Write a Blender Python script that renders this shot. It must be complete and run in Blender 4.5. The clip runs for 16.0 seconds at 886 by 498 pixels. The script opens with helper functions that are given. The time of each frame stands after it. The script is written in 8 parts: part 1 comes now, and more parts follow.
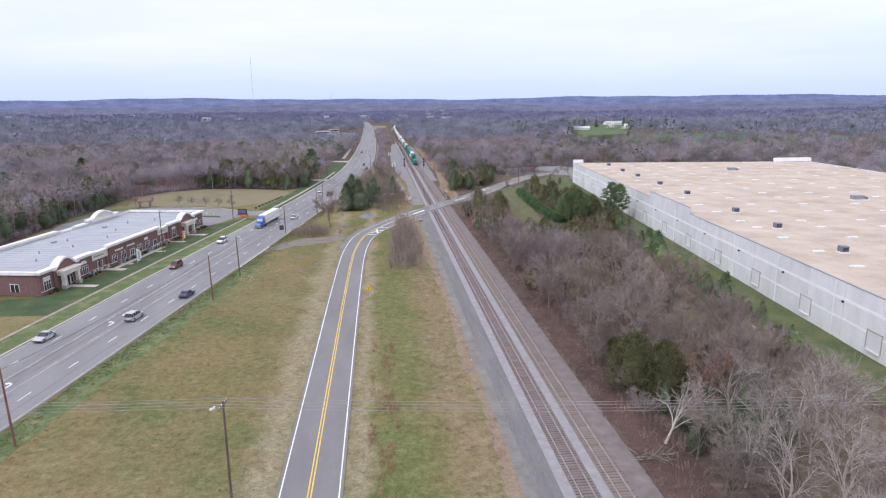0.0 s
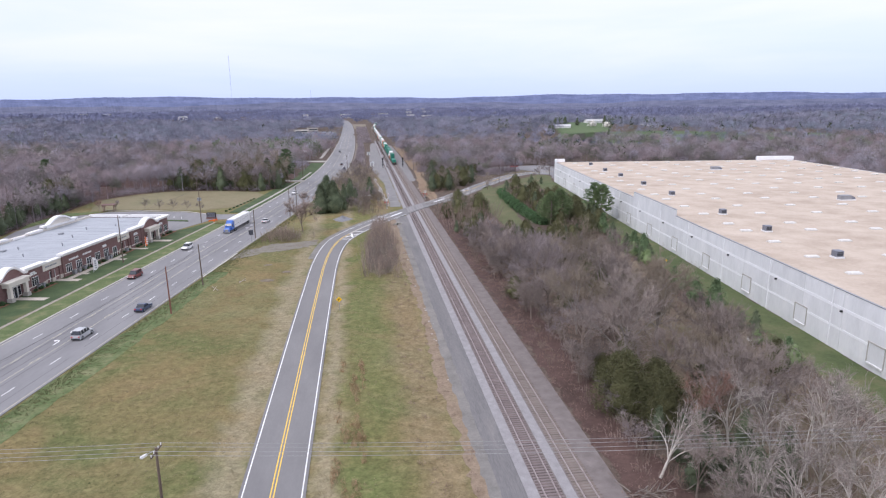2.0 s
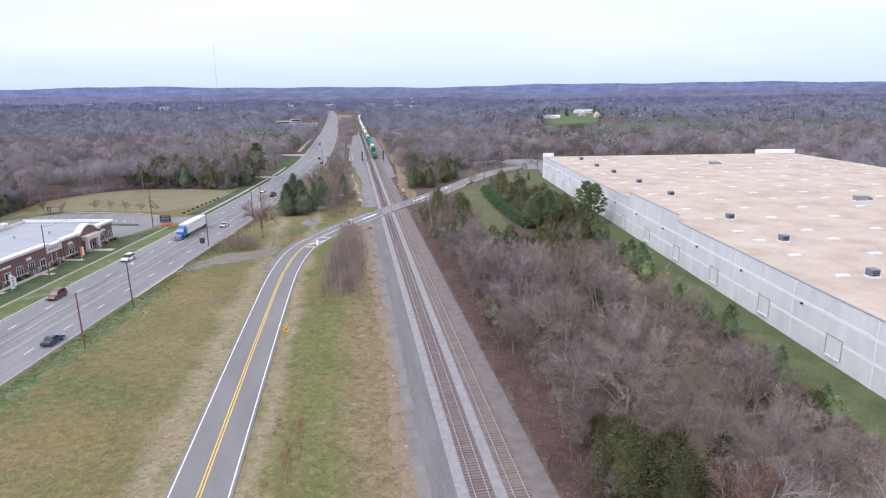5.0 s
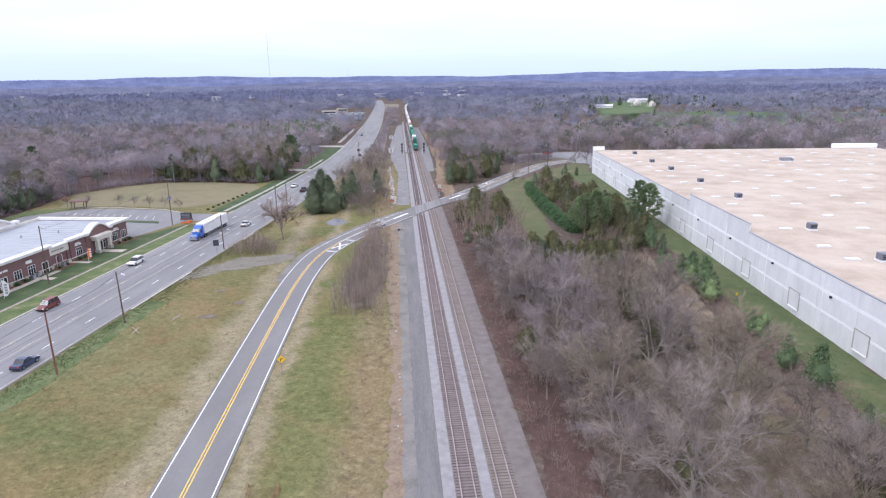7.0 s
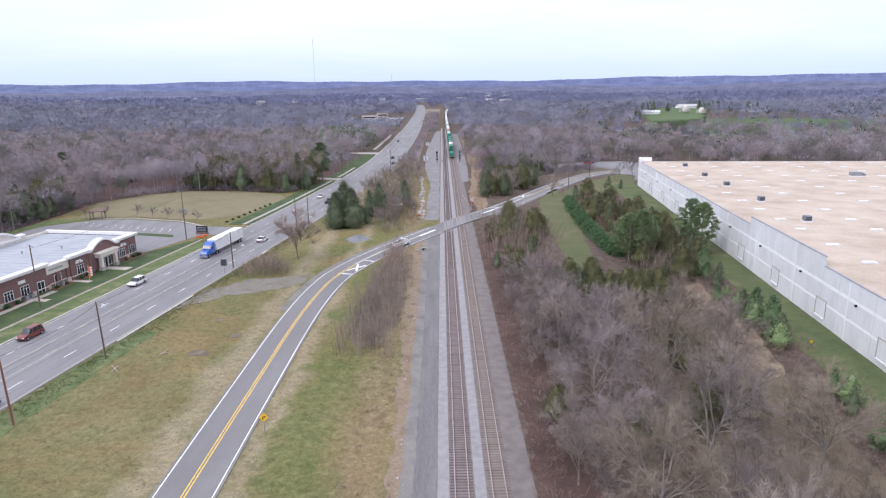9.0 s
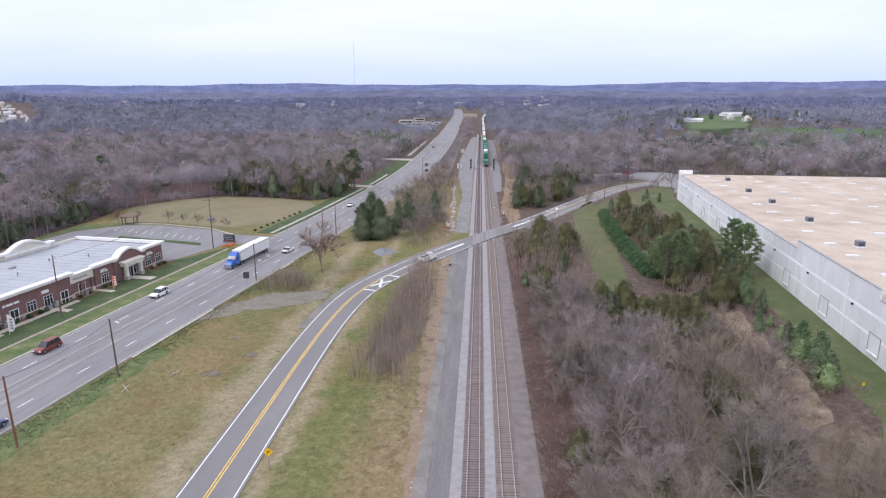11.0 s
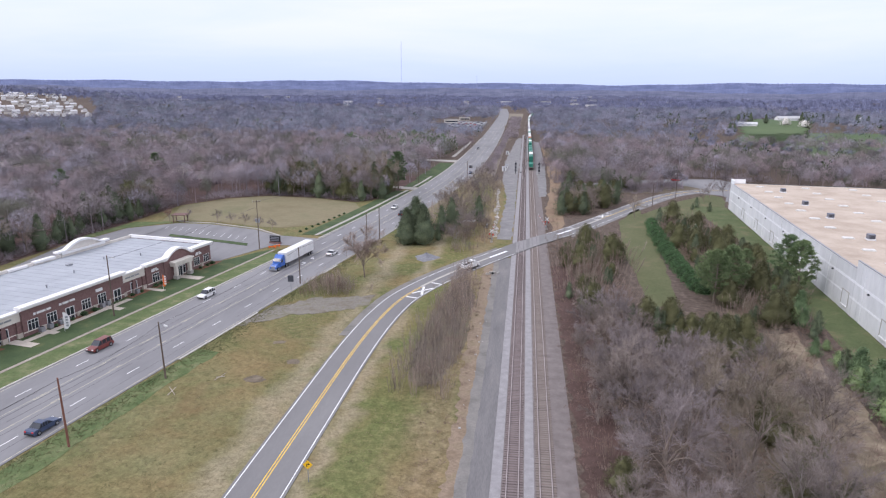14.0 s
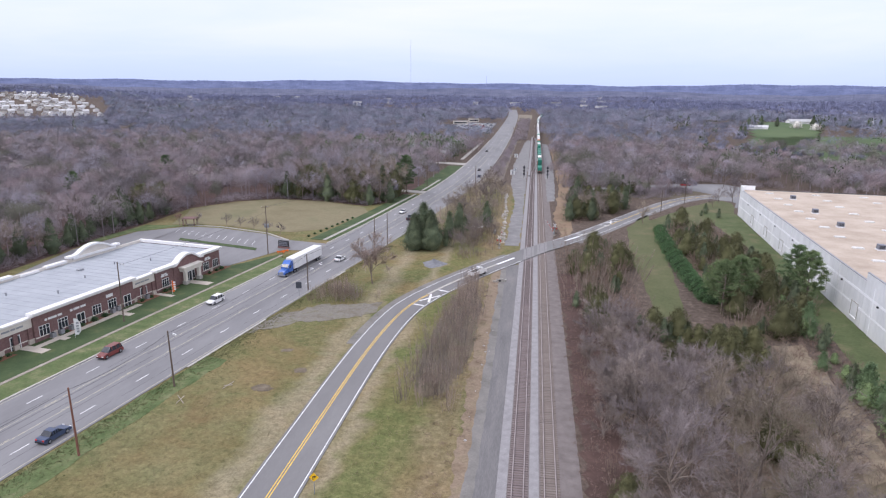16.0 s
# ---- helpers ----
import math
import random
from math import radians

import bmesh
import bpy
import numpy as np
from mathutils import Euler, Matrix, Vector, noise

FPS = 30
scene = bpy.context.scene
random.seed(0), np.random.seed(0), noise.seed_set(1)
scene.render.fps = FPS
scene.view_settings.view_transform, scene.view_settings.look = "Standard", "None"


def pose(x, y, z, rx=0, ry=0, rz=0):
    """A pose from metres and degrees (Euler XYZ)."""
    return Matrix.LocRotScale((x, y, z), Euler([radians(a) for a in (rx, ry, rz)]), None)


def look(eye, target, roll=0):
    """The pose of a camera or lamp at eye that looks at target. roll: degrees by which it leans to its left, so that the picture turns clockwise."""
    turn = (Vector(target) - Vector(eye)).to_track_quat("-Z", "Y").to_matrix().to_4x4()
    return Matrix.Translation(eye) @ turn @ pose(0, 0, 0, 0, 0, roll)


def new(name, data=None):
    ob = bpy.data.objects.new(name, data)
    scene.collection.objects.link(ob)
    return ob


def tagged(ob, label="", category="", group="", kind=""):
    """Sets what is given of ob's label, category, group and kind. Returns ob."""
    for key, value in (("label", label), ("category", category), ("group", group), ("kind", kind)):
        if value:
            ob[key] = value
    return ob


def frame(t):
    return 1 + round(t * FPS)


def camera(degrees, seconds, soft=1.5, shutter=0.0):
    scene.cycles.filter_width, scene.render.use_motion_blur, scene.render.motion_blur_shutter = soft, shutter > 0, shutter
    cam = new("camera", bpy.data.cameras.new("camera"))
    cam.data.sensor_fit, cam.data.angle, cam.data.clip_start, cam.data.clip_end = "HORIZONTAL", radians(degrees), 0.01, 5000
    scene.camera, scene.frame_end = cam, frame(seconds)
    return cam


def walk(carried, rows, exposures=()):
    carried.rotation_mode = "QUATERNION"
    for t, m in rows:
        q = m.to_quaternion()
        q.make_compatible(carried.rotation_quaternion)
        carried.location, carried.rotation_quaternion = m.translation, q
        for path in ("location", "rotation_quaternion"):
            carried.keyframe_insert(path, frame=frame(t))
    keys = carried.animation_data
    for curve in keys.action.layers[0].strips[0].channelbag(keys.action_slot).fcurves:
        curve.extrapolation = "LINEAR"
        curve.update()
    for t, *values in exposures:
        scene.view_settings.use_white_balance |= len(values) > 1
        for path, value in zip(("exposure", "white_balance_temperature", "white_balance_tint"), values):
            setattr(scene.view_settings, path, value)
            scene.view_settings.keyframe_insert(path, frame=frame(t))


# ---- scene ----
cam = camera(69.72, 16.0, soft=1.2)
PATH = [
    (0, (-22.13, -81.21, 42.41), (-12.56, 15.86, 20.38), -0.41),
    (0.5, (-21.62, -79.64, 42.26), (-11.79, 17.40, 20.21), -0.46),
    (1, (-21.22, -77.61, 42.34), (-10.80, 19.35, 20.19), -0.43),
    (1.5, (-20.40, -75.34, 42.44), (-9.21, 21.52, 20.20), -0.50),
    (2, (-19.79, -72.57, 42.44), (-7.45, 24.12, 20.14), -0.51),
    (2.5, (-18.94, -69.79, 42.56), (-8.49, 27.12, 20.22), -0.49),
    (3, (-17.66, -66.73, 42.68), (-6.44, 30.09, 20.30), -0.51),
    (3.5, (-16.43, -63.46, 42.73), (-3.58, 33.12, 20.21), -0.53),
    (4, (-15.52, -59.63, 42.79), (-1.03, 36.70, 20.20), -0.52),
    (6.5, (-7.68, -38.27, 42.95), (1.40, 57.94, 17.25), -0.74),
    (7, (-6.32, -33.33, 42.89), (-0.01, 63.20, 17.55), -0.77),
    (7.5, (-5.27, -28.84, 42.83), (-1.33, 67.88, 17.74), -0.86),
    (8, (-3.82, -24.58, 43.16), (-2.22, 72.25, 18.21), -0.80),
    (8.5, (-2.70, -20.27, 43.30), (-2.08, 76.61, 18.51), -0.77),
    (11, (0.41, -10.92, 45.49), (-5.25, 85.97, 21.41), -0.20),
    (11.5, (0.33, -10.88, 46.07), (-7.52, 85.84, 21.93), -0.04),
    (12, (0.21, -10.67, 46.30), (-8.86, 85.93, 22.07), 0.09),
    (12.5, (0.07, -10.42, 46.33), (-9.87, 86.08, 22.06), 0.18),
    (13, (0.05, -10.16, 46.55), (-10.89, 86.23, 22.26), 0.24),
    (13.5, (-0.03, -9.81, 47.05), (-11.70, 86.49, 22.75), 0.34),
    (14, (-0.03, -9.58, 47.71), (-12.20, 86.64, 23.35), 0.41),
    (14.5, (-0.04, -9.36, 48.26), (-12.56, 86.81, 23.89), 0.48),
    (15, (-0.07, -9.35, 48.80), (-12.85, 86.78, 24.43), 0.55),
    (15.5, (-0.01, -9.38, 49.32), (-13.16, 86.68, 24.85), 0.63),
    (16, (0.14, -9.50, 49.67), (-13.31, 86.54, 25.29), 0.63),
]
LIGHT = [(t, stops, kelvin, 19) for t, stops, kelvin in ((0, 0.06, 6120), (4, 0.1, 6120), (6.3, 0.25, 5940), (7.5, 0.27, 5940), (8.7, 0.22, 6020), (10.8, 0.1, 6120), (13, 0.04, 6120), (16, 0.04, 6120))]
walk(cam, [(t, look(eye, aim, roll)) for t, eye, aim, roll in PATH], LIGHT)

# ---- world and light: a high overcast, brighter overhead than at the horizon ----
SUN_EL, SUN_ROT = radians(48), radians(235)
world = bpy.data.worlds.new("overcast_sky")
scene.world = world
world.use_nodes = True
wt = world.node_tree
wt.nodes.clear()


def link(nt, a, b):
    nt.links.new(a, b)


def add(nt, kind, **values):
    n = nt.nodes.new(kind)
    for key, value in values.items():
        n.inputs[key.replace("_", " ")].default_value = value
    return n


def ramp(nt, stops, fac):
    n = nt.nodes.new("ShaderNodeValToRGB")
    e = n.color_ramp.elements
    while len(e) < len(stops):
        e.new(0.5)
    for k, (p, c) in enumerate(stops):
        e[k].position, e[k].color = p, (*c, 1) if len(c) == 3 else c
    link(nt, fac, n.inputs[0])
    return n


def mix(nt, fac, a, b, mode="MIX"):
    n = nt.nodes.new("ShaderNodeMix")
    n.data_type, n.blend_type = "RGBA", mode
    for sock, v in ((n.inputs[0], fac), (n.inputs[6], a), (n.inputs[7], b)):
        if isinstance(v, bpy.types.NodeSocket):
            link(nt, v, sock)
        elif isinstance(v, (int, float)):
            sock.default_value = v
        else:
            sock.default_value = (*v, 1)
    return n.outputs[2]


def calc(nt, op, a, b=0.0, clamp=False):
    n = nt.nodes.new("ShaderNodeMath")
    n.operation, n.use_clamp = op, clamp
    for sock, v in ((n.inputs[0], a), (n.inputs[1], b)):
        if isinstance(v, bpy.types.NodeSocket):
            link(nt, v, sock)
        else:
            sock.default_value = v
    return n.outputs[0]


sky = wt.nodes.new("ShaderNodeTexSky")
sky.sky_type, sky.sun_disc, sky.sun_elevation, sky.sun_rotation = "NISHITA", False, SUN_EL, SUN_ROT
tc = wt.nodes.new("ShaderNodeTexCoord")
sep = wt.nodes.new("ShaderNodeSeparateXYZ")
link(wt, tc.outputs["Generated"], sep.inputs[0])
flat = wt.nodes.new("ShaderNodeMapping")
flat.inputs["Scale"].default_value = (1.0, 1.0, 7.0)
link(wt, tc.outputs["Generated"], flat.inputs[0])
cloud = add(wt, "ShaderNodeTexNoise", Scale=1.9, Detail=6.0, Roughness=0.55, Distortion=0.35)
link(wt, flat.outputs[0], cloud.inputs["Vector"])
body = ramp(wt, [(0.0, (0.65, 0.78, 1.1)), (0.035, (0.7, 0.83, 1.12)), (0.09, (0.84, 0.94, 1.13)), (0.2, (1.0, 1.04, 1.1)), (0.5, (1.15, 1.19, 1.25)), (1.0, (1.6, 1.65, 1.74))], sep.outputs[2])
bank = ramp(wt, [(0.40, (0.0, 0.0, 0.0)), (0.66, (1.0, 1.0, 1.0))], cloud.outputs[0])
white = mix(wt, calc(wt, "MULTIPLY", bank.outputs[0], 0.62), body.outputs[0], (1.06, 1.07, 1.09))
low = calc(wt, "MULTIPLY", sep.outputs[2], 9.0, True)
white = mix(wt, low, body.outputs[0], white)
veil = mix(wt, 0.9, mix(wt, 1.0, sky.outputs[0], (0.1, 0.1, 0.1), "MULTIPLY"), white)
bg = add(wt, "ShaderNodeBackground", Strength=1.0)
link(wt, veil, bg.inputs[0])
out = wt.nodes.new("ShaderNodeOutputWorld")
link(wt, bg.outputs[0], out.inputs[0])

sun = bpy.data.lights.new("sun", "SUN")
sun.energy, sun.angle, sun.color = 1.5, radians(25), (1.0, 0.96, 0.9)
sun_ob = new("sun", sun)
sun_ob.matrix_world = look((0, 0, 300), (0 - math.sin(SUN_ROT) * math.cos(SUN_EL) * 100, -math.cos(SUN_ROT) * math.cos(SUN_EL) * 100, 300 - 100 * math.sin(SUN_EL)))

# ---- materials ----


def material(name, stops, scale=1.0, rough=0.8, bump=0.0, bump_scale=8.0, metal=0.0, fine=0.18, fine_scale=12.0, stretch=(1, 1, 1), rand=0.0, island=0.0, spec=0.3, tone=None, lift=0.0):
    """Colour from a broad noise through stops, broken by a fine one, with a fine relief. rand, island: variation from piece to piece. lift: how far thin twigs are shaded like the top of their crown."""
    m = bpy.data.materials.new(name)
    m.use_nodes = True
    nt = m.node_tree
    p = nt.nodes["Principled BSDF"]
    co = nt.nodes.new("ShaderNodeTexCoord")
    mp = nt.nodes.new("ShaderNodeMapping")
    mp.inputs["Scale"].default_value = stretch
    link(nt, co.outputs["Object"], mp.inputs[0])
    n1 = add(nt, "ShaderNodeTexNoise", Scale=scale, Detail=5.0, Roughness=0.6)
    n2 = add(nt, "ShaderNodeTexNoise", Scale=fine_scale, Detail=3.0, Roughness=0.6)
    for n in (n1, n2):
        link(nt, mp.outputs[0], n.inputs["Vector"])
    if len(stops) == 1:
        stops = [(0.35, tuple(c * 0.9 for c in stops[0])), (0.65, tuple(min(1, c * 1.08) for c in stops[0]))]
    col = ramp(nt, stops, n1.outputs[0]).outputs[0]
    grain = calc(nt, "MULTIPLY_ADD", n2.outputs[0], fine * 2)
    grain.node.inputs[2].default_value = 1 - fine
    col = mix(nt, 1.0, col, grain, "MULTIPLY")
    for amount, node, sock in ((rand, "ShaderNodeObjectInfo", "Random"), (island, "ShaderNodeNewGeometry", "Random Per Island")):
        if amount:
            src = nt.nodes.new(node).outputs[sock]
            k = calc(nt, "MULTIPLY_ADD", src, amount * 2)
            k.node.inputs[2].default_value = 1 - amount
            col = mix(nt, 1.0, col, k, "MULTIPLY")
            if tone:
                col = mix(nt, calc(nt, "POWER", src, 3.0), col, tone)
    link(nt, col, p.inputs["Base Color"])
    p.inputs["Roughness"].default_value, p.inputs["Metallic"].default_value = rough, metal
    p.inputs["Specular IOR Level"].default_value = spec
    if bump:
        n3 = add(nt, "ShaderNodeTexNoise", Scale=bump_scale, Detail=4.0)
        link(nt, mp.outputs[0], n3.inputs["Vector"])
        b = add(nt, "ShaderNodeBump", Strength=bump, Distance=0.05)
        link(nt, n3.outputs[0], b.inputs["Height"])
        link(nt, b.outputs[0], p.inputs["Normal"])
    if lift:
        face = nt.nodes.new("ShaderNodeVectorMath")
        face.operation = "MULTIPLY_ADD"
        link(nt, nt.nodes.new("ShaderNodeNewGeometry").outputs["Normal"], face.inputs[0])
        face.inputs[1].default_value, face.inputs[2].default_value = (1 - lift,) * 3, (0.0, 0.0, lift)
        unit = nt.nodes.new("ShaderNodeVectorMath")
        unit.operation = "NORMALIZE"
        link(nt, face.outputs[0], unit.inputs[0])
        link(nt, unit.outputs[0], p.inputs["Normal"])
    return m


M = {}
M["asphalt"] = material("weathered_asphalt", [(0.3, (0.178, 0.175, 0.181)), (0.55, (0.219, 0.216, 0.221)), (0.75, (0.245, 0.242, 0.245))], 0.12, 0.9, 0.2, 30, stretch=(1, 0.25, 1), fine=0.1, fine_scale=3)
M["asphalt_new"] = material("road_asphalt", [(0.3, (0.165, 0.161, 0.162)), (0.6, (0.200, 0.196, 0.195)), (0.8, (0.225, 0.221, 0.218))], 0.15, 0.9, 0.2, 30, stretch=(1, 0.3, 1), fine=0.1, fine_scale=4)
M["tar"] = material("tar_seam", [(0.07, 0.07, 0.075)], 2, 0.6)
M["panel"] = material("crossing_panel", [(0.3, (0.2, 0.19, 0.19)), (0.7, (0.27, 0.26, 0.26))], 1.2, 0.9, 0.2)
M["paint_white"] = material("road_paint_white", [(0.3, (0.62, 0.62, 0.62)), (0.6, (0.8, 0.8, 0.8))], 1.5, 0.7, fine=0.15, fine_scale=5)
M["paint_yellow"] = material("road_paint_yellow", [(0.3, (0.66, 0.42, 0.07)), (0.6, (0.8, 0.54, 0.1))], 1.5, 0.7, fine=0.15)
M["paint_worn"] = material("road_paint_worn", [(0.35, (0.33, 0.32, 0.28)), (0.6, (0.5, 0.46, 0.34))], 1.0, 0.8, fine=0.3)
M["concrete"] = material("concrete", [(0.3, (0.336, 0.316, 0.289)), (0.7, (0.440, 0.419, 0.382))], 0.7, 0.9, 0.15, 10)
M["kerb"] = material("kerb_concrete", [(0.3, (0.36, 0.34, 0.31)), (0.7, (0.5, 0.48, 0.44))], 0.9, 0.9)
M["ballast"] = material("ballast_stone", [(0.3, (0.144, 0.124, 0.117)), (0.6, (0.193, 0.168, 0.160)), (0.8, (0.245, 0.214, 0.202))], 0.6, 0.95, 0.6, 9, fine=0.3, fine_scale=9)
M["ballast_pale"] = material("ballast_fresh", [(0.3, (0.230, 0.220, 0.225)), (0.7, (0.313, 0.303, 0.306))], 0.8, 0.95, 0.6, 9, fine=0.25, fine_scale=9)
M["gravel"] = material("gravel_grey", [(0.3, (0.138, 0.134, 0.135)), (0.55, (0.171, 0.165, 0.164)), (0.75, (0.217, 0.203, 0.195))], 0.6, 0.95, 0.4, 9, stretch=(1, 0.12, 1), fine=0.32, fine_scale=8)
M["bed_dark"] = material("stained_ballast", [(0.3, (0.142, 0.117, 0.115)), (0.7, (0.223, 0.186, 0.182))], 0.5, 0.95, 0.5, 9, fine=0.3, fine_scale=9)
M["bed_brown"] = material("fouled_ballast", [(0.3, (0.163, 0.136, 0.118)), (0.7, (0.224, 0.193, 0.172))], 0.5, 0.95, 0.5, 9, fine=0.3, fine_scale=9)
M["tan_floor"] = material("dry_wood_floor", [(0.3, (0.101, 0.078, 0.055)), (0.5, (0.148, 0.117, 0.082)), (0.72, (0.133, 0.121, 0.066))], 0.14, 0.95, 0.5, 4, fine=0.35, fine_scale=2)
M["gravel_dirt"] = material("dirt_and_gravel", [(0.32, (0.15, 0.13, 0.1)), (0.5, (0.2, 0.185, 0.16)), (0.7, (0.15, 0.14, 0.085))], 0.22, 0.95, 0.4, 6, fine=0.45, fine_scale=2.5)
M["rust_bank"] = material("rusty_grass_bank", [(0.3, (0.17, 0.115, 0.075)), (0.5, (0.24, 0.17, 0.115)), (0.72, (0.2, 0.17, 0.1))], 0.07, 0.95, 0.4, 4, fine=0.4, fine_scale=0.9)
M["tie"] = material("tie_timber", [(0.3, (0.075, 0.056, 0.052)), (0.7, (0.142, 0.112, 0.105))], 1.5, 0.9, rand=0.25)
M["tie_dusty"] = material("tie_dusty", [(0.3, (0.113, 0.090, 0.078)), (0.7, (0.166, 0.134, 0.122))], 1.5, 0.9, rand=0.25)
M["rail"] = material("rail_steel", [(0.3, (0.32, 0.27, 0.26)), (0.7, (0.42, 0.37, 0.36))], 0.8, 0.45, metal=0.3)
M["brick_red"] = material("brick_masonry", [(0.3, (0.15, 0.088, 0.085)), (0.7, (0.225, 0.138, 0.132))], 2.0, 0.9, 0.2, 12, fine=0.25, fine_scale=10)
M["stucco"] = material("cream_stucco", [(0.3, (0.6, 0.56, 0.5)), (0.7, (0.7, 0.66, 0.6))], 0.5, 0.85)
M["cornice"] = material("white_cornice", [(0.3, (0.72, 0.71, 0.7)), (0.7, (0.82, 0.81, 0.8))], 0.6, 0.7)
M["membrane"] = material("roof_membrane", [(0.3, (0.312, 0.332, 0.360)), (0.7, (0.382, 0.403, 0.432))], 0.25, 0.75, fine=0.06, fine_scale=3)
M["precast"] = material("painted_precast", [(0.25, (0.6, 0.61, 0.62)), (0.55, (0.7, 0.71, 0.72)), (0.8, (0.77, 0.77, 0.77))], 0.3, 0.85, 0.08, 4, fine=0.08, fine_scale=2, stretch=(1, 1, 0.35), rand=0.05)
M["precast_band"] = material("white_band", [(0.3, (0.8, 0.81, 0.83)), (0.7, (0.88, 0.89, 0.9))], 0.5, 0.8)
M["roof_gravel"] = material("roof_gravel", [(0.28, (0.369, 0.300, 0.237)), (0.5, (0.456, 0.380, 0.309)), (0.75, (0.533, 0.460, 0.380))], 0.12, 0.95, 0.4, 12, fine=0.14, fine_scale=1.2)
M["skylight"] = material("skylight_acrylic", [(0.62, 0.61, 0.585)], 1.0, 0.35, spec=0.5)
M["unit"] = material("galvanised_unit", [(0.3, (0.15, 0.16, 0.19)), (0.7, (0.24, 0.25, 0.29))], 1.5, 0.55, metal=0.3)
M["dark_metal"] = material("dark_metal", [(0.025, 0.026, 0.03)], 2.0, 0.6)
M["grey_metal"] = material("grey_metal", [(0.3, 0.31, 0.33)], 1.5, 0.5, metal=0.4)
M["white_metal"] = material("white_metal", [(0.3, (0.66, 0.66, 0.66)), (0.7, (0.78, 0.78, 0.78))], 1.0, 0.5)
M["glass_dark"] = material("dark_glass", [(0.03, 0.035, 0.045)], 0.6, 0.08, spec=0.6, fine=0.05)
M["green_box"] = material("green_container", [(0.3, (0.02, 0.15, 0.105)), (0.7, (0.035, 0.21, 0.15))], 0.4, 0.6, rand=0.22, fine=0.15, fine_scale=4)
M["white_box"] = material("white_container", [(0.3, (0.55, 0.55, 0.54)), (0.7, (0.72, 0.72, 0.7))], 0.4, 0.6, rand=0.1)
M["orange_box"] = material("orange_container", [(0.3, (0.42, 0.13, 0.05)), (0.7, (0.52, 0.18, 0.08))], 0.4, 0.6, rand=0.15)
M["well"] = material("well_car_steel", [(0.3, (0.08, 0.05, 0.045)), (0.7, (0.15, 0.1, 0.09))], 0.8, 0.7)
M["pole"] = material("creosote_pole", [(0.3, (0.1, 0.075, 0.06)), (0.7, (0.18, 0.14, 0.115))], 2.0, 0.9, stretch=(1, 1, 0.1))
M["pole_red"] = material("reddish_pole", [(0.3, (0.16, 0.075, 0.055)), (0.7, (0.25, 0.12, 0.09))], 2.0, 0.9, stretch=(1, 1, 0.1))
M["wire"] = material("weathered_cable", [(0.3, 0.3, 0.3)], 1.0, 0.6)
M["wire_dark"] = material("dark_cable", [(0.06, 0.06, 0.065)], 1.0, 0.6)
M["yellow_sign"] = material("yellow_sign", [(0.85, 0.5, 0.02)], 1.0, 0.5)
M["red"] = material("red_paint", [(0.5, 0.03, 0.025)], 1.0, 0.5)
M["orange"] = material("orange_plastic", [(0.75, 0.16, 0.03)], 1.0, 0.6)
M["bark"] = material("grey_bark", [(0.3, (0.158, 0.125, 0.104)), (0.7, (0.284, 0.235, 0.199))], 1.5, 0.95, rand=0.3)
M["bark_dark"] = material("dark_bark", [(0.3, (0.06, 0.05, 0.045)), (0.7, (0.11, 0.09, 0.08))], 1.5, 0.95, rand=0.2)
M["twig"] = material("bare_twigs", [(0.3, (0.198, 0.163, 0.146)), (0.7, (0.305, 0.261, 0.233))], 0.15, 0.95, rand=0.3, island=0.18)
M["twig_pale"] = material("pale_twigs", [(0.3, (0.260, 0.224, 0.202)), (0.7, (0.361, 0.318, 0.289))], 0.2, 0.95, rand=0.15, island=0.3)
M["twig_red"] = material("reddish_twigs", [(0.3, (0.21, 0.125, 0.1)), (0.7, (0.29, 0.18, 0.145))], 0.2, 0.95, rand=0.15, island=0.3)
M["cedar"] = material("cedar_foliage", [(0.3, (0.063, 0.086, 0.053)), (0.7, (0.136, 0.161, 0.093))], 0.5, 0.9, island=0.4, rand=0.2)
M["olive"] = material("olive_foliage", [(0.3, (0.065, 0.069, 0.030)), (0.7, (0.115, 0.112, 0.054))], 0.5, 0.9, island=0.4, rand=0.2)
M["pine"] = material("pine_foliage", [(0.3, (0.082, 0.133, 0.066)), (0.7, (0.170, 0.235, 0.116))], 0.4, 0.9, island=0.4, rand=0.15)
M["hedge"] = material("hedge_foliage", [(0.3, (0.050, 0.106, 0.046)), (0.7, (0.106, 0.188, 0.078))], 0.4, 0.85, island=0.4)
M["blossom"] = material("white_blossom", [(0.3, (0.6, 0.57, 0.52)), (0.7, (0.75, 0.72, 0.68))], 0.6, 0.9, island=0.2)
# distance haze is painted into the mauve and blue of these two woods
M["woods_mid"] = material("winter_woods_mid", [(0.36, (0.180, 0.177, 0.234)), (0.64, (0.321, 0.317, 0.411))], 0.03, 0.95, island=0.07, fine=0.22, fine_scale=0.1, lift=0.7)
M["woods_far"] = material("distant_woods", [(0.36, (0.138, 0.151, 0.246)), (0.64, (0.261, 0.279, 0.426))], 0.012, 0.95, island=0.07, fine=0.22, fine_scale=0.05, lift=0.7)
# ridge colour: the blue is atmospheric haze, painted in
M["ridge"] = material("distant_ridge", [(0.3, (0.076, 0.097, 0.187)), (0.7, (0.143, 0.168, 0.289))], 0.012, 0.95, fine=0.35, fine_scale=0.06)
# dark core colour that stands in for shade inside brown bushes
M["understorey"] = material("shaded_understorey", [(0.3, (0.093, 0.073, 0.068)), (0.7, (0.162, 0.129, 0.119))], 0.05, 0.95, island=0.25)
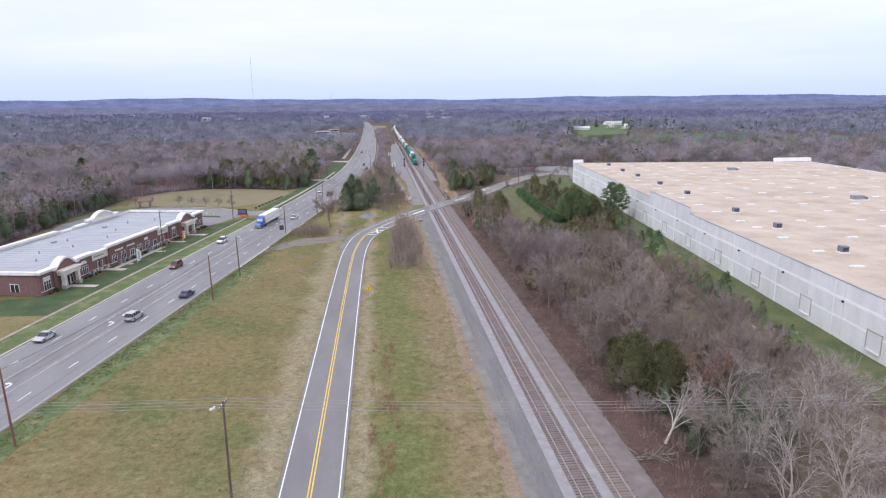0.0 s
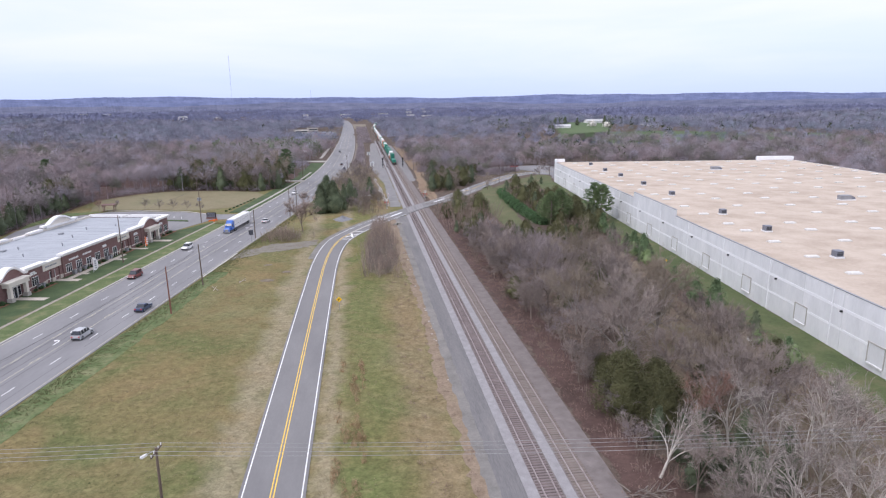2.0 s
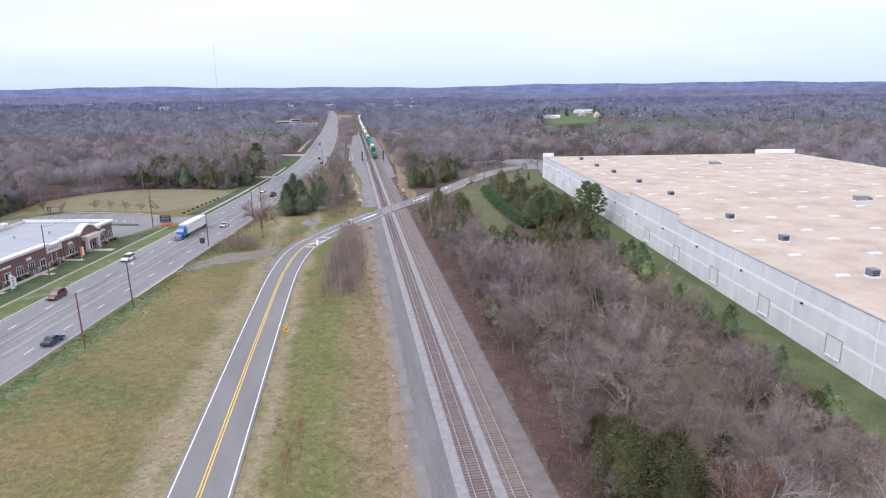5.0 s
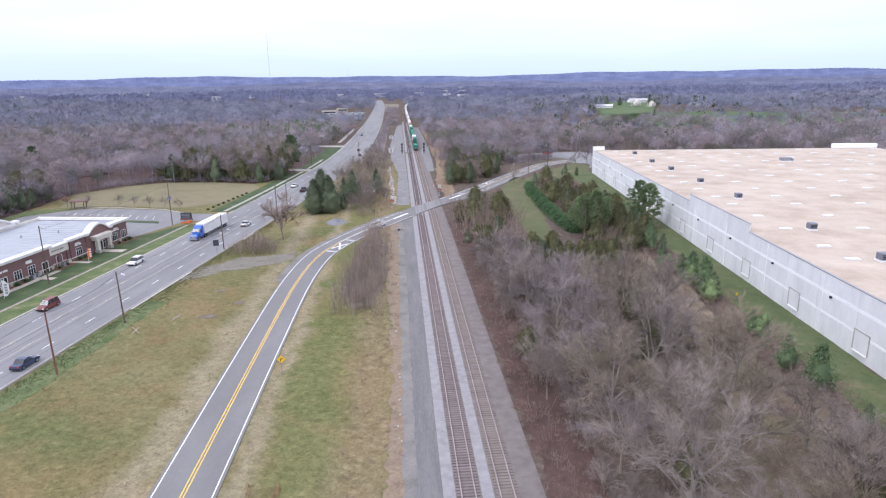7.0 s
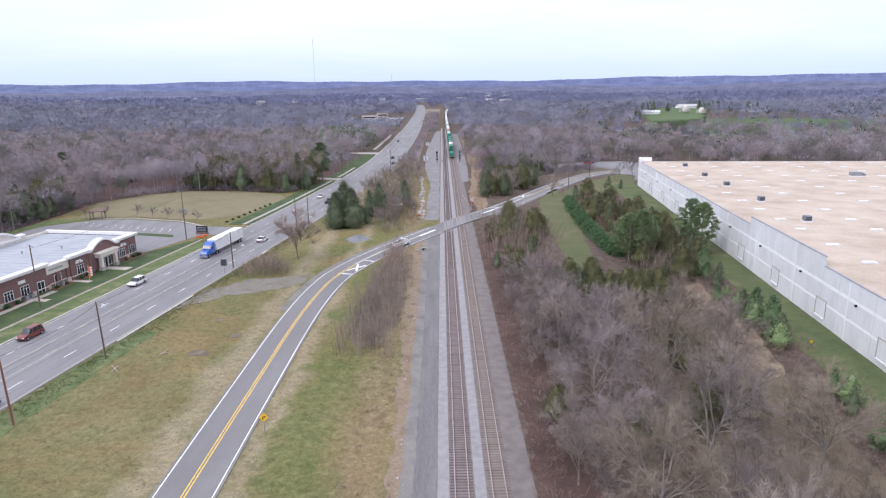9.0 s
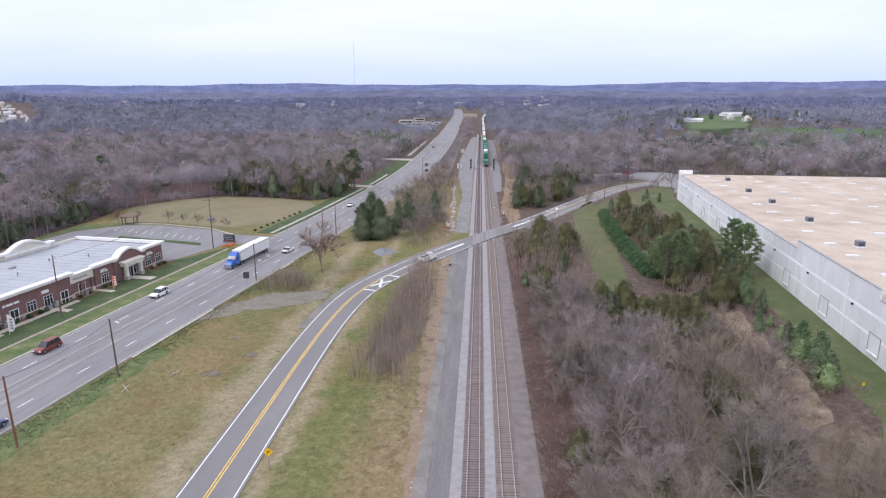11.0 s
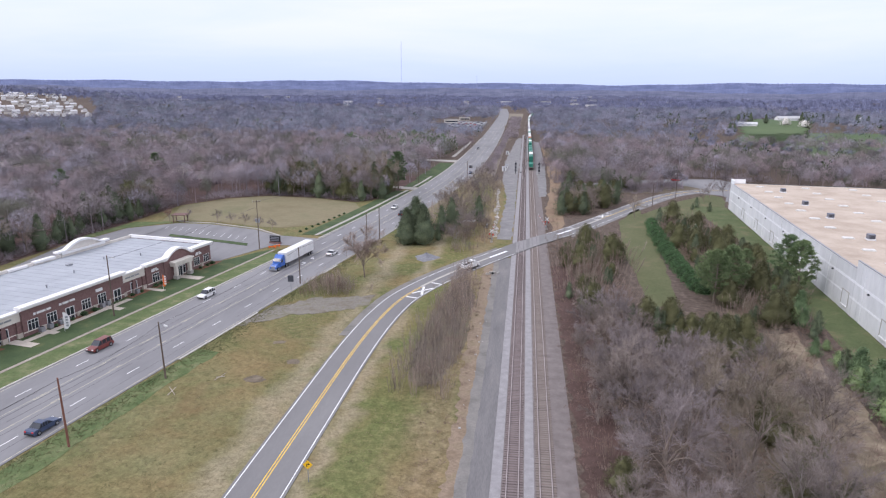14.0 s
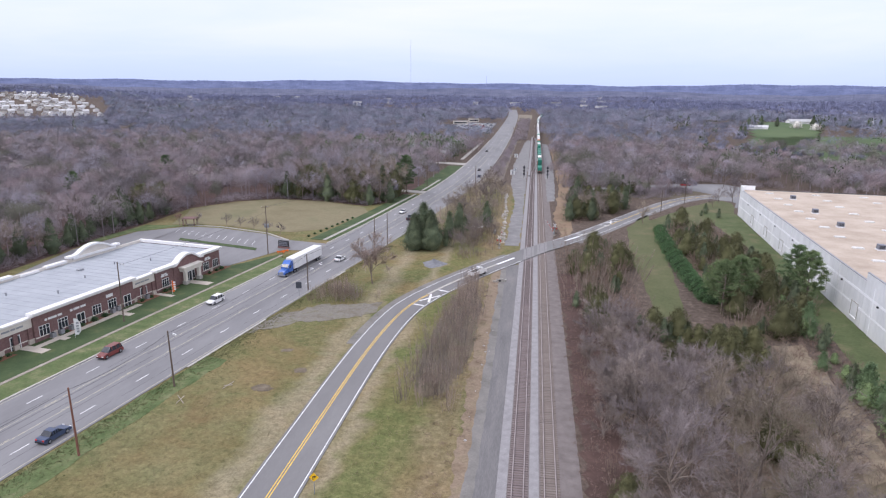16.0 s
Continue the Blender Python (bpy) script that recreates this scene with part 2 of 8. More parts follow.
# less blue than the last ridge, haze again painted into the colour
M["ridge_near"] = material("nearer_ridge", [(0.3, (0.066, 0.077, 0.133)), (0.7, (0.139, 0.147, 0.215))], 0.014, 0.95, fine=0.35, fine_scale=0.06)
# near-black green painted as the shade behind the leaves
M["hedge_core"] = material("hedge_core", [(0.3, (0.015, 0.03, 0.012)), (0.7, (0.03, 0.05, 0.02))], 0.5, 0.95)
M["woods_grey"] = material("grey_winter_woods", [(0.36, (0.217, 0.199, 0.228)), (0.64, (0.404, 0.370, 0.429))], 0.08, 0.95, island=0.07, fine=0.22, fine_scale=0.5, lift=0.7)
M["woods_brown"] = material("brown_winter_woods", [(0.36, (0.199, 0.166, 0.175)), (0.64, (0.364, 0.310, 0.331))], 0.08, 0.95, island=0.07, fine=0.22, fine_scale=0.5, lift=0.7)
M["woods_russet"] = material("russet_winter_woods", [(0.36, (0.205, 0.158, 0.166)), (0.64, (0.378, 0.295, 0.313))], 0.08, 0.95, island=0.07, fine=0.22, fine_scale=0.5, lift=0.7)
M["woods_dark"] = material("dark_winter_woods", [(0.36, (0.105, 0.092, 0.094)), (0.64, (0.203, 0.179, 0.185))], 0.07, 0.95, island=0.07, fine=0.22, fine_scale=0.5, lift=0.7)
# the mauve cast of these two stands is haze put into the base colour
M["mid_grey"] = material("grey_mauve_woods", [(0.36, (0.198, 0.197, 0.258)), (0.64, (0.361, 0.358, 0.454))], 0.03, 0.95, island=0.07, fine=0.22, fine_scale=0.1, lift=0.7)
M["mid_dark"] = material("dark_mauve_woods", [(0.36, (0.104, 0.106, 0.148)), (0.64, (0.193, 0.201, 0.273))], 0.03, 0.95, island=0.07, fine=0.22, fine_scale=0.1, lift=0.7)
M["brush"] = material("dry_brush", [(0.3, (0.175, 0.122, 0.102)), (0.7, (0.300, 0.220, 0.180))], 0.2, 0.95, island=0.35)
M["dry_grass"] = material("dry_grass_blades", [(0.3, (0.21, 0.175, 0.105)), (0.7, (0.31, 0.265, 0.165))], 0.15, 0.95, island=0.3)
M["straw"] = material("orange_straw", [(0.3, (0.302, 0.198, 0.110)), (0.7, (0.396, 0.297, 0.187))], 0.15, 0.95, island=0.25)
M["green_grass"] = material("green_grass_blades", [(0.3, (0.105, 0.118, 0.053)), (0.7, (0.168, 0.167, 0.084))], 0.15, 0.95, island=0.3)
M["lawn"] = material("mown_lawn", [(0.3, (0.039, 0.066, 0.027)), (0.55, (0.063, 0.093, 0.039)), (0.75, (0.130, 0.127, 0.058))], 0.16, 0.95, 0.3, 6, fine=0.25, fine_scale=3)
M["verge"] = material("rough_verge", [(0.3, (0.070, 0.107, 0.038)), (0.5, (0.106, 0.138, 0.055)), (0.7, (0.185, 0.189, 0.098))], 0.3, 0.95, 0.4, 5, fine=0.5, fine_scale=2.5)
M["wheat"] = material("young_wheat", [(0.3, (0.060, 0.099, 0.045)), (0.7, (0.099, 0.136, 0.059))], 0.01, 0.95)
M["tan_field"] = material("tan_field", [(0.3, (0.165, 0.14, 0.08)), (0.5, (0.205, 0.178, 0.107)), (0.7, (0.15, 0.145, 0.078))], 0.045, 0.95, 0.3, 4, fine=0.2, fine_scale=0.8)
M["mulch"] = material("bark_mulch", [(0.3, (0.14, 0.065, 0.04)), (0.7, (0.22, 0.11, 0.07))], 1.0, 0.95)
M["lawn_pale"] = material("pale_lawn", [(0.3, (0.065, 0.090, 0.035)), (0.55, (0.095, 0.117, 0.049)), (0.75, (0.163, 0.142, 0.079))], 0.16, 0.95, 0.4, 6, fine=0.35, fine_scale=2)
M["glade"] = material("glade_grass", [(0.3, (0.081, 0.095, 0.040)), (0.55, (0.108, 0.113, 0.053)), (0.75, (0.162, 0.136, 0.079))], 0.1, 0.95, 0.3, 6, fine=0.38, fine_scale=2)
M["gravel_tan"] = material("gravel_dirt", [(0.3, (0.144, 0.137, 0.125)), (0.5, (0.194, 0.185, 0.172)), (0.75, (0.238, 0.222, 0.203))], 0.25, 0.95, 0.4, 6, fine=0.25, fine_scale=3)
M["dirt_grass"] = material("dirt_and_grass", [(0.3, (0.177, 0.131, 0.089)), (0.5, (0.234, 0.179, 0.129)), (0.75, (0.204, 0.166, 0.104))], 0.25, 0.95, 0.4, 6, fine=0.5, fine_scale=2.5)
M["twig_warm"] = material("warm_twigs", [(0.3, (0.251, 0.195, 0.161)), (0.7, (0.376, 0.302, 0.262))], 0.2, 0.95, rand=0.2, island=0.3)
M["twig_mauve"] = material("mauve_twigs", [(0.3, (0.185, 0.158, 0.155)), (0.7, (0.288, 0.247, 0.244))], 0.15, 0.95, rand=0.25, island=0.18)
M["twig_tan"] = material("tan_twigs", [(0.3, (0.213, 0.175, 0.133)), (0.7, (0.316, 0.270, 0.214))], 0.15, 0.95, rand=0.25, island=0.18)
M["bark_white"] = material("white_bark", [(0.3, (0.36, 0.33, 0.29)), (0.7, (0.52, 0.48, 0.43))], 1.5, 0.95, rand=0.15)
M["bark_pale"] = material("pale_bark", [(0.3, (0.202, 0.181, 0.159)), (0.7, (0.294, 0.265, 0.239))], 1.5, 0.95, rand=0.2)
M["pine_bright"] = material("fresh_pine_foliage", [(0.3, (0.122, 0.181, 0.078)), (0.7, (0.214, 0.275, 0.134))], 0.4, 0.9, island=0.4, rand=0.15)
M["woods_olive"] = material("olive_brown_woods", [(0.36, (0.096, 0.097, 0.076)), (0.64, (0.193, 0.190, 0.150))], 0.07, 0.95, island=0.07, fine=0.22, fine_scale=0.5, lift=0.7)
# olive stand, its blue share raised to paint in haze
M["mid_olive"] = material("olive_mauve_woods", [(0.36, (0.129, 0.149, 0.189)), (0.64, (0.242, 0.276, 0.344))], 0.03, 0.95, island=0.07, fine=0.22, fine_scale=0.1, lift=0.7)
# farthest dark stand, haze painted in as blue
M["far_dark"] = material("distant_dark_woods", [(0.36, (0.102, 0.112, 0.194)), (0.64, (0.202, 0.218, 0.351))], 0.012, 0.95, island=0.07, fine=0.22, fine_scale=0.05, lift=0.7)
M["gravel_yard"] = material("gravel_yard", [(0.3, (0.170, 0.166, 0.167)), (0.55, (0.216, 0.210, 0.210)), (0.75, (0.276, 0.262, 0.253))], 0.25, 0.95, 0.4, 9, fine=0.25, fine_scale=6)
M["path"] = material("worn_path", [(0.3, (0.24, 0.21, 0.17)), (0.7, (0.36, 0.33, 0.28))], 0.5, 0.95, fine=0.25, fine_scale=4)
M["rubble"] = material("tan_rubble", [(0.3, (0.15, 0.12, 0.085)), (0.5, (0.23, 0.185, 0.13)), (0.72, (0.3, 0.25, 0.18))], 0.5, 0.95, 0.6, 3, fine=0.45, fine_scale=2.5)
M["stone_pale"] = material("beige_cast_stone", [(0.3, (0.4, 0.35, 0.3)), (0.7, (0.52, 0.47, 0.41))], 1.0, 0.9, fine=0.2, fine_scale=5)
M["brushy"] = material("brushy_ground", [(0.3, (0.1, 0.082, 0.058)), (0.5, (0.145, 0.118, 0.085)), (0.72, (0.125, 0.125, 0.07))], 0.25, 0.95, 0.5, 4, fine=0.35, fine_scale=2)
M["strip"] = material("dry_strip", [(0.3, (0.164, 0.133, 0.101)), (0.5, (0.214, 0.180, 0.138)), (0.72, (0.180, 0.175, 0.112))], 0.06, 0.95, 0.3, 4, fine=0.3, fine_scale=1)
M["gravel_heap"] = material("crushed_stone_heap", [(0.3, (0.150, 0.154, 0.169)), (0.7, (0.240, 0.244, 0.259))], 1.2, 0.95, 0.5, 8, fine=0.35, fine_scale=6)
M["dark_sign"] = material("dark_sign_face", [(0.06, 0.065, 0.08)], 1.0, 0.5)
M["roof_shingle"] = material("grey_shingle", [(0.3, (0.13, 0.12, 0.115)), (0.7, (0.2, 0.185, 0.175))], 0.5, 0.9, rand=0.2)
M["roof_pale"] = material("pale_roof", [(0.3, (0.45, 0.45, 0.46)), (0.7, (0.58, 0.58, 0.58))], 0.3, 0.8, rand=0.15)
M["mast_steel"] = material("mast_steel", [(0.35, 0.4, 0.5)], 0.1, 0.7)
M["dirt"] = material("bare_dirt", [(0.3, (0.27, 0.2, 0.155)), (0.7, (0.38, 0.3, 0.24))], 0.3, 0.95, 0.4, 6, fine=0.25, fine_scale=3)
M["litter"] = material("leaf_litter", [(0.3, (0.059, 0.037, 0.030)), (0.5, (0.085, 0.052, 0.045)), (0.72, (0.119, 0.073, 0.061))], 0.12, 0.95, 0.5, 4, fine=0.5, fine_scale=2)
M["rock"] = material("pale_rock", [(0.3, (0.34, 0.32, 0.3)), (0.7, (0.52, 0.5, 0.48))], 1.0, 0.9, rand=0.2)
M["water"] = material("puddle_mud", [(0.32, (0.085, 0.065, 0.045)), (0.55, (0.14, 0.11, 0.075)), (0.7, (0.2, 0.165, 0.11))], 0.5, 0.6, fine=0.35, fine_scale=2.5)


def car_paint(name, col):
    M[name] = material(name, [col], 0.8, 0.3, spec=0.6, fine=0.04)


for _n, _c in (("paint_silver", (0.42, 0.43, 0.45)), ("paint_red", (0.42, 0.03, 0.03)), ("paint_maroon", (0.17, 0.035, 0.03)), ("paint_blue", (0.04, 0.13, 0.45)), ("paint_navy", (0.04, 0.06, 0.12)), ("paint_pure", (0.72, 0.72, 0.72)), ("paint_black", (0.03, 0.03, 0.035))):
    car_paint(_n, _c)
M["tyre"] = material("tyre_rubber", [(0.02, 0.02, 0.02)], 2, 0.85)

# ground sheet: dry winter turf, greener along some strips, leaf litter under the woods


def ground_material():
    m = bpy.data.materials.new("winter_turf")
    m.use_nodes = True
    nt = m.node_tree
    p = nt.nodes["Principled BSDF"]
    co = nt.nodes.new("ShaderNodeTexCoord").outputs["Object"]
    xyz = nt.nodes.new("ShaderNodeSeparateXYZ")
    link(nt, co, xyz.inputs[0])
    x, y = xyz.outputs[0], xyz.outputs[1]

    def nz(scale, detail=5.0, dist=0.0):
        n = add(nt, "ShaderNodeTexNoise", Scale=scale, Detail=detail, Roughness=0.62, Distortion=dist)
        link(nt, co, n.inputs["Vector"])
        return n.outputs[0]

    broad, mid, fine, grit = nz(0.025, 4, 0.6), nz(0.11, 5, 0.4), nz(0.7), nz(3.2)
    tan = ramp(nt, [(0.28, (0.15, 0.105, 0.052)), (0.45, (0.205, 0.158, 0.082)), (0.6, (0.25, 0.204, 0.115)), (0.75, (0.31, 0.262, 0.175))], mid).outputs[0]
    green = ramp(nt, [(0.3, (0.082, 0.096, 0.036)), (0.55, (0.125, 0.135, 0.055)), (0.75, (0.19, 0.175, 0.085))], fine).outputs[0]
    patch = ramp(nt, [(0.34, (0, 0, 0)), (0.56, (1, 1, 1))], calc(nt, "ADD", calc(nt, "MULTIPLY", broad, 0.62), calc(nt, "MULTIPLY", mid, 0.38))).outputs[0]
    wob = calc(nt, "MULTIPLY", calc(nt, "SUBTRACT", mid, 0.5), 9.0)

    def strip(x0, half, soft):
        d = calc(nt, "ABSOLUTE", calc(nt, "SUBTRACT", calc(nt, "ADD", x, wob), x0))
        n = nt.nodes.new("ShaderNodeMapRange")
        link(nt, d, n.inputs[0])
        n.inputs[1].default_value, n.inputs[2].default_value, n.inputs[3].default_value, n.inputs[4].default_value = half, half + soft, 1.0, 0.0
        return n.outputs[0]

    turf = mix(nt, calc(nt, "MULTIPLY", patch, 0.95), tan, green)
    rusty = ramp(nt, [(0.5, (0, 0, 0)), (0.66, (1, 1, 1))], nz(0.035, 3, 0.8)).outputs[0]
    turf = mix(nt, calc(nt, "MULTIPLY", rusty, 0.55), turf, (0.235, 0.165, 0.085))
    pale = calc(nt, "ADD", strip(-36.8, 0.6, 3.2), strip(-25.6, 0.3, 2.2), True)
    turf = mix(nt, calc(nt, "MULTIPLY", pale, 0.6), turf, (0.3, 0.255, 0.18))
    lush = mix(nt, 1.0, green, (0.95, 1.08, 0.9), "MULTIPLY")
    turf = mix(nt, calc(nt, "MULTIPLY", strip(-20.0, 1.5, 4.0), 0.5), turf, lush)
    brown = ramp(nt, [(0.3, (0.18, 0.125, 0.075)), (0.7, (0.3, 0.23, 0.155))], fine).outputs[0]
    turf = mix(nt, calc(nt, "MULTIPLY", strip(-11.5, 1.6, 2.6), 0.5), turf, brown)
    worn = ramp(nt, [(0.52, (0, 0, 0)), (0.68, (1, 1, 1))], nz(0.06, 6, 1.2)).outputs[0]
    turf = mix(nt, calc(nt, "MULTIPLY", worn, 0.45), turf, (0.21, 0.155, 0.085))
    east = nt.nodes.new("ShaderNodeMapRange")
    link(nt, calc(nt, "ADD", x, calc(nt, "MULTIPLY", wob, 0.25)), east.inputs[0])
    east.inputs[1].default_value, east.inputs[2].default_value = 5.6, 7.0
    litter = ramp(nt, [(0.3, (0.072, 0.056, 0.046)), (0.5, (0.108, 0.084, 0.069)), (0.7, (0.155, 0.122, 0.1))], fine).outputs[0]
    turf = mix(nt, east.outputs[0], turf, litter)
    away = nt.nodes.new("ShaderNodeMapRange")
    d = nt.nodes.new("ShaderNodeVectorMath")
    d.operation = "LENGTH"
    link(nt, co, d.inputs[0])
    link(nt, d.outputs["Value"], away.inputs[0])
    away.inputs[1].default_value, away.inputs[2].default_value = 300.0, 345.0
    turf = mix(nt, away.outputs[0], turf, litter)
    clod = calc(nt, "ADD", calc(nt, "MULTIPLY", grit, 0.55), calc(nt, "MULTIPLY", nz(1.3, 6.0, 0.5), 0.75))
    k = calc(nt, "MULTIPLY_ADD", clod, 1.7)
    k.node.inputs[2].default_value = -0.08
    turf = mix(nt, 1.0, turf, k, "MULTIPLY")
    link(nt, turf, p.inputs["Base Color"])
    p.inputs["Roughness"].default_value, p.inputs["Specular IOR Level"].default_value = 0.95, 0.1
    b = add(nt, "ShaderNodeBump", Strength=0.6, Distance=0.15)
    link(nt, grit, b.inputs["Height"])
    link(nt, b.outputs[0], p.inputs["Normal"])
    return m


M["ground"] = ground_material()

# ---- mesh helpers ----


class Geo:
    """Collects vertices and faces of one mesh."""

    def __init__(self):
        self.v, self.f = [], []

    def face(self, pts):
        k = len(self.v)
        self.v += [tuple(p) for p in pts]
        self.f.append(tuple(range(k, k + len(pts))))
        return self

    def box(self, x0, x1, y0, y1, z0, z1, m=None, c=0.0):
        """A box, its four upright edges and top chamfered by c."""
        if c:
            ring = lambda d, z: [(x0 + d, y0, z), (x1 - d, y0, z), (x1, y0 + d, z), (x1, y1 - d, z), (x1 - d, y1, z), (x0 + d, y1, z), (x0, y1 - d, z), (x0, y0 + d, z)]
            inner = lambda z: [(min(max(x, x0 + c), x1 - c), min(max(y, y0 + c), y1 - c), z) for x, y, _ in ring(c, z)]
            self.loft([ring(c, z0), ring(c, z1 - c), inner(z1)], m)
            return self
        p = [(x, y, z) for z in (z0, z1) for x, y in ((x0, y0), (x1, y0), (x1, y1), (x0, y1))]
        if m is not None:
            p = [tuple(m @ Vector(q)) for q in p]
        k = len(self.v)
        self.v += p
        self.f += [tuple(k + i for i in q) for q in ((3, 2, 1, 0), (4, 5, 6, 7), (0, 1, 5, 4), (1, 2, 6, 5), (2, 3, 7, 6), (3, 0, 4, 7))]
        return self

    def loft(self, rings, m=None, close=True):
        k, n = len(self.v), len(rings[0])
        for r in rings:
            self.v += [tuple(m @ Vector(q)) if m is not None else tuple(q) for q in r]
        for a in range(len(rings) - 1):
            for b in range(n):
                c = (b + 1) % n
                self.f.append((k + a * n + b, k + a * n + c, k + a * n + n + c, k + a * n + n + b))
        if close:
            self.f.append(tuple(k + b for b in reversed(range(n))))
            self.f.append(tuple(k + (len(rings) - 1) * n + b for b in range(n)))
        return self

    def tube(self, p0, p1, r0, r1=None, n=8, close=True):
        p0, p1 = Vector(p0), Vector(p1)
        r1 = r0 if r1 is None else r1
        d = (p1 - p0).normalized()
        a = d.orthogonal().normalized()
        b = d.cross(a)
        ring = lambda p, r: [p + (a * math.cos(t) + b * math.sin(t)) * r for t in (2 * math.pi * i / n for i in range(n))]
        return self.loft([ring(p0, r0), ring(p1, r1)], None, close)

    def prism(self, outline, z0, z1):
        """An upright prism over a plan outline (counter-clockwise)."""
        return self.loft([[(x, y, z0) for x, y in outline], [(x, y, z1) for x, y in outline]])

    def extrude(self, outline, d):
        """Extrudes a closed outline of 3D points by the vector d."""
        return self.loft([outline, [tuple(Vector(p) + Vector(d)) for p in outline]])

    def mesh(self, name):
        me = bpy.data.meshes.new(name)
        me.from_pydata(self.v, [], self.f)
        me.update()
        return me


def part(name, geo, mat, parent=None, label="", smooth=False):
    me = geo.mesh(name) if isinstance(geo, Geo) else geo
    if not me.materials:
        me.materials.append(M[mat] if isinstance(mat, str) else mat)
    if smooth:
        for q in me.polygons:
            q.use_smooth = True
    ob = new(name, me)
    if parent is not None:
        ob.parent = parent
    if label:
        ob["label"] = label
    return ob


def thing(name, m, label, category, group="", kind=""):
    ob = new(name)
    ob.empty_display_size = 0.5
    ob.matrix_world = m if isinstance(m, Matrix) else pose(*m)
    return tagged(ob, label, category, group, kind)


def setting(name, geo, mat, label, category):
    return tagged(part(name, geo, mat), label, category, "", "structure")


def fast_mesh(name, verts, tris):
    me = bpy.data.meshes.new(name)
    n, k = len(verts), len(tris)
    me.vertices.add(n)
    me.vertices.foreach_set("co", np.asarray(verts, np.float32).ravel())
    me.loops.add(3 * k)
    me.loops.foreach_set("vertex_index", np.asarray(tris, np.int32).ravel())
    me.polygons.add(k)
    me.polygons.foreach_set("loop_start", np.arange(0, 3 * k, 3, dtype=np.int32))
    me.update(calc_edges=True)
    me.validate()
    return me


def smooth_line(pts, step=4.0):
    """A Catmull-Rom line through plan points, evenly stepped."""
    p = [np.array(q, float) for q in pts]
    p = [2 * p[0] - p[1], *p, 2 * p[-1] - p[-2]]
    outp = []
    for a in range(1, len(p) - 2):
        n = max(1, int(np.linalg.norm(p[a + 1] - p[a]) / step))
        for i in range(n):
            t = i / n
            outp.append(0.5 * (2 * p[a] + (p[a + 1] - p[a - 1]) * t + (2 * p[a - 1] - 5 * p[a] + 4 * p[a + 1] - p[a + 2]) * t * t + (3 * p[a] - p[a - 1] - 3 * p[a + 1] + p[a + 2]) * t**3))
    outp.append(p[-2])
    return np.array(outp)


class Line:
    """A plan line with arc length and offsets to its right."""

    def __init__(self, pts, step=4.0):
        self.p = smooth_line(pts, step)
        d = np.gradient(self.p, axis=0)
        d /= np.linalg.norm(d, axis=1)[:, None]
        self.d, self.n = d, np.stack([d[:, 1], -d[:, 0]], 1)
        self.s = np.r_[0, np.cumsum(np.linalg.norm(np.diff(self.p, axis=0), axis=1))]

    def at(self, s, off=0.0):
        f = lambda a: np.array([np.interp(s, self.s, a[:, 0]), np.interp(s, self.s, a[:, 1])])
        return f(self.p) + off * f(self.n)

    def heading(self, s):
        d = self.at(s + 0.5) - self.at(s - 0.5)
        return math.degrees(math.atan2(d[1], d[0]))

    def s_of_y(self, y):
        return float(np.interp(y, self.p[:, 1], self.s))

    def ribbon(self, geo, s0, s1, o0, o1, z, step=6.0, thick=0.0):
        n = max(1, int(math.ceil((s1 - s0) / step)))
        ss = np.linspace(s0, s1, n + 1)
        zf = z if callable(z) else (lambda q: z)
        a, b = [self.at(s, o0) for s in ss], [self.at(s, o1) for s in ss]
        for i in range(n):
            q = [(*a[i], zf(ss[i])), (*b[i], zf(ss[i])), (*b[i + 1], zf(ss[i + 1])), (*a[i + 1], zf(ss[i + 1]))]
            geo.face(q)
            if thick:
                for u, w in ((0, 3), (2, 1)):
                    geo.face([q[u], q[w], (q[w][0], q[w][1], q[w][2] - thick), (q[u][0], q[u][1], q[u][2] - thick)][::-1])
        if thick:
            for i, flip in ((0, 1), (n, -1)):
                q = [(*a[i], zf(ss[i])), (*b[i], zf(ss[i])), (*b[i], zf(ss[i]) - thick), (*a[i], zf(ss[i]) - thick)]
                geo.face(q[::-flip])
        return geo

    def distance(self, x, y):
        best = np.full(np.shape(x), 1e9)
        for k in range(0, len(self.p), 2):
            best = np.minimum(best, np.hypot(x - self.p[k, 0], y - self.p[k, 1]))
        return best


HIGHWAY = Line([(-145, -390), (-108, -150), (-84.2, 0), (-69.5, 100), (-54.5, 200), (-47.0, 260), (-40.0, 330), (-36.0, 430), (-34.6, 620), (-37, 900), (-44, 1300), (-60, 1700)], 10)
ROAD = Line([(-31.0, -300), (-31.0, -100), (-31.0, 20), (-30.9, 70), (-30.4, 104), (-28.4, 126), (-24.8, 139), (-19.2, 152), (-12.5, 165), (-5.5, 177), (2.0, 190), (8.5, 199.5), (19.5, 217), (34.6, 244), (52.5, 275.5), (69.4, 301), (88, 316), (110, 322)], 3)
SIDE_ROAD = Line([(20, 322), (36, 330), (52, 339.5), (73, 349), (97, 352), (112, 340), (124, 318), (150, 300), (190, 292)], 4)
GZ = -0.25

# ---- terrain ----


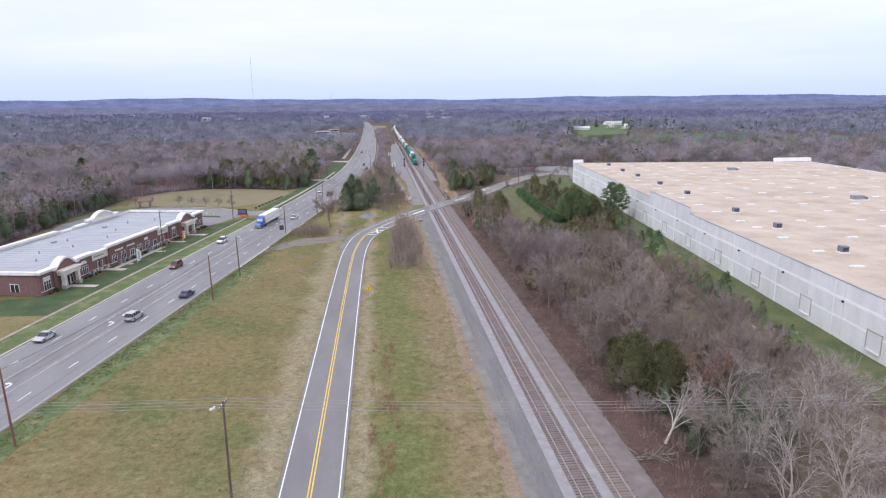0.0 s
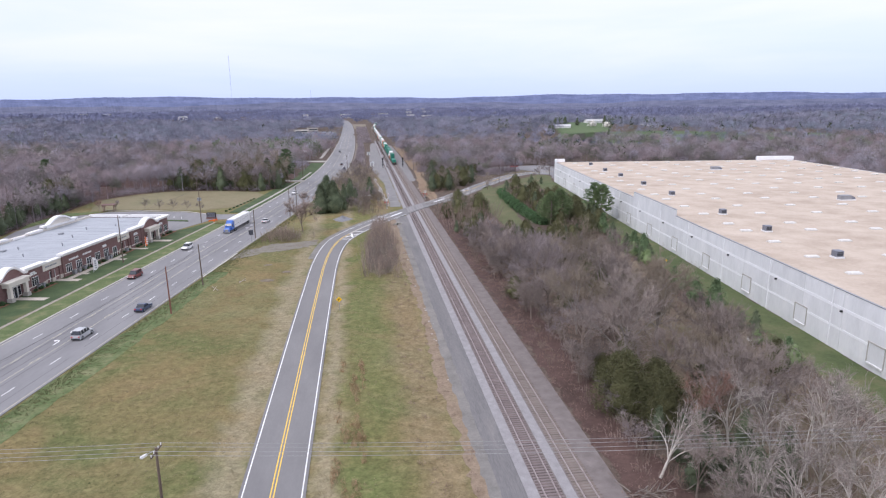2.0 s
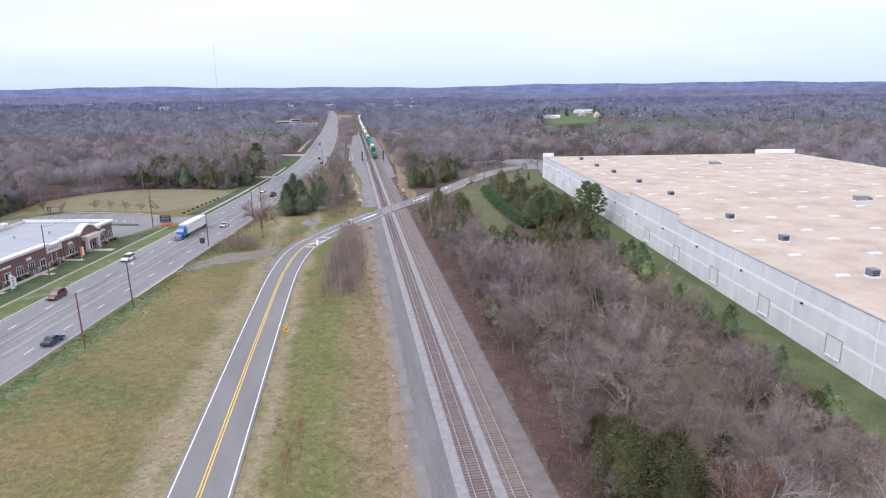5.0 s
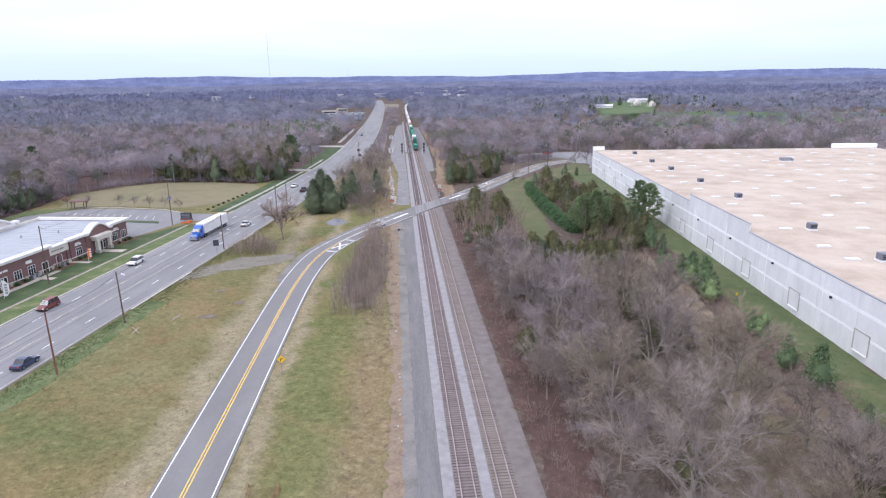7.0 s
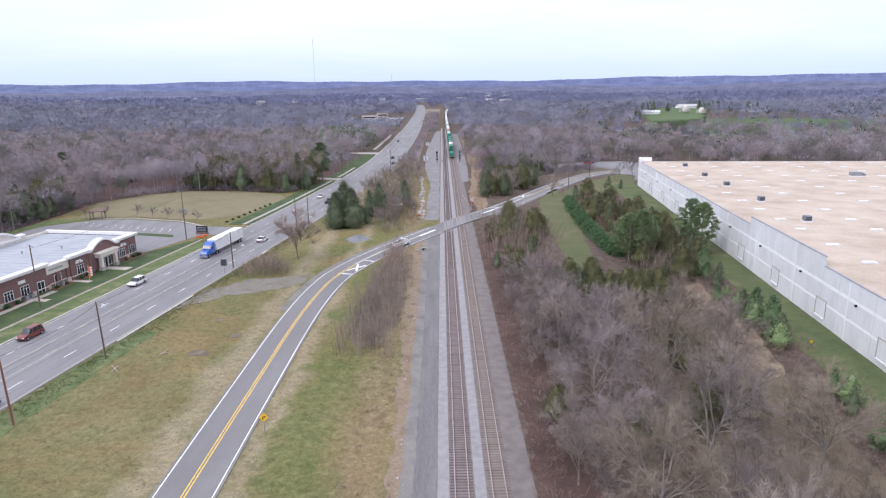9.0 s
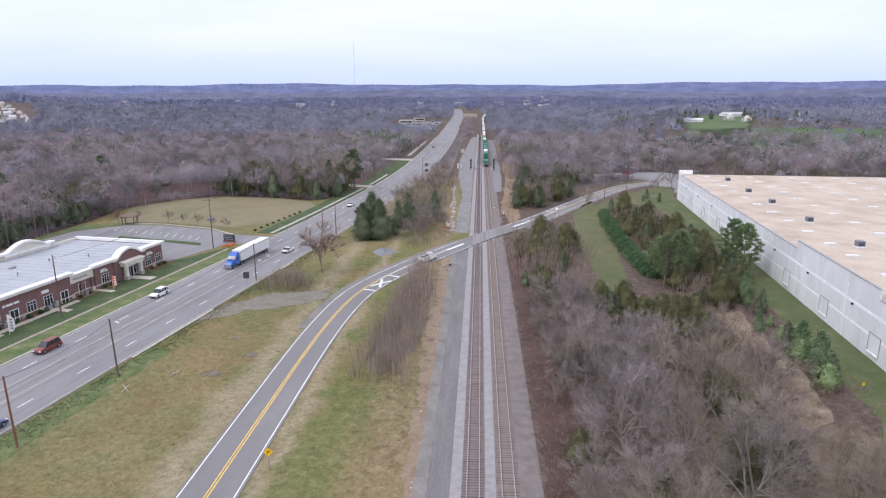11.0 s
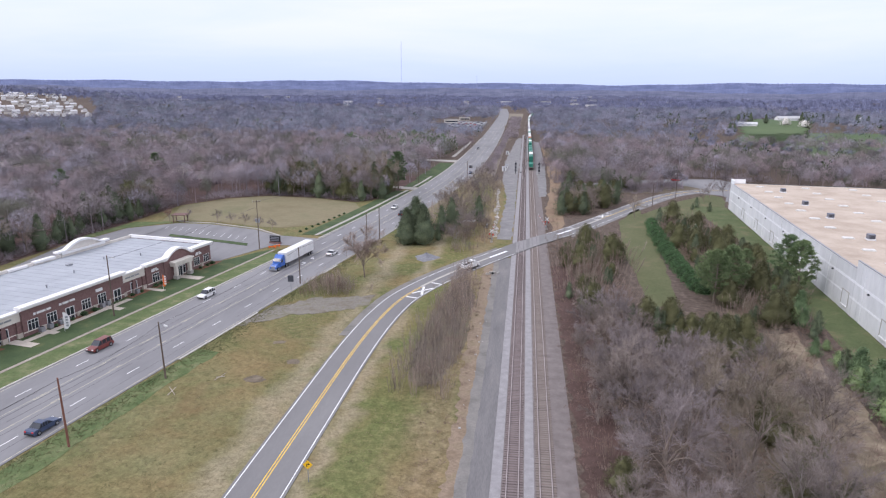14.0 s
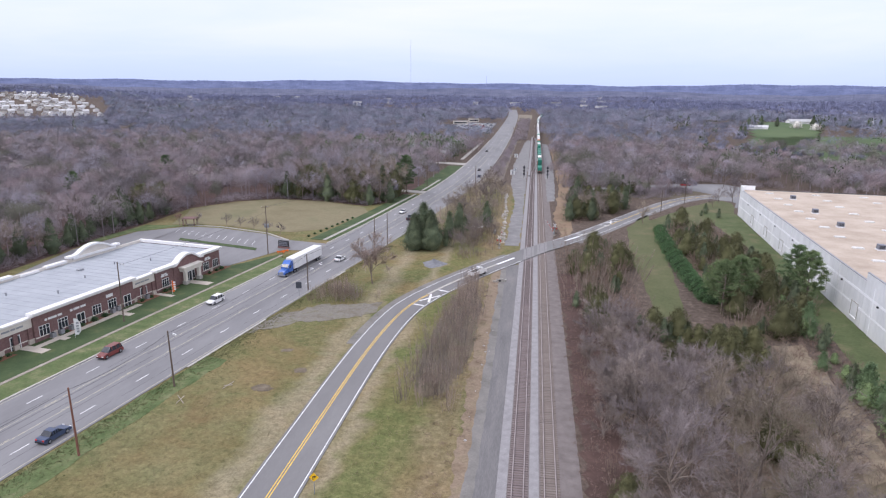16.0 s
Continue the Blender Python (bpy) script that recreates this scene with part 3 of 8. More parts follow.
def rise(x, y):
    """Height of the land: level near by, low swells far off, a long ridge on the skyline."""
    r = np.hypot(x, y)
    a = np.arctan2(x, y)
    f = lambda lo, hi: np.clip((r - lo) / (hi - lo), 0, 1) ** 2 * (3 - 2 * np.clip((r - lo) / (hi - lo), 0, 1))
    swell = 5 * np.sin(x / 310 + 1.3) * np.cos(y / 420) + 4 * np.sin(x / 170 - y / 230)
    ridge = 84 + 5 * np.sin(a * 9 + 0.6) + 3.5 * np.sin(a * 23 + 2.1) + 2.0 * np.sin(a * 51) + 1.2 * np.sin(a * 97 + 1)
    swell = swell * np.clip((np.abs(x - 5) - 90) / 220, 0, 1)
    hill = 34 * np.clip((r - 1050) / 700, 0, 1) * np.clip(1 - np.abs(np.degrees(a) + 41) / 9.0, 0, 1) ** 0.4 * np.clip((3200 - r) / 1200, 0, 1)
    farm = 13 * np.exp(-((x - 310) / 150) ** 2 - ((y - 880) / 190) ** 2)
    return GZ + hill + farm + f(750, 1500) * swell * (hill <= 0) + f(2400, 4550) * ridge * 0.25


def terrain():
    ys = np.r_[np.arange(-4800, -400, 400), np.arange(-400, 700, 50), np.arange(700, 5200, 90)]
    xs = np.r_[np.arange(-5200, -1000, 150), np.arange(-1000, 1000, 50), np.arange(1000, 5300, 150)]
    gx, gy = np.meshgrid(xs, ys)
    gz = np.where(gy < 0, GZ, rise(gx, gy))
    v = np.stack([gx, gy, gz], -1).reshape(-1, 3)
    w, hgt = len(xs), len(ys)
    i = (np.arange(hgt - 1)[:, None] * w + np.arange(w - 1)).ravel()
    t = np.concatenate([np.stack([i, i + 1, i + w + 1], 1), np.stack([i, i + w + 1, i + w], 1)])
    return fast_mesh("ground", v, t)


setting("ground", terrain(), "ground", "dry winter turf, dirt and leaf litter", "ground")


def lumpy(outline, amp, step=2.5, seed=1):
    """The outline with an uneven edge."""
    rng = random.Random(seed)
    o = []
    for (x0, y0), (x1, y1) in zip(outline, outline[1:] + outline[:1]):
        n = max(1, int(math.hypot(x1 - x0, y1 - y0) / step))
        o += [(x0 + (x1 - x0) * i / n + rng.uniform(-amp, amp), y0 + (y1 - y0) * i / n + rng.uniform(-amp, amp)) for i in range(n)]
    return o


def edge(line, off, y0, y1, step=8.0):
    return [tuple(line.at(s, off)) for s in np.arange(line.s_of_y(y0), line.s_of_y(y1), step)]


# ---- highway: five lanes, worn markings, kerb and pavement on its plaza side ----
HW0, HW1 = 60.0, float(HIGHWAY.s[-1]) - 5
hw = setting("highway", HIGHWAY.ribbon(Geo(), HW0, HW1, -9.7, 9.7, GZ + 0.10, 8, 0.2), "asphalt", "grey weathered five-lane asphalt highway", "road")


def dashes(line, off, s0, s1, dash, gap, w, z, mat, name, parent):
    g = Geo()
    s = s0
    while s < s1:
        line.ribbon(g, s, s + dash, off - w / 2, off + w / 2, z, 6)
        s += dash + gap
    return part(name, g, mat, parent)


S1 = HIGHWAY.s_of_y(900)
for off in (-5.4, 5.4):
    dashes(HIGHWAY, off, HW0, S1, 3.0, 9.0, 0.16, GZ + 0.106, "paint_white", "lane_dashes", hw)
for off in (-1.95, 1.95):
    part("turn_lane_line", HIGHWAY.ribbon(Geo(), HW0, S1, off - 0.06, off + 0.06, GZ + 0.106, 10), "paint_worn", hw)
    dashes(HIGHWAY, off + (0.3 if off < 0 else -0.3), HW0, HIGHWAY.s_of_y(500), 3.0, 9.0, 0.12, GZ + 0.107, "paint_worn", "turn_lane_dashes", hw)
for off in (-9.2, 9.2):
    part("edge_line", HIGHWAY.ribbon(Geo(), HW0, S1, off - 0.07, off + 0.07, GZ + 0.106, 10), "paint_worn", hw)
for off, w in ((-3.3, 0.10), (-1.2, 0.16), (0.6, 0.12), (2.9, 0.10), (6.9, 0.08)):
    g = Geo()
    rng = random.Random(int(off * 10))
    s = HW0
    while s < HIGHWAY.s_of_y(330):
        d = rng.uniform(12, 40)
        o = off + rng.uniform(-0.25, 0.25)
        HIGHWAY.ribbon(g, s, s + d, o - w / 2, o + w / 2, GZ + 0.108, 5)
        s += d + rng.uniform(0, 14)
    part("tar_seam", g, "tar", hw)


def turn_arrow(s, flip):
    """A left-turn arrow on the middle lane: shaft, bend and head."""
    g = Geo()
    c, h = HIGHWAY.at(s), HIGHWAY.heading(s) + (180 if flip else 0)
    m = pose(c[0], c[1], GZ + 0.109, 0, 0, h)
    q = lambda pts: g.face([tuple(m @ Vector((x, y, 0))) for x, y in pts])
    q([(-1.4, -0.5), (0.5, -0.5), (0.5, -0.25), (-1.4, -0.25)])
    q([(0.5, -0.5), (0.95, -0.3), (0.7, 0.0), (0.5, -0.25)])
    q([(0.95, -0.3), (1.05, 0.35), (0.75, 0.35), (0.7, 0.0)])
    q([(1.4, 0.3), (0.9, 0.95), (0.4, 0.3)])
    part("turn_arrow", g, "paint_white", hw)


for y, flip in ((47, False), (53, True), (157, False), (163, True), (18, False)):
    turn_arrow(HIGHWAY.s_of_y(y), flip)

kerb = Geo()
for y0, y1 in ((-200, 173), (186, 293), (303, 420), (428, 640)):
    HIGHWAY.ribbon(kerb, HIGHWAY.s_of_y(y0), HIGHWAY.s_of_y(y1), -10.1, -9.7, GZ + 0.22, 5, 0.3)
setting("kerb", kerb, "kerb", "pale concrete kerb along the highway", "kerb")
g = Geo()
for y0, y1 in ((92, 118), (150, 158)):
    HIGHWAY.ribbon(g, HIGHWAY.s_of_y(y0), HIGHWAY.s_of_y(y1), 9.75, 10.2, GZ + 0.16, 5, 0.3)
setting("kerb_east", g, "kerb", "short concrete gutter at the gravel lay-by", "kerb")
verge_w = edge(HIGHWAY, -10.1, -120, 172)
setting("verge_west", Geo().prism([*verge_w, *reversed(edge(HIGHWAY, -15.2, -120, 172))], GZ - 0.05, GZ + 0.14), "verge", "rough green and tan grass verge", "grass")
setting("pavement", HIGHWAY.ribbon(Geo(), HIGHWAY.s_of_y(-60), HIGHWAY.s_of_y(168), -16.1, -15.3, GZ + 0.165, 5, 0.3), "path", "narrow concrete pavement between lawn and verge", "pavement")
for y0, y1 in ((190, 292), (304, 345)):
    HIGHWAY_v = [*edge(HIGHWAY, -10.1, y0, y1, 4), *reversed(edge(HIGHWAY, -18, y0, y1, 4))]
    setting("verge_north", Geo().prism(HIGHWAY_v, GZ - 0.05, GZ + 0.14), "lawn", "bright green mown verge", "grass")
    setting("pavement_north", HIGHWAY.ribbon(Geo(), HIGHWAY.s_of_y(y0), HIGHWAY.s_of_y(y1), -13.4, -12.2, GZ + 0.2, 5, 0.3), "concrete", "pale concrete pavement", "pavement")
setting("drive_north", Geo().prism([tuple(HIGHWAY.at(HIGHWAY.s_of_y(294), -9.7)), tuple(HIGHWAY.at(HIGHWAY.s_of_y(302), -9.7)), (-74, 309), (-75, 304)], GZ - 0.05, GZ + 0.11), "concrete", "concrete driveway to the grass plot", "driveway")
setting("verge_east", Geo().prism(lumpy([*edge(HIGHWAY, 10.2, -150, 98, 10), *reversed(edge(HIGHWAY, 15.0, -150, 98, 10))], 0.5, 3, 5), GZ - 0.05, GZ + 0.03), "verge", "green weedy verge along the highway", "grass")

# ---- two-lane road with double yellow line, median and stop markings ----
rz = lambda s: GZ + 0.09 + 0.22 * math.exp(-((s - ROAD.s_of_y(193.5)) / 22.0) ** 2)
R1 = float(ROAD.s[-1])
road = setting("road", ROAD.ribbon(Geo(), 0, R1, -3.75, 3.75, rz, 3, 0.15), "asphalt_new", "smooth grey two-lane asphalt road", "road")
SM0, SM1 = ROAD.s_of_y(158), ROAD.s_of_y(181)
part("edge_line", ROAD.ribbon(Geo(), 0, ROAD.s_of_y(181), -3.4, -3.25, lambda s: rz(s) + 0.006, 3), "paint_white", road)
part("edge_line", ROAD.ribbon(Geo(), 0, ROAD.s_of_y(178), 3.25, 3.4, lambda s: rz(s) + 0.006, 3), "paint_white", road)
part("edge_line", ROAD.ribbon(Geo(), ROAD.s_of_y(203), R1, -3.4, -3.25, lambda s: rz(s) + 0.006, 3), "paint_white", road)
part("edge_line", ROAD.ribbon(Geo(), ROAD.s_of_y(203), R1, 3.25, 3.4, lambda s: rz(s) + 0.006, 3), "paint_white", road)
for off in (-0.19, 0.19):
    part("centre_line", ROAD.ribbon(Geo(), 0, ROAD.s_of_y(140), off - 0.075, off + 0.075, lambda s: rz(s) + 0.006, 3), "paint_yellow", road)
    part("centre_line", ROAD.ribbon(Geo(), ROAD.s_of_y(236.5), R1, off - 0.055, off + 0.055, lambda s: rz(s) + 0.006, 3), "paint_yellow", road)
for y0, y1, mat in ((140, 171, "kerb"), (171, 179, "precast_band"), (205, 213, "precast_band"), (213, 236, "kerb")):
    tagged(part("median", ROAD.ribbon(Geo(), ROAD.s_of_y(y0), ROAD.s_of_y(y1), -0.35, 0.35, lambda s: rz(s) + (0.1 if mat == "kerb" else 0.12), 2, 0.3), mat), "narrow concrete median at the crossing" if mat == "kerb" else "white painted nose of the concrete median", "median", "", "structure")


def cross_bar(y, o0, o1, w=0.6):
    s = ROAD.s_of_y(y)
    part("stop_bar", ROAD.ribbon(Geo(), s, s + w, o0, o1, lambda q: rz(q) + 0.007, 1), "paint_white", road)


for y in (132, 144, 161):
    cross_bar(y, 0.35, 3.1)
for y in (216, 234, 246):
    cross_bar(y, -3.1, -0.35)


def rail_x(y, o0, o1):
    """The X of the crossing warning, painted on one lane."""
    g, s, n = Geo(), ROAD.s_of_y(y), 6.0
    for a, b in ((o0, o1), (o1, o0)):
        p, q = ROAD.at(s, a), ROAD.at(s + n, b)
        d = (q - p) / np.linalg.norm(q - p)
        t = np.array([d[1], -d[0]]) * 0.28
        z = rz(s) + 0.008
        g.face([(*(p - t), z), (*(p + t), z), (*(q + t), z), (*(q - t), z)])
    part("rail_warning_cross", g, "paint_white", road)


rail_x(135.0, 0.5, 3.0)
rail_x(238, -3.0, -0.5)

setting("road_shoulder", ROAD.ribbon(Geo(), ROAD.s_of_y(106), ROAD.s_of_y(181), -5.3, -3.75, GZ + 0.05, 3, 0.15), "gravel_tan", "grey gravel shoulder on the outside of the bend", "road shoulder")
setting("road_shoulder_far", ROAD.ribbon(Geo(), ROAD.s_of_y(206), R1, 3.75, 5.2, GZ + 0.05, 3, 0.15), "gravel_yard", "grey gravel shoulder beyond the crossing", "road shoulder")
side = setting("side_road", SIDE_ROAD.ribbon(Geo(), 0, float(SIDE_ROAD.s[-1]), -4.2, 4.2, GZ + 0.07, 4, 0.15), "asphalt", "pale asphalt side road behind the woods", "road")
setting("junction", Geo().prism([(84, 309), (92, 303), (112, 312), (122, 322), (114, 348), (106, 362), (82, 358), (62, 349), (52, 335), (70, 333), (84, 332), (90, 322)], GZ - 0.05, GZ + 0.065), "asphalt", "asphalt road junction by the warehouse", "road")
setting("warehouse_drive", Geo().prism([(90, 286), (94, 279), (128, 275), (130, 282), (110, 292), (98, 312), (91, 310), (94, 298)], GZ - 0.05, GZ + 0.055), "asphalt", "asphalt drive at the warehouse corner", "driveway")

# ---- railway: two tracks, ballast, service road, ditch ----
TRACK = Line([(0, -300), (0, 0), (0, 400), (0, 900), (3, 1100), (16, 1300), (48, 1500)], 10)
TR_END = TRACK.s_of_y(1480)
g = Geo()
n = 60
ss = np.linspace(0, TR_END, 70)
prof = [(-3.4, GZ - 0.02), (-1.75, -0.2), (-0.2, -0.19), (2.1, -0.2), (4.4, -0.19), (5.9, -0.2), (9.2, GZ - 0.02)]
for i in range(len(ss) - 1):
    for (o0, z0), (o1, z1) in zip(prof, prof[1:]):
        a, b, c, d = TRACK.at(ss[i], o0), TRACK.at(ss[i], o1), TRACK.at(ss[i + 1], o1), TRACK.at(ss[i + 1], o0)
        g.face([(*a, z0), (*b, z1), (*c, z1), (*d, z0)])
setting("ballast_bed", g, "ballast", "pinkish grey crushed-stone ballast bed", "ballast")
for o0, o1, z_ in ((-2.75, -1.4, -0.172), (1.45, 2.72, -0.178)):
    setting("ballast_fresh", TRACK.ribbon(Geo(), 0, TRACK.s_of_y(700), o0, o1, z_, 12, 0.1), "ballast_pale", "pale fresh ballast beside the track", "ballast")
for o0, o1, mat_, word in ((-1.22, 1.22, "bed_dark", "dark oil-stained ballast between the ties"), (3.0, 5.4, "bed_brown", "brown fouled ballast between the ties")):
    setting("track_bed", TRACK.ribbon(Geo(), 0, TRACK.s_of_y(900), o0, o1, -0.183, 12, 0.05), mat_, word, "ballast")
setting("gravel_fringe", Geo().prism(lumpy([(-7.2, -280), (-4.8, -280), (-4.8, 172), (-7.6, 172), (-7.3, 110), (-7.0, 60)], 0.22, 1.3, 23), GZ - 0.05, GZ + 0.034), "gravel_tan", "tan dirty fringe of the gravel service road", "track")
setting("service_road", Geo().prism(lumpy([(-5.7, -280), (-2.7, -280), (-2.7, 172), (-6.2, 172), (-5.7, 110), (-5.5, 60)], 0.13, 1.2, 3), GZ - 0.05, GZ + 0.04), "gravel", "blue-grey gravel service road along the track", "track")
setting("service_road_north", Geo().prism(lumpy([(-8.0, 196), (-3.2, 196), (-3.2, 700), (-9, 620), (-13, 430), (-11.5, 340), (-7.5, 280)], 0.4, 3, 4), GZ - 0.05, GZ + 0.04), "gravel_yard", "grey gravel yard by the signals", "track")
setting("gravel_east", Geo().prism(lumpy([(7.4, 285), (10.8, 287), (11.8, 330), (13.5, 420), (12.5, 620), (7.4, 720)], 0.4, 3, 4), GZ - 0.05, GZ + 0.045), "gravel_yard", "grey gravel strip beside the siding", "track")


def track(off, y0, y1, tie_mat, label):
    t = tagged(thing("railway_track", (off, 0, 0), label, "railway track", "main tracks"), kind="structure")
    for side in (-0.755, 0.755):
        g = Geo()
        for i in range(len(ss) - 1):
            for o0, o1, z0, z1 in ((-0.075, -0.02, -0.17, -0.14), (-0.035, -0.035, -0.14, 0.0), (-0.035, 0.035, 0.0, 0.0), (0.035, 0.035, 0.0, -0.14), (0.02, 0.075, -0.14, -0.17)):
                a, b = TRACK.at(ss[i], off + side + o0) - (off, 0), TRACK.at(ss[i], off + side + o1) - (off, 0)
                c, d = TRACK.at(ss[i + 1], off + side + o1) - (off, 0), TRACK.at(ss[i + 1], off + side + o0) - (off, 0)
                g.face([(*a, z0), (*b, z1), (*c, z1), (*d, z0)])
        part("rail", g, "rail", t)
    tie = Geo().box(-1.3, 1.3, -0.115, 0.115, -0.36, -0.168, None, 0.012)
    me = tie.mesh("tie")
    rng = random.Random(int(off * 7) + 2)
    y, k, rest = y0, 0, Geo()
    while y < 900:
        if abs(y - (186 if off < 1 else 193)) > 8.5:
            if y > -25 and k < 290:
                q = part("tie", me, tie_mat, t)
                q.matrix_local = pose(rng.uniform(-0.04, 0.04), y, rng.uniform(-0.008, 0.004), 0, 0, rng.uniform(-0.8, 0.8))
                k += 1
            else:
                rest.box(-1.3, 1.3, y - 0.115, y + 0.115, -0.3, -0.168)
        y += 0.56
    tagged(part("ties_beyond", rest, tie_mat, t), kind="stuff")
    return t


track(0.0, -140, 900, "tie", "railway track with dark timber ties and brown rails")
track(4.2, -140, 900, "tie_dusty", "railway track with dusty brown ties half buried in ballast")


def crossing_panels():
    c = tagged(thing("level_crossing", (2.1, 189.5, 0), "grey concrete crossing panels between the rails", "level crossing"), kind="structure")
    for off in (0.0, 4.2):
        for x0, x1 in ((-1.6, -0.86), (-0.65, 0.65), (0.86, 1.6)):
            for k in range(4):
                yc = 186.5 + (off + (x0 + x1) / 2) * 1.6 - 189.5
                g = Geo().box(off - 2.1 + x0, off - 2.1 + x1, yc - 6.4 + k * 3.25, yc - 6.4 + k * 3.25 + 3.2, -0.2, 0.065, None, 0.02)
                part("panel", g, "panel", c)
    return c


crossing_panels()

# ---- warehouse: precast panels, raised parapet, gravel roof with skylights and fans ----
WALL_A = math.degrees(math.atan(0.1))
WM = pose(59.2, 0, -1.2, 0, 0, -WALL_A)  # local y runs along the west wall, x into the building
WH_TOP, WH_N, WH_S, WH_W = 11.75, 269.5, -70.0, 132.0


def warehouse():
    w = thing("warehouse", WM, "huge pale precast-concrete warehouse with a tan gravel roof", "warehouse")
    top = lambda y: WH_TOP + (1.8 if 97 <= y < 134.5 else 0.0)
    part("wall_core", Geo().box(0.3, WH_W - 0.3, WH_S + 0.3, WH_N - 0.3, 0, WH_TOP - 0.5), "precast", w)
    y, k = WH_S, 0
    while y < WH_N - 1:
        y1 = min(y + 11.5, WH_N)
        if y < 97 < y1:
            y1 = 97
        elif y < 134.5 < y1:
            y1 = 134.5
        g = Geo().box(0, 0.28, y + 0.02, y1 - 0.02, 0, top(y + 0.5), None, 0.03)
        p = part("wall_panel", g, "precast", w)
        h = 8.35
        part("white_band", Geo().box(-0.03, 0, y + 0.02, y1 - 0.02, h, h + 0.55), "precast_band", p)
        part("white_band", Geo().box(-0.03, 0, y + 0.02, y1 - 0.02, 4.75, 5.15), "precast_band", p)
        part("base_course", Geo().box(-0.05, 0, y + 0.02, y1 - 0.02, 0, 0.35), "kerb", p)
        y, k = y1, k + 1
    for y0, y1, x0, x1 in ((WH_N - 0.28, WH_N, 0.3, WH_W), (WH_S, WH_S + 0.28, 0.3, WH_W), (WH_S + 0.3, WH_N - 0.3, WH_W - 0.28, WH_W)):
        part("wall_panel", Geo().box(x0, x1, y0, y1, 0, WH_TOP) if y1 - y0 < 1 else Geo().box(x0, x1, y0, y1, 0, WH_TOP), "precast", w)
    part("corner_parapet", Geo().box(-0.05, 0.45, WH_N - 5, WH_N + 0.03, WH_TOP, WH_TOP + 1.7), "precast_band", w)
    part("corner_parapet", Geo().box(0.45, 5.5, WH_N - 0.42, WH_N + 0.03, WH_TOP, WH_TOP + 1.7), "precast_band", w)
    part("rear_parapet", Geo().box(WH_W - 20, WH_W + 0.03, WH_N - 2.2, WH_N + 0.03, WH_TOP, WH_TOP + 2.0), "precast_band", w)
    part("roof", Geo().box(0.28, WH_W - 0.28, WH_S + 0.28, WH_N - 0.28, WH_TOP - 0.5, WH_TOP - 0.12), "roof_gravel", w, "tan gravel roof")
    for y0, y1 in ((WH_S, 97), (134.5, WH_N - 5)):
        part("coping", Geo().box(-0.06, 0.4, y0, y1, WH_TOP, WH_TOP + 0.1), "grey_metal", w)
    part("coping", Geo().box(-0.06, 0.4, 97, 134.5, WH_TOP + 1.8, WH_TOP + 1.9), "grey_metal", w)
    part("coping", Geo().box(0.4, WH_W, WH_N - 0.36, WH_N + 0.03, WH_TOP, WH_TOP + 0.1), "dark_metal", w)
    for k in range(-3, 12):
        y = 11.0 + 20.9 * k
        d = part("dock_door", Geo().box(-0.04, 0.02, y, y + 3.7, 2.3, 5.5), "precast", w, "pale closed dock door")
        part("door_frame", Geo().box(-0.12, -0.04, y - 0.18, y, 2.2, 5.7).box(-0.12, -0.04, y + 3.7, y + 3.88, 2.2, 5.7).box(-0.12, -0.04, y - 0.18, y + 3.88, 5.5, 5.7), "kerb", d)
        part("door_bumper", Geo().box(-0.3, -0.02, y + 0.1, y + 3.6, 1.95, 2.25), "white_metal", d)
        part("wall_lamp", Geo().box(-0.35, 0, y + 10.95, y + 11.3, 8.05, 8.4), "dark_metal", w)
        part("downpipe", Geo().box(-0.12, 0, y - 7.1, y - 6.98, 0.3, WH_TOP - 0.3), "precast_band", w)
    rows = [-59.5 + 13.4 * k for k in range(7)] + [33.7, 47, 61.8, 75, 84.5, 100, 113.8, 129, 140.5, 153.7] + [167.2 + 13.4 * k for k in range(8)]
    for j in range(8):
        for y in rows:
            x = 7.9 + j * 16.7
            part("skylight", Geo().box(x, x + 2.8, y - 0.7, y + 0.7, WH_TOP - 0.12, WH_TOP + 0.08).box(x + 0.1, x + 2.7, y - 0.6, y + 0.6, WH_TOP + 0.08, WH_TOP + 0.26, None, 0.12), "skylight", w, "white domed skylight")
    return w


warehouse()


def roof_fan(x, y, s):
    f = thing("roof_fan", WM @ pose(x, y, WH_TOP - 0.12), "square grey ventilator box on the gravel roof", "roof ventilator", "ventilators on the warehouse roof")
    part("curb", Geo().box(-1.0 * s, 1.0 * s, -1.0 * s, 1.0 * s, 0, 0.35 * s), "white_metal", f)
    part("housing", Geo().box(-0.85 * s, 0.85 * s, -0.85 * s, 0.85 * s, 0.35 * s, 1.6 * s, None, 0.1 * s), "unit", f)
    for k in range(3):
        part("louvre", Geo().box(-0.6 * s, 0.6 * s, -0.9 * s, -0.85 * s, (0.55 + 0.3 * k) * s, (0.7 + 0.3 * k) * s), "dark_metal", f)


WI = WM.inverted()
for wx, wy in ((77.9, 44.6), (80.6, 72.2), (83.6, 97.4), (87.5, 136.0), (90.1, 164.5), (92.9, 193.8), (94.6, 216.4), (98.3, 245.7), (75.5, 20.0)):
    q = WI @ Vector((wx, wy, 0))
    roof_fan(q.x, q.y, 1.0)


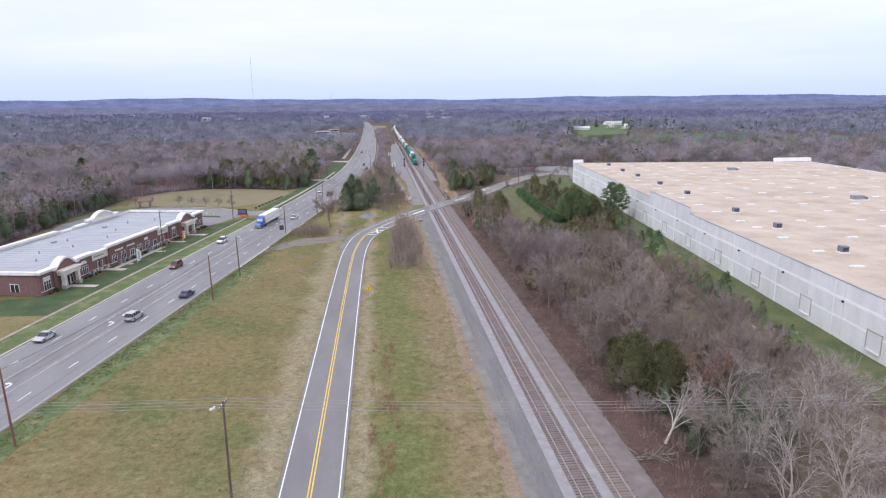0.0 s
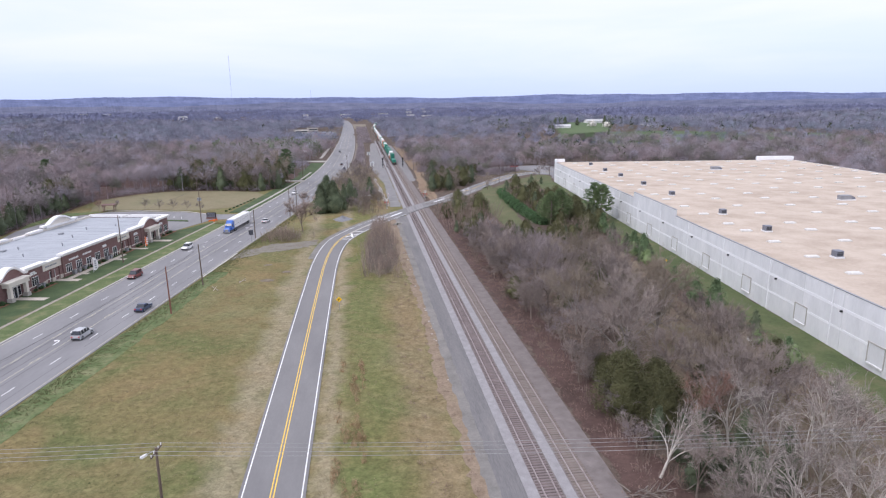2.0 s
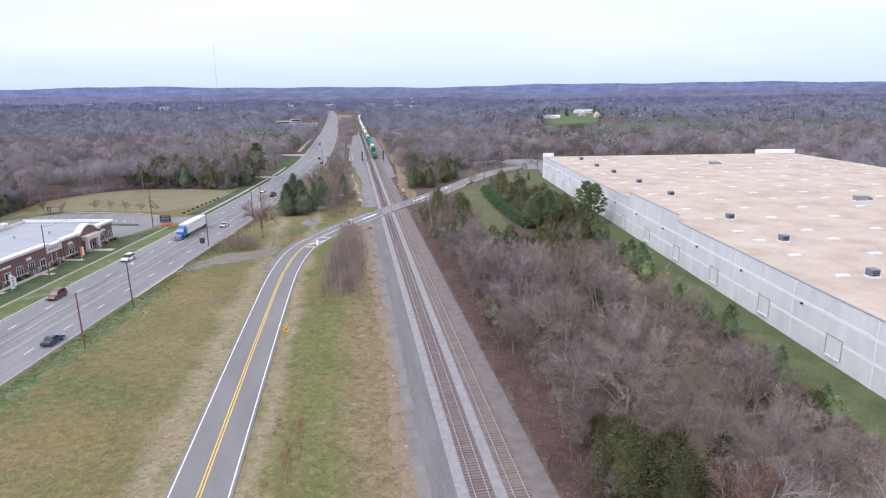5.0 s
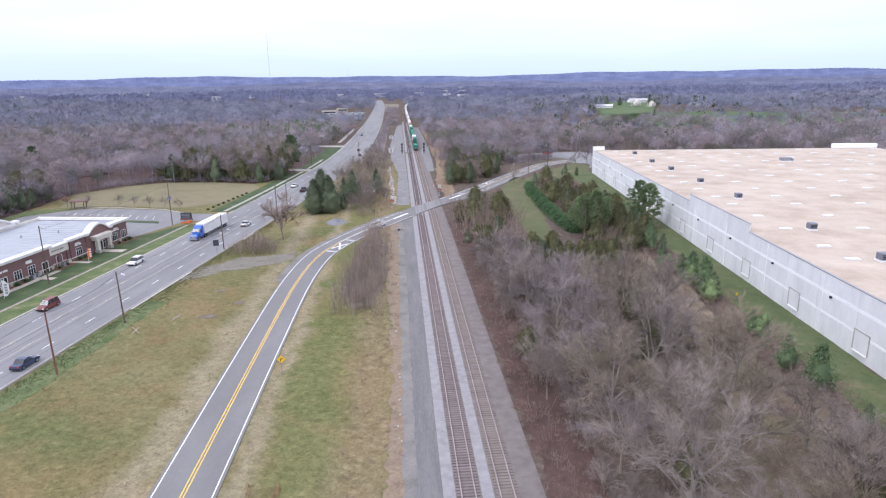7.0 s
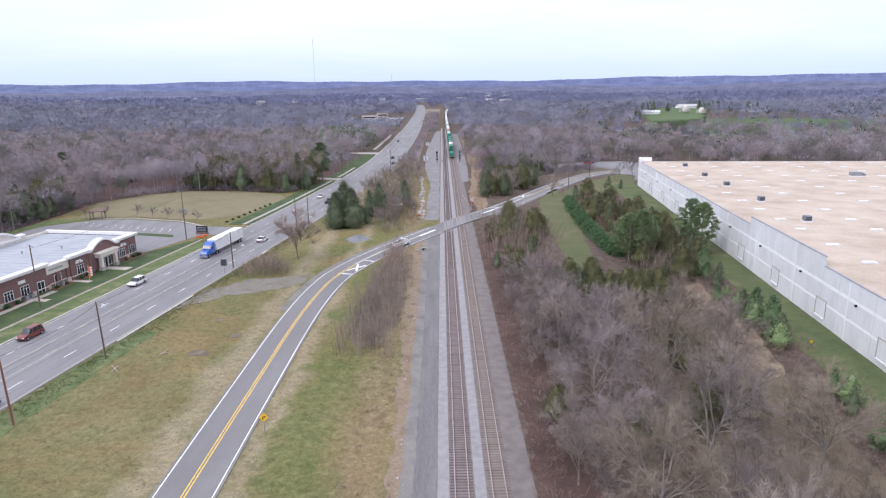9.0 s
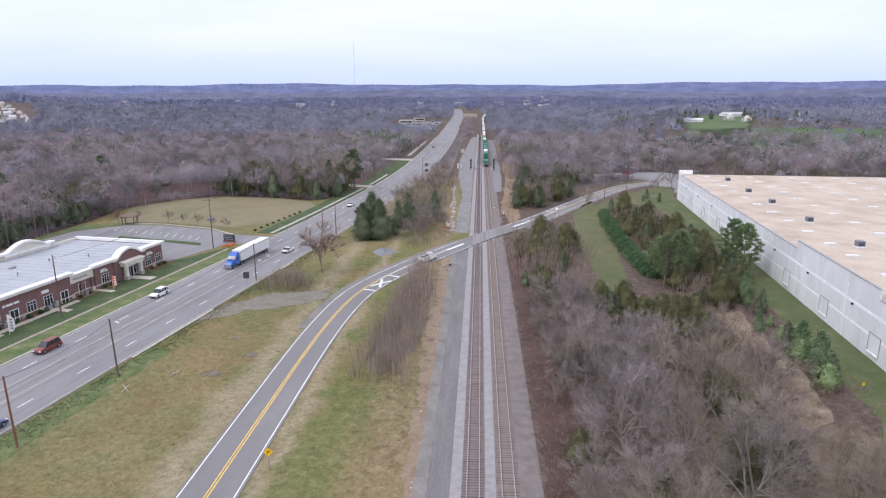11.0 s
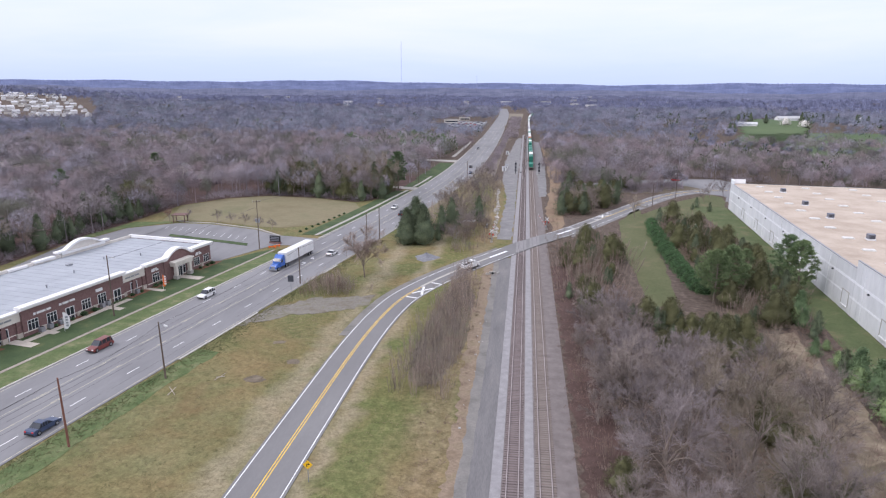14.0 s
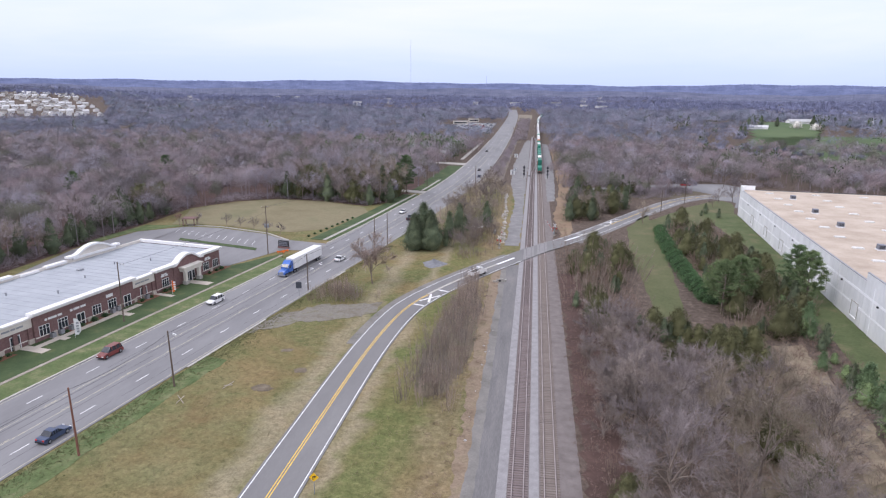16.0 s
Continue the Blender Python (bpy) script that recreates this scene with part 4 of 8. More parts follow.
def rooftop_unit(wx, wy):
    q = WI @ Vector((wx, wy, 0))
    f = thing("rooftop_unit", WM @ pose(q.x, q.y, WH_TOP - 0.12), "long grey air-handling unit on the gravel roof", "air conditioner", "air handlers on the warehouse roof")
    part("skid", Geo().box(-2.6, 2.6, -1.1, 1.1, 0, 0.35), "white_metal", f)
    part("casing", Geo().box(-2.5, 1.2, -1.0, 1.0, 0.35, 1.7, None, 0.08), "grey_metal", f)
    part("hood", Geo().extrude([(1.2, -0.9, 0.35), (2.5, -0.9, 0.35), (2.3, -0.9, 1.0), (1.2, -0.9, 1.5)], (0, 1.8, 0)), "unit", f)


rooftop_unit(148.4, 212.7)
rooftop_unit(137.6, 115.6)

# ---- shopping plaza: brick front in bays, arched gables, grey membrane roof ----
PM = pose(-101.2, 69.0, GZ + 0.1, 0, 0, 90 - math.degrees(math.atan2(0.168, 0.986)))  # local x along the front to the north, y away from the highway
P_LEN, P_DEP = 86.0, 27.0


def window(parent, x0, x1, z0, z1, y=0.0, mull=2, s=-1):
    """A window in a front that faces local -y (s = -1): glass, frame bars and sill."""
    w = part("window", Geo().box(x0, x1, y - 0.05, y - 0.02, z0, z1), "glass_dark", parent, "dark shop window")
    g = Geo().box(x0 - 0.08, x0, y - 0.1, y, z0, z1).box(x1, x1 + 0.08, y - 0.1, y, z0, z1).box(x0 - 0.08, x1 + 0.08, y - 0.1, y, z1, z1 + 0.08).box(x0 - 0.08, x1 + 0.08, y - 0.1, y, (z0 * 0.3 + z1 * 0.7) - 0.03, (z0 * 0.3 + z1 * 0.7) + 0.03)
    for k in range(1, mull):
        x = x0 + (x1 - x0) * k / mull
        g.box(x - 0.04, x + 0.04, y - 0.1, y, z0, z1)
    part("window_frame", g, "white_metal", w)
    part("sill", Geo().box(x0 - 0.15, x1 + 0.15, y - 0.16, y, z0 - 0.14, z0), "stucco", w)
    return w


def shop_door(parent, x0, z1=2.6, y=0.0):
    d = part("shop_door", Geo().box(x0, x0 + 1.9, y - 0.05, y - 0.02, 0.05, z1), "glass_dark", parent, "glazed shop door")
    part("door_frame", Geo().box(x0 - 0.12, x0, y - 0.14, y, 0, z1 + 0.12).box(x0 + 1.9, x0 + 2.02, y - 0.14, y, 0, z1 + 0.12).box(x0, x0 + 1.9, y - 0.14, y, z1, z1 + 0.12).box(x0 + 0.92, x0 + 1.0, y - 0.12, y, 0, z1), "white_metal", d)


def sign_bars(parent, x, z, y, widths, h=0.45, mat="white_metal"):
    """Unreadable shop lettering as plain bars."""
    for w in widths:
        part("sign_bar", Geo().box(x, x + w, y - 0.1, y - 0.01, z, z + h, None, 0.01), mat, parent)
        x += w + 0.25


def arch_outline(x0, x1, z0, z1, n=14):
    """Shouldered arch: flat ends that sweep up into a segment."""
    pts = []
    for i in range(n + 1):
        t = i / n
        pts.append((x0 + (x1 - x0) * t, z0 + (z1 - z0) * math.sin(math.pi * min(1, max(0, (t - 0.1) / 0.8))) ** 0.85))
    return pts


def arch_bay(p, x0, x1, yf, h, entrance=True):
    """A bay with an arched gable over a columned entrance."""
    b = part("arch_bay", Geo().box(x0, x1, yf, yf + 1.2, 0, h), "brick_red", p, "brick bay with an arched white gable")
    curve = arch_outline(x0, x1, h, h + 2.0)
    g = Geo().extrude([(x0, yf + 0.02, h), *[(x, yf + 0.02, z) for x, z in curve], (x1, yf + 0.02, h)][::-1], (0, 1.1, 0))
    part("gable", g, "brick_red", b)
    g = Geo()
    g.loft([[(x, yf - 0.35, z), (x, yf + 1.55, z), (x, yf + 1.55, z + 0.5), (x, yf - 0.35, z + 0.5)] for x, z in [(x0 - 0.5, h), *curve, (x1 + 0.5, h)]])
    part("arch_cornice", g, "cornice", b)
    if entrance:
        m = (x0 + x1) / 2
        e = part("portico", Geo().box(m - 3.4, m + 3.4, yf - 1.6, yf, 3.4, 4.3).box(m - 3.7, m + 3.7, yf - 1.9, yf, 4.3, 4.65), "stucco", b, "cream stucco portico")
        for x in (m - 3.0, m + 2.2):
            part("column", Geo().box(x, x + 0.8, yf - 1.5, yf - 0.7, 0.9, 3.4), "stucco", e)
            part("column_base", Geo().box(x - 0.2, x + 1.0, yf - 1.7, yf - 0.5, 0, 0.9), "concrete", e)
        shop_door(b, m - 1.0, 2.6, yf)
        window(b, m - 2.1, m - 1.25, 0.5, 2.6, yf, 1)
        window(b, m + 1.3, m + 2.1, 0.5, 2.6, yf, 1)


def plaza():
    p = thing("shopping_plaza", PM, "long single-storey brick shopping plaza with white cornices", "shopping plaza")
    part("wall_core", Geo().box(0.3, P_LEN - 0.3, 0.3, P_DEP, 0, 5.0), "brick_red", p, "dark red brick walls")
    part("roof", Geo().box(0.35, P_LEN - 0.35, 0.4, P_DEP - 0.4, 5.0, 5.25), "membrane", p, "pale grey standing-seam roof")
    for k in range(int(P_LEN / 2.4)):
        part("seam", Geo().box(1.0 + k * 2.4, 1.05 + k * 2.4, 1.2, P_DEP - 1.2, 5.25, 5.29), "membrane", p)
    part("rear_parapet", Geo().box(0, P_LEN, P_DEP - 0.4, P_DEP, 0, 6.0), "stucco", p)
    for x0, x1, hh in ((3, 12, 6.4), (20, 45, 6.4), (47, 52, 5.9), (54, 60, 6.2), (62, 76, 6.5)):
        part("rear_cornice", Geo().box(x0, x1, P_DEP - 0.9, P_DEP + 0.4, hh - 0.55, hh), "cornice", p)
        part("rear_screen", Geo().box(x0, x1, P_DEP - 0.6, P_DEP + 0.1, 5.2, hh - 0.5), "stucco", p)
    arch = arch_outline(62, 76, 6.5, 8.4)
    g = Geo()
    g.loft([[(x, P_DEP - 1.0, z), (x, P_DEP + 0.5, z), (x, P_DEP + 0.5, z + 0.5), (x, P_DEP - 1.0, z + 0.5)] for x, z in [(60.5, 6.5), *arch, (77.5, 6.5)]])
    part("rear_arch_cornice", g, "cornice", p)
    part("rear_gable", Geo().extrude([(62, P_DEP - 0.5, 6.4), *[(x, P_DEP - 0.5, z) for x, z in arch], (76, P_DEP - 0.5, 6.4)][::-1], (0, 0.5, 0)), "stucco", p)
    part("north_cornice", Geo().box(P_LEN - 0.45, P_LEN + 0.35, 0.4, P_DEP, 5.4, 6.2), "cornice", p)
    part("south_cornice", Geo().box(-0.35, 0.45, 0.4, P_DEP, 5.0, 5.75), "cornice", p)
    part("south_wall", Geo().box(0, 0.32, 0, P_DEP, 0, 5.0), "brick_red", p)
    part("north_wall", Geo().box(P_LEN - 0.32, P_LEN, 0, P_DEP, 0, 5.4), "brick_red", p)
    # bays along the front: start, end, set-back, height, style
    bays = [(0, 4.5, -0.3, 5.0, "brick"), (13.5, 20, -0.3, 5.2, "brick"), (20, 27.5, 0.2, 4.4, "white"), (27.5, 53.5, -0.5, 5.5, "brick"), (53.5, 61, 0.2, 4.4, "white"), (61, 67, -0.5, 5.3, "brick"), (78, 86, -0.2, 5.4, "brick")]
    for x0, x1, yf, hh, style in bays:
        b = part("bay", Geo().box(x0, x1, yf, yf + 0.6, 0, hh), "brick_red", p, "dark red brick bay")
        part("base_course", Geo().box(x0, x1, yf - 0.06, yf, 0.75, 0.95), "stucco", b)
        if style == "white":
            part("sign_fascia", Geo().box(x0, x1, yf - 0.25, yf + 0.6, 3.3, 5.1), "stucco", b, "cream sign fascia")
            sign_bars(b, x0 + 1.2, 4.05, yf - 0.25, (1.6, 0.9, 1.4), 0.35, "grey_metal")
            part("cornice", Geo().box(x0, x1, yf - 0.5, yf + 0.8, 5.1, 5.4), "cornice", b)
            for xp in (x0 + 0.1, (x0 + x1) / 2 - 0.45, x1 - 1.0):
                q = part("pier", Geo().box(xp, xp + 0.9, yf - 0.35, yf, 1.0, 3.3), "brick_red", b)
                part("pier_base", Geo().box(xp - 0.12, xp + 1.02, yf - 0.5, yf, 0, 1.0, None, 0.03), "stone_pale", q)
        else:
            part("cornice", Geo().box(x0 - 0.35, x1 + 0.35, yf - 0.45, yf + 0.9, hh, hh + 0.35).box(x0 - 0.6, x1 + 0.6, yf - 0.7, yf + 1.0, hh + 0.35, hh + 0.75), "cornice", b, "stepped white cornice")
        n = max(1, int((x1 - x0) / 4.0))
        for k in range(n):
            xc = x0 + (x1 - x0) * (k + 0.5) / n
            if (k % 3 == 2) or (style == "white" and k == n - 1):
                shop_door(b, xc - 0.9, 2.6, yf)
            else:
                window(b, xc - 1.1, xc + 1.1, 0.95, 3.0, yf, 3)
            if style == "brick" and n > 1 and k:
                part("pier_base", Geo().box(x0 + (x1 - x0) * k / n - 0.5, x0 + (x1 - x0) * k / n + 0.5, yf - 0.3, yf, 0, 1.05, None, 0.03), "stone_pale", b)
        if style == "brick":
            if x1 - x0 > 20:
                sign_bars(b, x0 + 2.5, 3.75, yf, (0.5, 2.0, 1.0))
                sign_bars(b, x0 + 8.5, 3.75, yf, (0.6, 1.5, 1.3))
                sign_bars(b, x0 + 18.0, 3.7, yf, (1.9,), 0.7)
            elif x1 - x0 > 5:
                sign_bars(b, x0 + 1.6, 3.6, yf, (1.2, 1.0))
                sign_bars(b, x0 + 1.8, 4.1, yf, (1.8,), 0.3)
            else:
                sign_bars(b, x0 + 1.0, 3.7, yf, (2.4,), 0.35)
                sign_bars(b, x0 + 1.0, 3.2, yf, (2.4,), 0.35)
    arch_bay(p, 4.5, 13.5, -0.6, 4.9)
    arch_bay(p, 67.0, 78.0, -0.7, 5.2)
    # south face
    for y0 in (5.0, 12.0):
        w = part("side_window", Geo().box(-0.05, -0.02, y0, y0 + 2.0, 0.9, 2.7), "glass_dark", p)
        part("window_frame", Geo().box(-0.1, 0, y0 - 0.1, y0, 0.9, 2.8).box(-0.1, 0, y0 + 2, y0 + 2.1, 0.9, 2.8).box(-0.1, 0, y0, y0 + 2, 2.7, 2.8).box(-0.1, 0, y0 + 0.96, y0 + 1.04, 0.9, 2.7), "white_metal", w)
    for x, y in ((12, 9), (20, 14), (28, 10), (36, 17), (41, 8), (52, 12), (64, 15), (70, 9)):
        v = part("vent_pipe", Geo().tube((x, y, 5.25), (x, y, 5.9), 0.14).tube((x, y, 5.9), (x, y, 6.0), 0.24), "grey_metal", p)
    for x, y in ((33, 19), (56, 18)):
        part("roof_hatch", Geo().box(x, x + 1.4, y, y + 1.0, 5.25, 5.7, None, 0.06), "grey_metal", p)
    return p


plaza()

# ---- the container train ----


def corrugated(x0, x1, y0, y1, z0, z1, pitch=0.6, d=0.06):
    """A steel box with ribbed long sides."""
    g = Geo()
    n = int((y1 - y0) / pitch)
    left, right = [], []
    for k in range(n + 1):
        y = y0 + (y1 - y0) * k / n
        o = d if k % 2 else 0.0
        left.append((x0 + o, y))
        right.append((x1 - o, y))
    ring = [*right, *reversed(left)]
    g.loft([[(x, y, z0) for x, y in ring], [(x, y, z1) for x, y in ring]])
    g.box(x0 - 0.01, x1 + 0.01, y0 - 0.03, y0 + 0.12, z0 - 0.01, z1 + 0.03).box(x0 - 0.01, x1 + 0.01, y1 - 0.12, y1 + 0.03, z0 - 0.01, z1 + 0.03)
    return g


BOX_ME = {}


def container_mesh(mat, length, height):
    key = (mat, length, height)
    if key not in BOX_ME:
        me = corrugated(-1.22, 1.22, 0, length, 0, height).mesh("container")
        me.materials.append(M[mat])
        BOX_ME[key] = me
    return BOX_ME[key]


WELL = {}


def well_car(s, off, first=False):
    """One articulated well car: side sills, end platforms, trucks with wheels."""
    c, hd = TRACK.at(s, off), TRACK.heading(s + 9)
    w = thing("well_car", (c[0], c[1], 0, 0, 0, hd - 90), "rust-brown articulated container well car on the rails", "rail car", "well cars of the container train")
    if not WELL:
        WELL["sill"] = Geo().box(-1.5, -1.28, 2.6, 15.9, 0.35, 1.25).box(1.28, 1.5, 2.6, 15.9, 0.35, 1.25).box(-1.28, 1.28, 2.8, 15.7, 0.35, 0.5).mesh("side_sill")
        WELL["end"] = Geo().box(-1.45, 1.45, 0.2, 2.7, 0.95, 1.2).box(-1.45, 1.45, 15.8, 18.3, 0.95, 1.2).mesh("end_platform")
        t = Geo()
        for y in (0.3, 1.9):
            for x in (-0.755, 0.755):
                t.tube((x - 0.06, y, 0.42), (x + 0.06, y, 0.42), 0.42, 0.42, 12)
        t.box(-1.0, -0.85, 0.0, 2.2, 0.35, 0.75).box(0.85, 1.0, 0.0, 2.2, 0.35, 0.75).box(-0.9, 0.9, 0.8, 1.4, 0.5, 0.95)
        WELL["truck"] = t.mesh("truck")
    part("side_sill", WELL["sill"], "well", w)
    part("end_platform", WELL["end"], "well", w)
    part("truck", WELL["truck"], "dark_metal", w)
    if first:
        part("coupler", Geo().box(-0.2, 0.2, -0.9, 0.2, 0.7, 1.0), "dark_metal", w)
        part("marker_light", Geo().box(-0.18, 0.18, -0.12, 0.2, 1.2, 1.6), "red", w)
        part("handrail", Geo().tube((-1.3, 0.25, 1.2), (-1.3, 0.25, 2.1), 0.04).tube((1.3, 0.25, 1.2), (1.3, 0.25, 2.1), 0.04), "white_metal", w)
    return w


def load(s, off, z, mat, length, height, shift, word):
    c, hd = TRACK.at(s, off), TRACK.heading(s + 9)
    t = tagged(part("shipping_container", container_mesh(mat, length, height), mat), word, "container", "containers of the train")
    t.matrix_world = pose(c[0], c[1], 0, 0, 0, hd - 90) @ pose(0, shift, z)


rng = random.Random(11)
TRAIN0 = 385.0
LOADS = [("green_box", None), ("green_box", "green_box"), ("orange_box", "white_box"), ("white_box", "green_box"), ("green_box", "green_box"), ("green_box", "green_box"), ("green_box", None), ("green_box", "green_box"), ("green_box", "white_box"), ("orange_box", "green_box"), ("orange_box", "orange_box"), ("green_box", "white_box"), ("white_box", "white_box"), ("green_box", "white_box"), ("green_box", "green_box")]
WORD = {"green_box": "green ribbed steel container loaded on a well car", "white_box": "white ribbed container loaded on a well car", "orange_box": "orange ribbed container loaded on a well car"}
s = TRACK.s_of_y(TRAIN0)
k = 0
while s < TRACK.s_of_y(1440):
    well_car(s, 4.2, k == 0)
    lo, hi = LOADS[k] if k < len(LOADS) else rng.choice([("green_box", "green_box"), ("green_box", "white_box"), ("white_box", "white_box"), ("white_box", "white_box"), ("orange_box", "white_box")])
    load(s, 4.2, 0.52, lo, 12.19, 2.75, 3.15, WORD[lo])
    if hi:
        load(s, 4.2, 3.29, hi, 14.63 if hi != "orange_box" else 12.19, 2.85, 1.95 if hi != "orange_box" else 3.15, WORD[hi])
    s += 18.6
    k += 1

# ---- trees ----


def slivers(c, d, length, width, rng):
    """One thin triangle for every centre c along its direction d: vertices and triangles."""
    n = len(c)
    d = d / np.linalg.norm(d, axis=1)[:, None]
    o = np.cross(d, rng.normal(size=(n, 3)))
    o /= np.linalg.norm(o, axis=1)[:, None] + 1e-9
    L, W = np.broadcast_to(length, n)[:, None], np.broadcast_to(width, n)[:, None]
    v = np.stack([c - d * L / 2 - o * W / 2, c - d * L / 2 + o * W / 2, c + d * L / 2], 1).reshape(-1, 3)
    return v, np.arange(3 * n).reshape(-1, 3)


def join(bits):
    vs, ts, k = [], [], 0
    for v, t in bits:
        vs.append(v)
        ts.append(t + k)
        k += len(v)
    return np.concatenate(vs), np.concatenate(ts)


def limb(p0, p1, r0, r1, n=4):
    """A tapered limb as vertices and triangles."""
    d = p1 - p0
    a = np.cross(d, (0.3, 0.2, 1.0) if abs(d[2]) < np.linalg.norm(d) * 0.9 else (1.0, 0.1, 0))
    a /= np.linalg.norm(a)
    b = np.cross(d, a)
    b /= np.linalg.norm(b)
    t = np.arange(n) * 2 * np.pi / n
    ring = np.cos(t)[:, None] * a + np.sin(t)[:, None] * b
    v = np.concatenate([p0 + ring * r0, p1 + ring * r1])
    f = [(i, (i + 1) % n, n + (i + 1) % n) for i in range(n)] + [(i, n + (i + 1) % n, n + i) for i in range(n)]
    return v, np.array(f)


def bare_tree(seed, h, wide, tw_count, twig_len=0.95, twig_w=0.034, low=0.2, lean=0.04):
    """A low-forking trunk, limbs that arch out and up into a broad crown, bent branches from them, branchlets and a haze of fine twigs."""
    rng = np.random.default_rng(seed)
    wood, b0s, b1s = [], [], []
    R, r0, zc = h * wide, h * 0.012 + 0.03, h * 0.42
    top = np.array([rng.normal() * lean * h, rng.normal() * lean * h, h * (low + 0.22)])
    wood.append(limb(np.zeros(3), top * 0.45, r0 * 1.25, r0, 6))
    wood.append(limb(top * 0.45, top, r0, r0 * 0.62, 5))
    for i in range(8):
        az, el = i * 2.4 + rng.uniform(-0.35, 0.35), (1.45 if i == 0 else rng.uniform(0.0, 1.05))
        f = rng.uniform(0.7, 0.92)
        p0 = top * (1.0 if i == 0 else rng.uniform(low / (low + 0.22) * 0.8, 1.0))
        p2 = np.array([math.cos(az) * math.cos(el) * R * f, math.sin(az) * math.cos(el) * R * f, zc + math.sin(el) * (h - zc) * f])
        p1 = p0 * 0.5 + p2 * 0.5 + np.array([0, 0, h * 0.09]) - np.array([p2[0], p2[1], 0]) * 0.1 + rng.normal(size=3) * h * 0.03
        bez = lambda t: p0 * (1 - t) ** 2 + 2 * p1 * t * (1 - t) + p2 * t * t
        q = [bez(t) + rng.normal(size=3) * h * 0.008 * (t > 0) for t in (0, 0.28, 0.52, 0.76, 1)]
        for k in range(4):
            wood.append(limb(q[k], q[k + 1], r0 * (0.6 - 0.125 * k), r0 * (0.475 - 0.125 * k), 4))
        for j in range(7):
            t = 0.28 + 0.72 * (j + rng.uniform(0.2, 0.9)) / 7
            a = bez(t)
            d = (bez(min(t + 0.1, 1.05)) - a) / (np.linalg.norm(bez(min(t + 0.1, 1.05)) - a) + 1e-6) * 0.75 + rng.normal(size=3) * 0.55 + np.array([math.cos(az) * 0.25, math.sin(az) * 0.25, 0.22])
            d /= np.linalg.norm(d)
            L = h * rng.uniform(0.15, 0.27) * (1.15 - 0.4 * t)
            m = a + d * L * 0.5 + rng.normal(size=3) * L * 0.07
            e = a + d * L + np.array([0, 0, L * 0.12]) + rng.normal(size=3) * L * 0.08
            wood.append(limb(a, m, r0 * 0.2, r0 * 0.13, 3))
            b0s.append(m)
            b1s.append(e)
            for k in range(6):
                u = rng.uniform(0.15, 1.0)
                g = a + (e - a) * u
                v = d + rng.normal(size=3) * 0.55 + np.array([0, 0, 0.15])
                b0s.append(g)
                b1s.append(g + v / np.linalg.norm(v) * h * rng.uniform(0.06, 0.13))
    a, b = np.array(b0s), np.array(b1s)
    br = slivers((a + b) / 2, b - a, np.linalg.norm(b - a, axis=1), twig_w * 1.7, rng)
    k = rng.integers(0, len(a), tw_count)
    f = rng.uniform(0.05, 1.0, tw_count)[:, None]
    d = (b[k] - a[k]) / np.linalg.norm(b[k] - a[k], axis=1)[:, None] + rng.normal(size=(tw_count, 3)) * 0.5 + np.array([0, 0, 0.1])
    d /= np.linalg.norm(d, axis=1)[:, None]
    L = rng.uniform(0.5, 1.3, tw_count) * twig_len
    tw = slivers(a[k] + (b[k] - a[k]) * f + d * L[:, None] / 2, d, L, twig_w, rng)
    return fast_mesh("trunk", *join(wood)), fast_mesh("crown", *join([br, tw]))


def conifer(seed, h, r, n, leaf=0.5, shape=0.9, core_w=0.6):
    """A cedar: short trunk and a tapering crown of many soft sprays, with gaps and an uneven outline."""
    rng = np.random.default_rng(seed)
    m = max(60, n // 11)
    z = rng.uniform(0.03, 1.0, m) ** 0.9
    a = rng.uniform(0, 2 * np.pi, m)
    lobes = 1 + 0.18 * np.sin(3 * a + seed) + 0.14 * np.sin(5 * a + z * 9)
    rad = r * np.clip(np.minimum((1 - z) ** shape * 1.2, 0.5 + z * 2.2), 0, 1) * lobes * rng.uniform(0.7, 1.0, m)
    spray = np.stack([rad * np.cos(a), rad * np.sin(a), z * h * 0.96], 1)
    k = rng.integers(0, m, n)
    c = spray[k] + rng.normal(size=(n, 3)) * np.array([1, 1, 0.8]) * (0.065 * r + 0.09)
    c[:, 2] = np.maximum(c[:, 2], 0.1)
    d = np.stack([np.cos(a[k]), np.sin(a[k]), np.full(n, 0.6)], 1) + rng.normal(size=(n, 3)) * 0.8
    crown = slivers(c, d, rng.uniform(0.6, 1.3, n) * leaf, leaf * 0.5, rng)
    rings, sides = [], 9
    for q in range(9):
        w = q / 8
        rr = r * core_w * min((1 - w) ** shape * 1.15, 0.45 + w * 2) + 0.03
        b = np.arange(sides) * 2 * np.pi / sides + q * 0.35
        j = rng.uniform(0.7, 1.2, sides) * rr
        rings.append(np.stack([np.cos(b) * j, np.sin(b) * j, 0.15 + w * h * 0.9 + rng.normal(size=sides) * h * 0.012], 1))
    cv = np.concatenate(rings)
    ct = np.array([t for q in range(8) for e in range(sides) for t in ((q * sides + e, q * sides + (e + 1) % sides, (q + 1) * sides + (e + 1) % sides), (q * sides + e, (q + 1) * sides + (e + 1) % sides, (q + 1) * sides + e))])
    core = [(cv, ct)]
    tv, tt = limb(np.zeros(3), np.array([0, 0, h * 0.6]), r * 0.08 + 0.05, 0.04, 6)
    return fast_mesh("trunk", tv, tt), fast_mesh("crown", *join([crown, *core]))


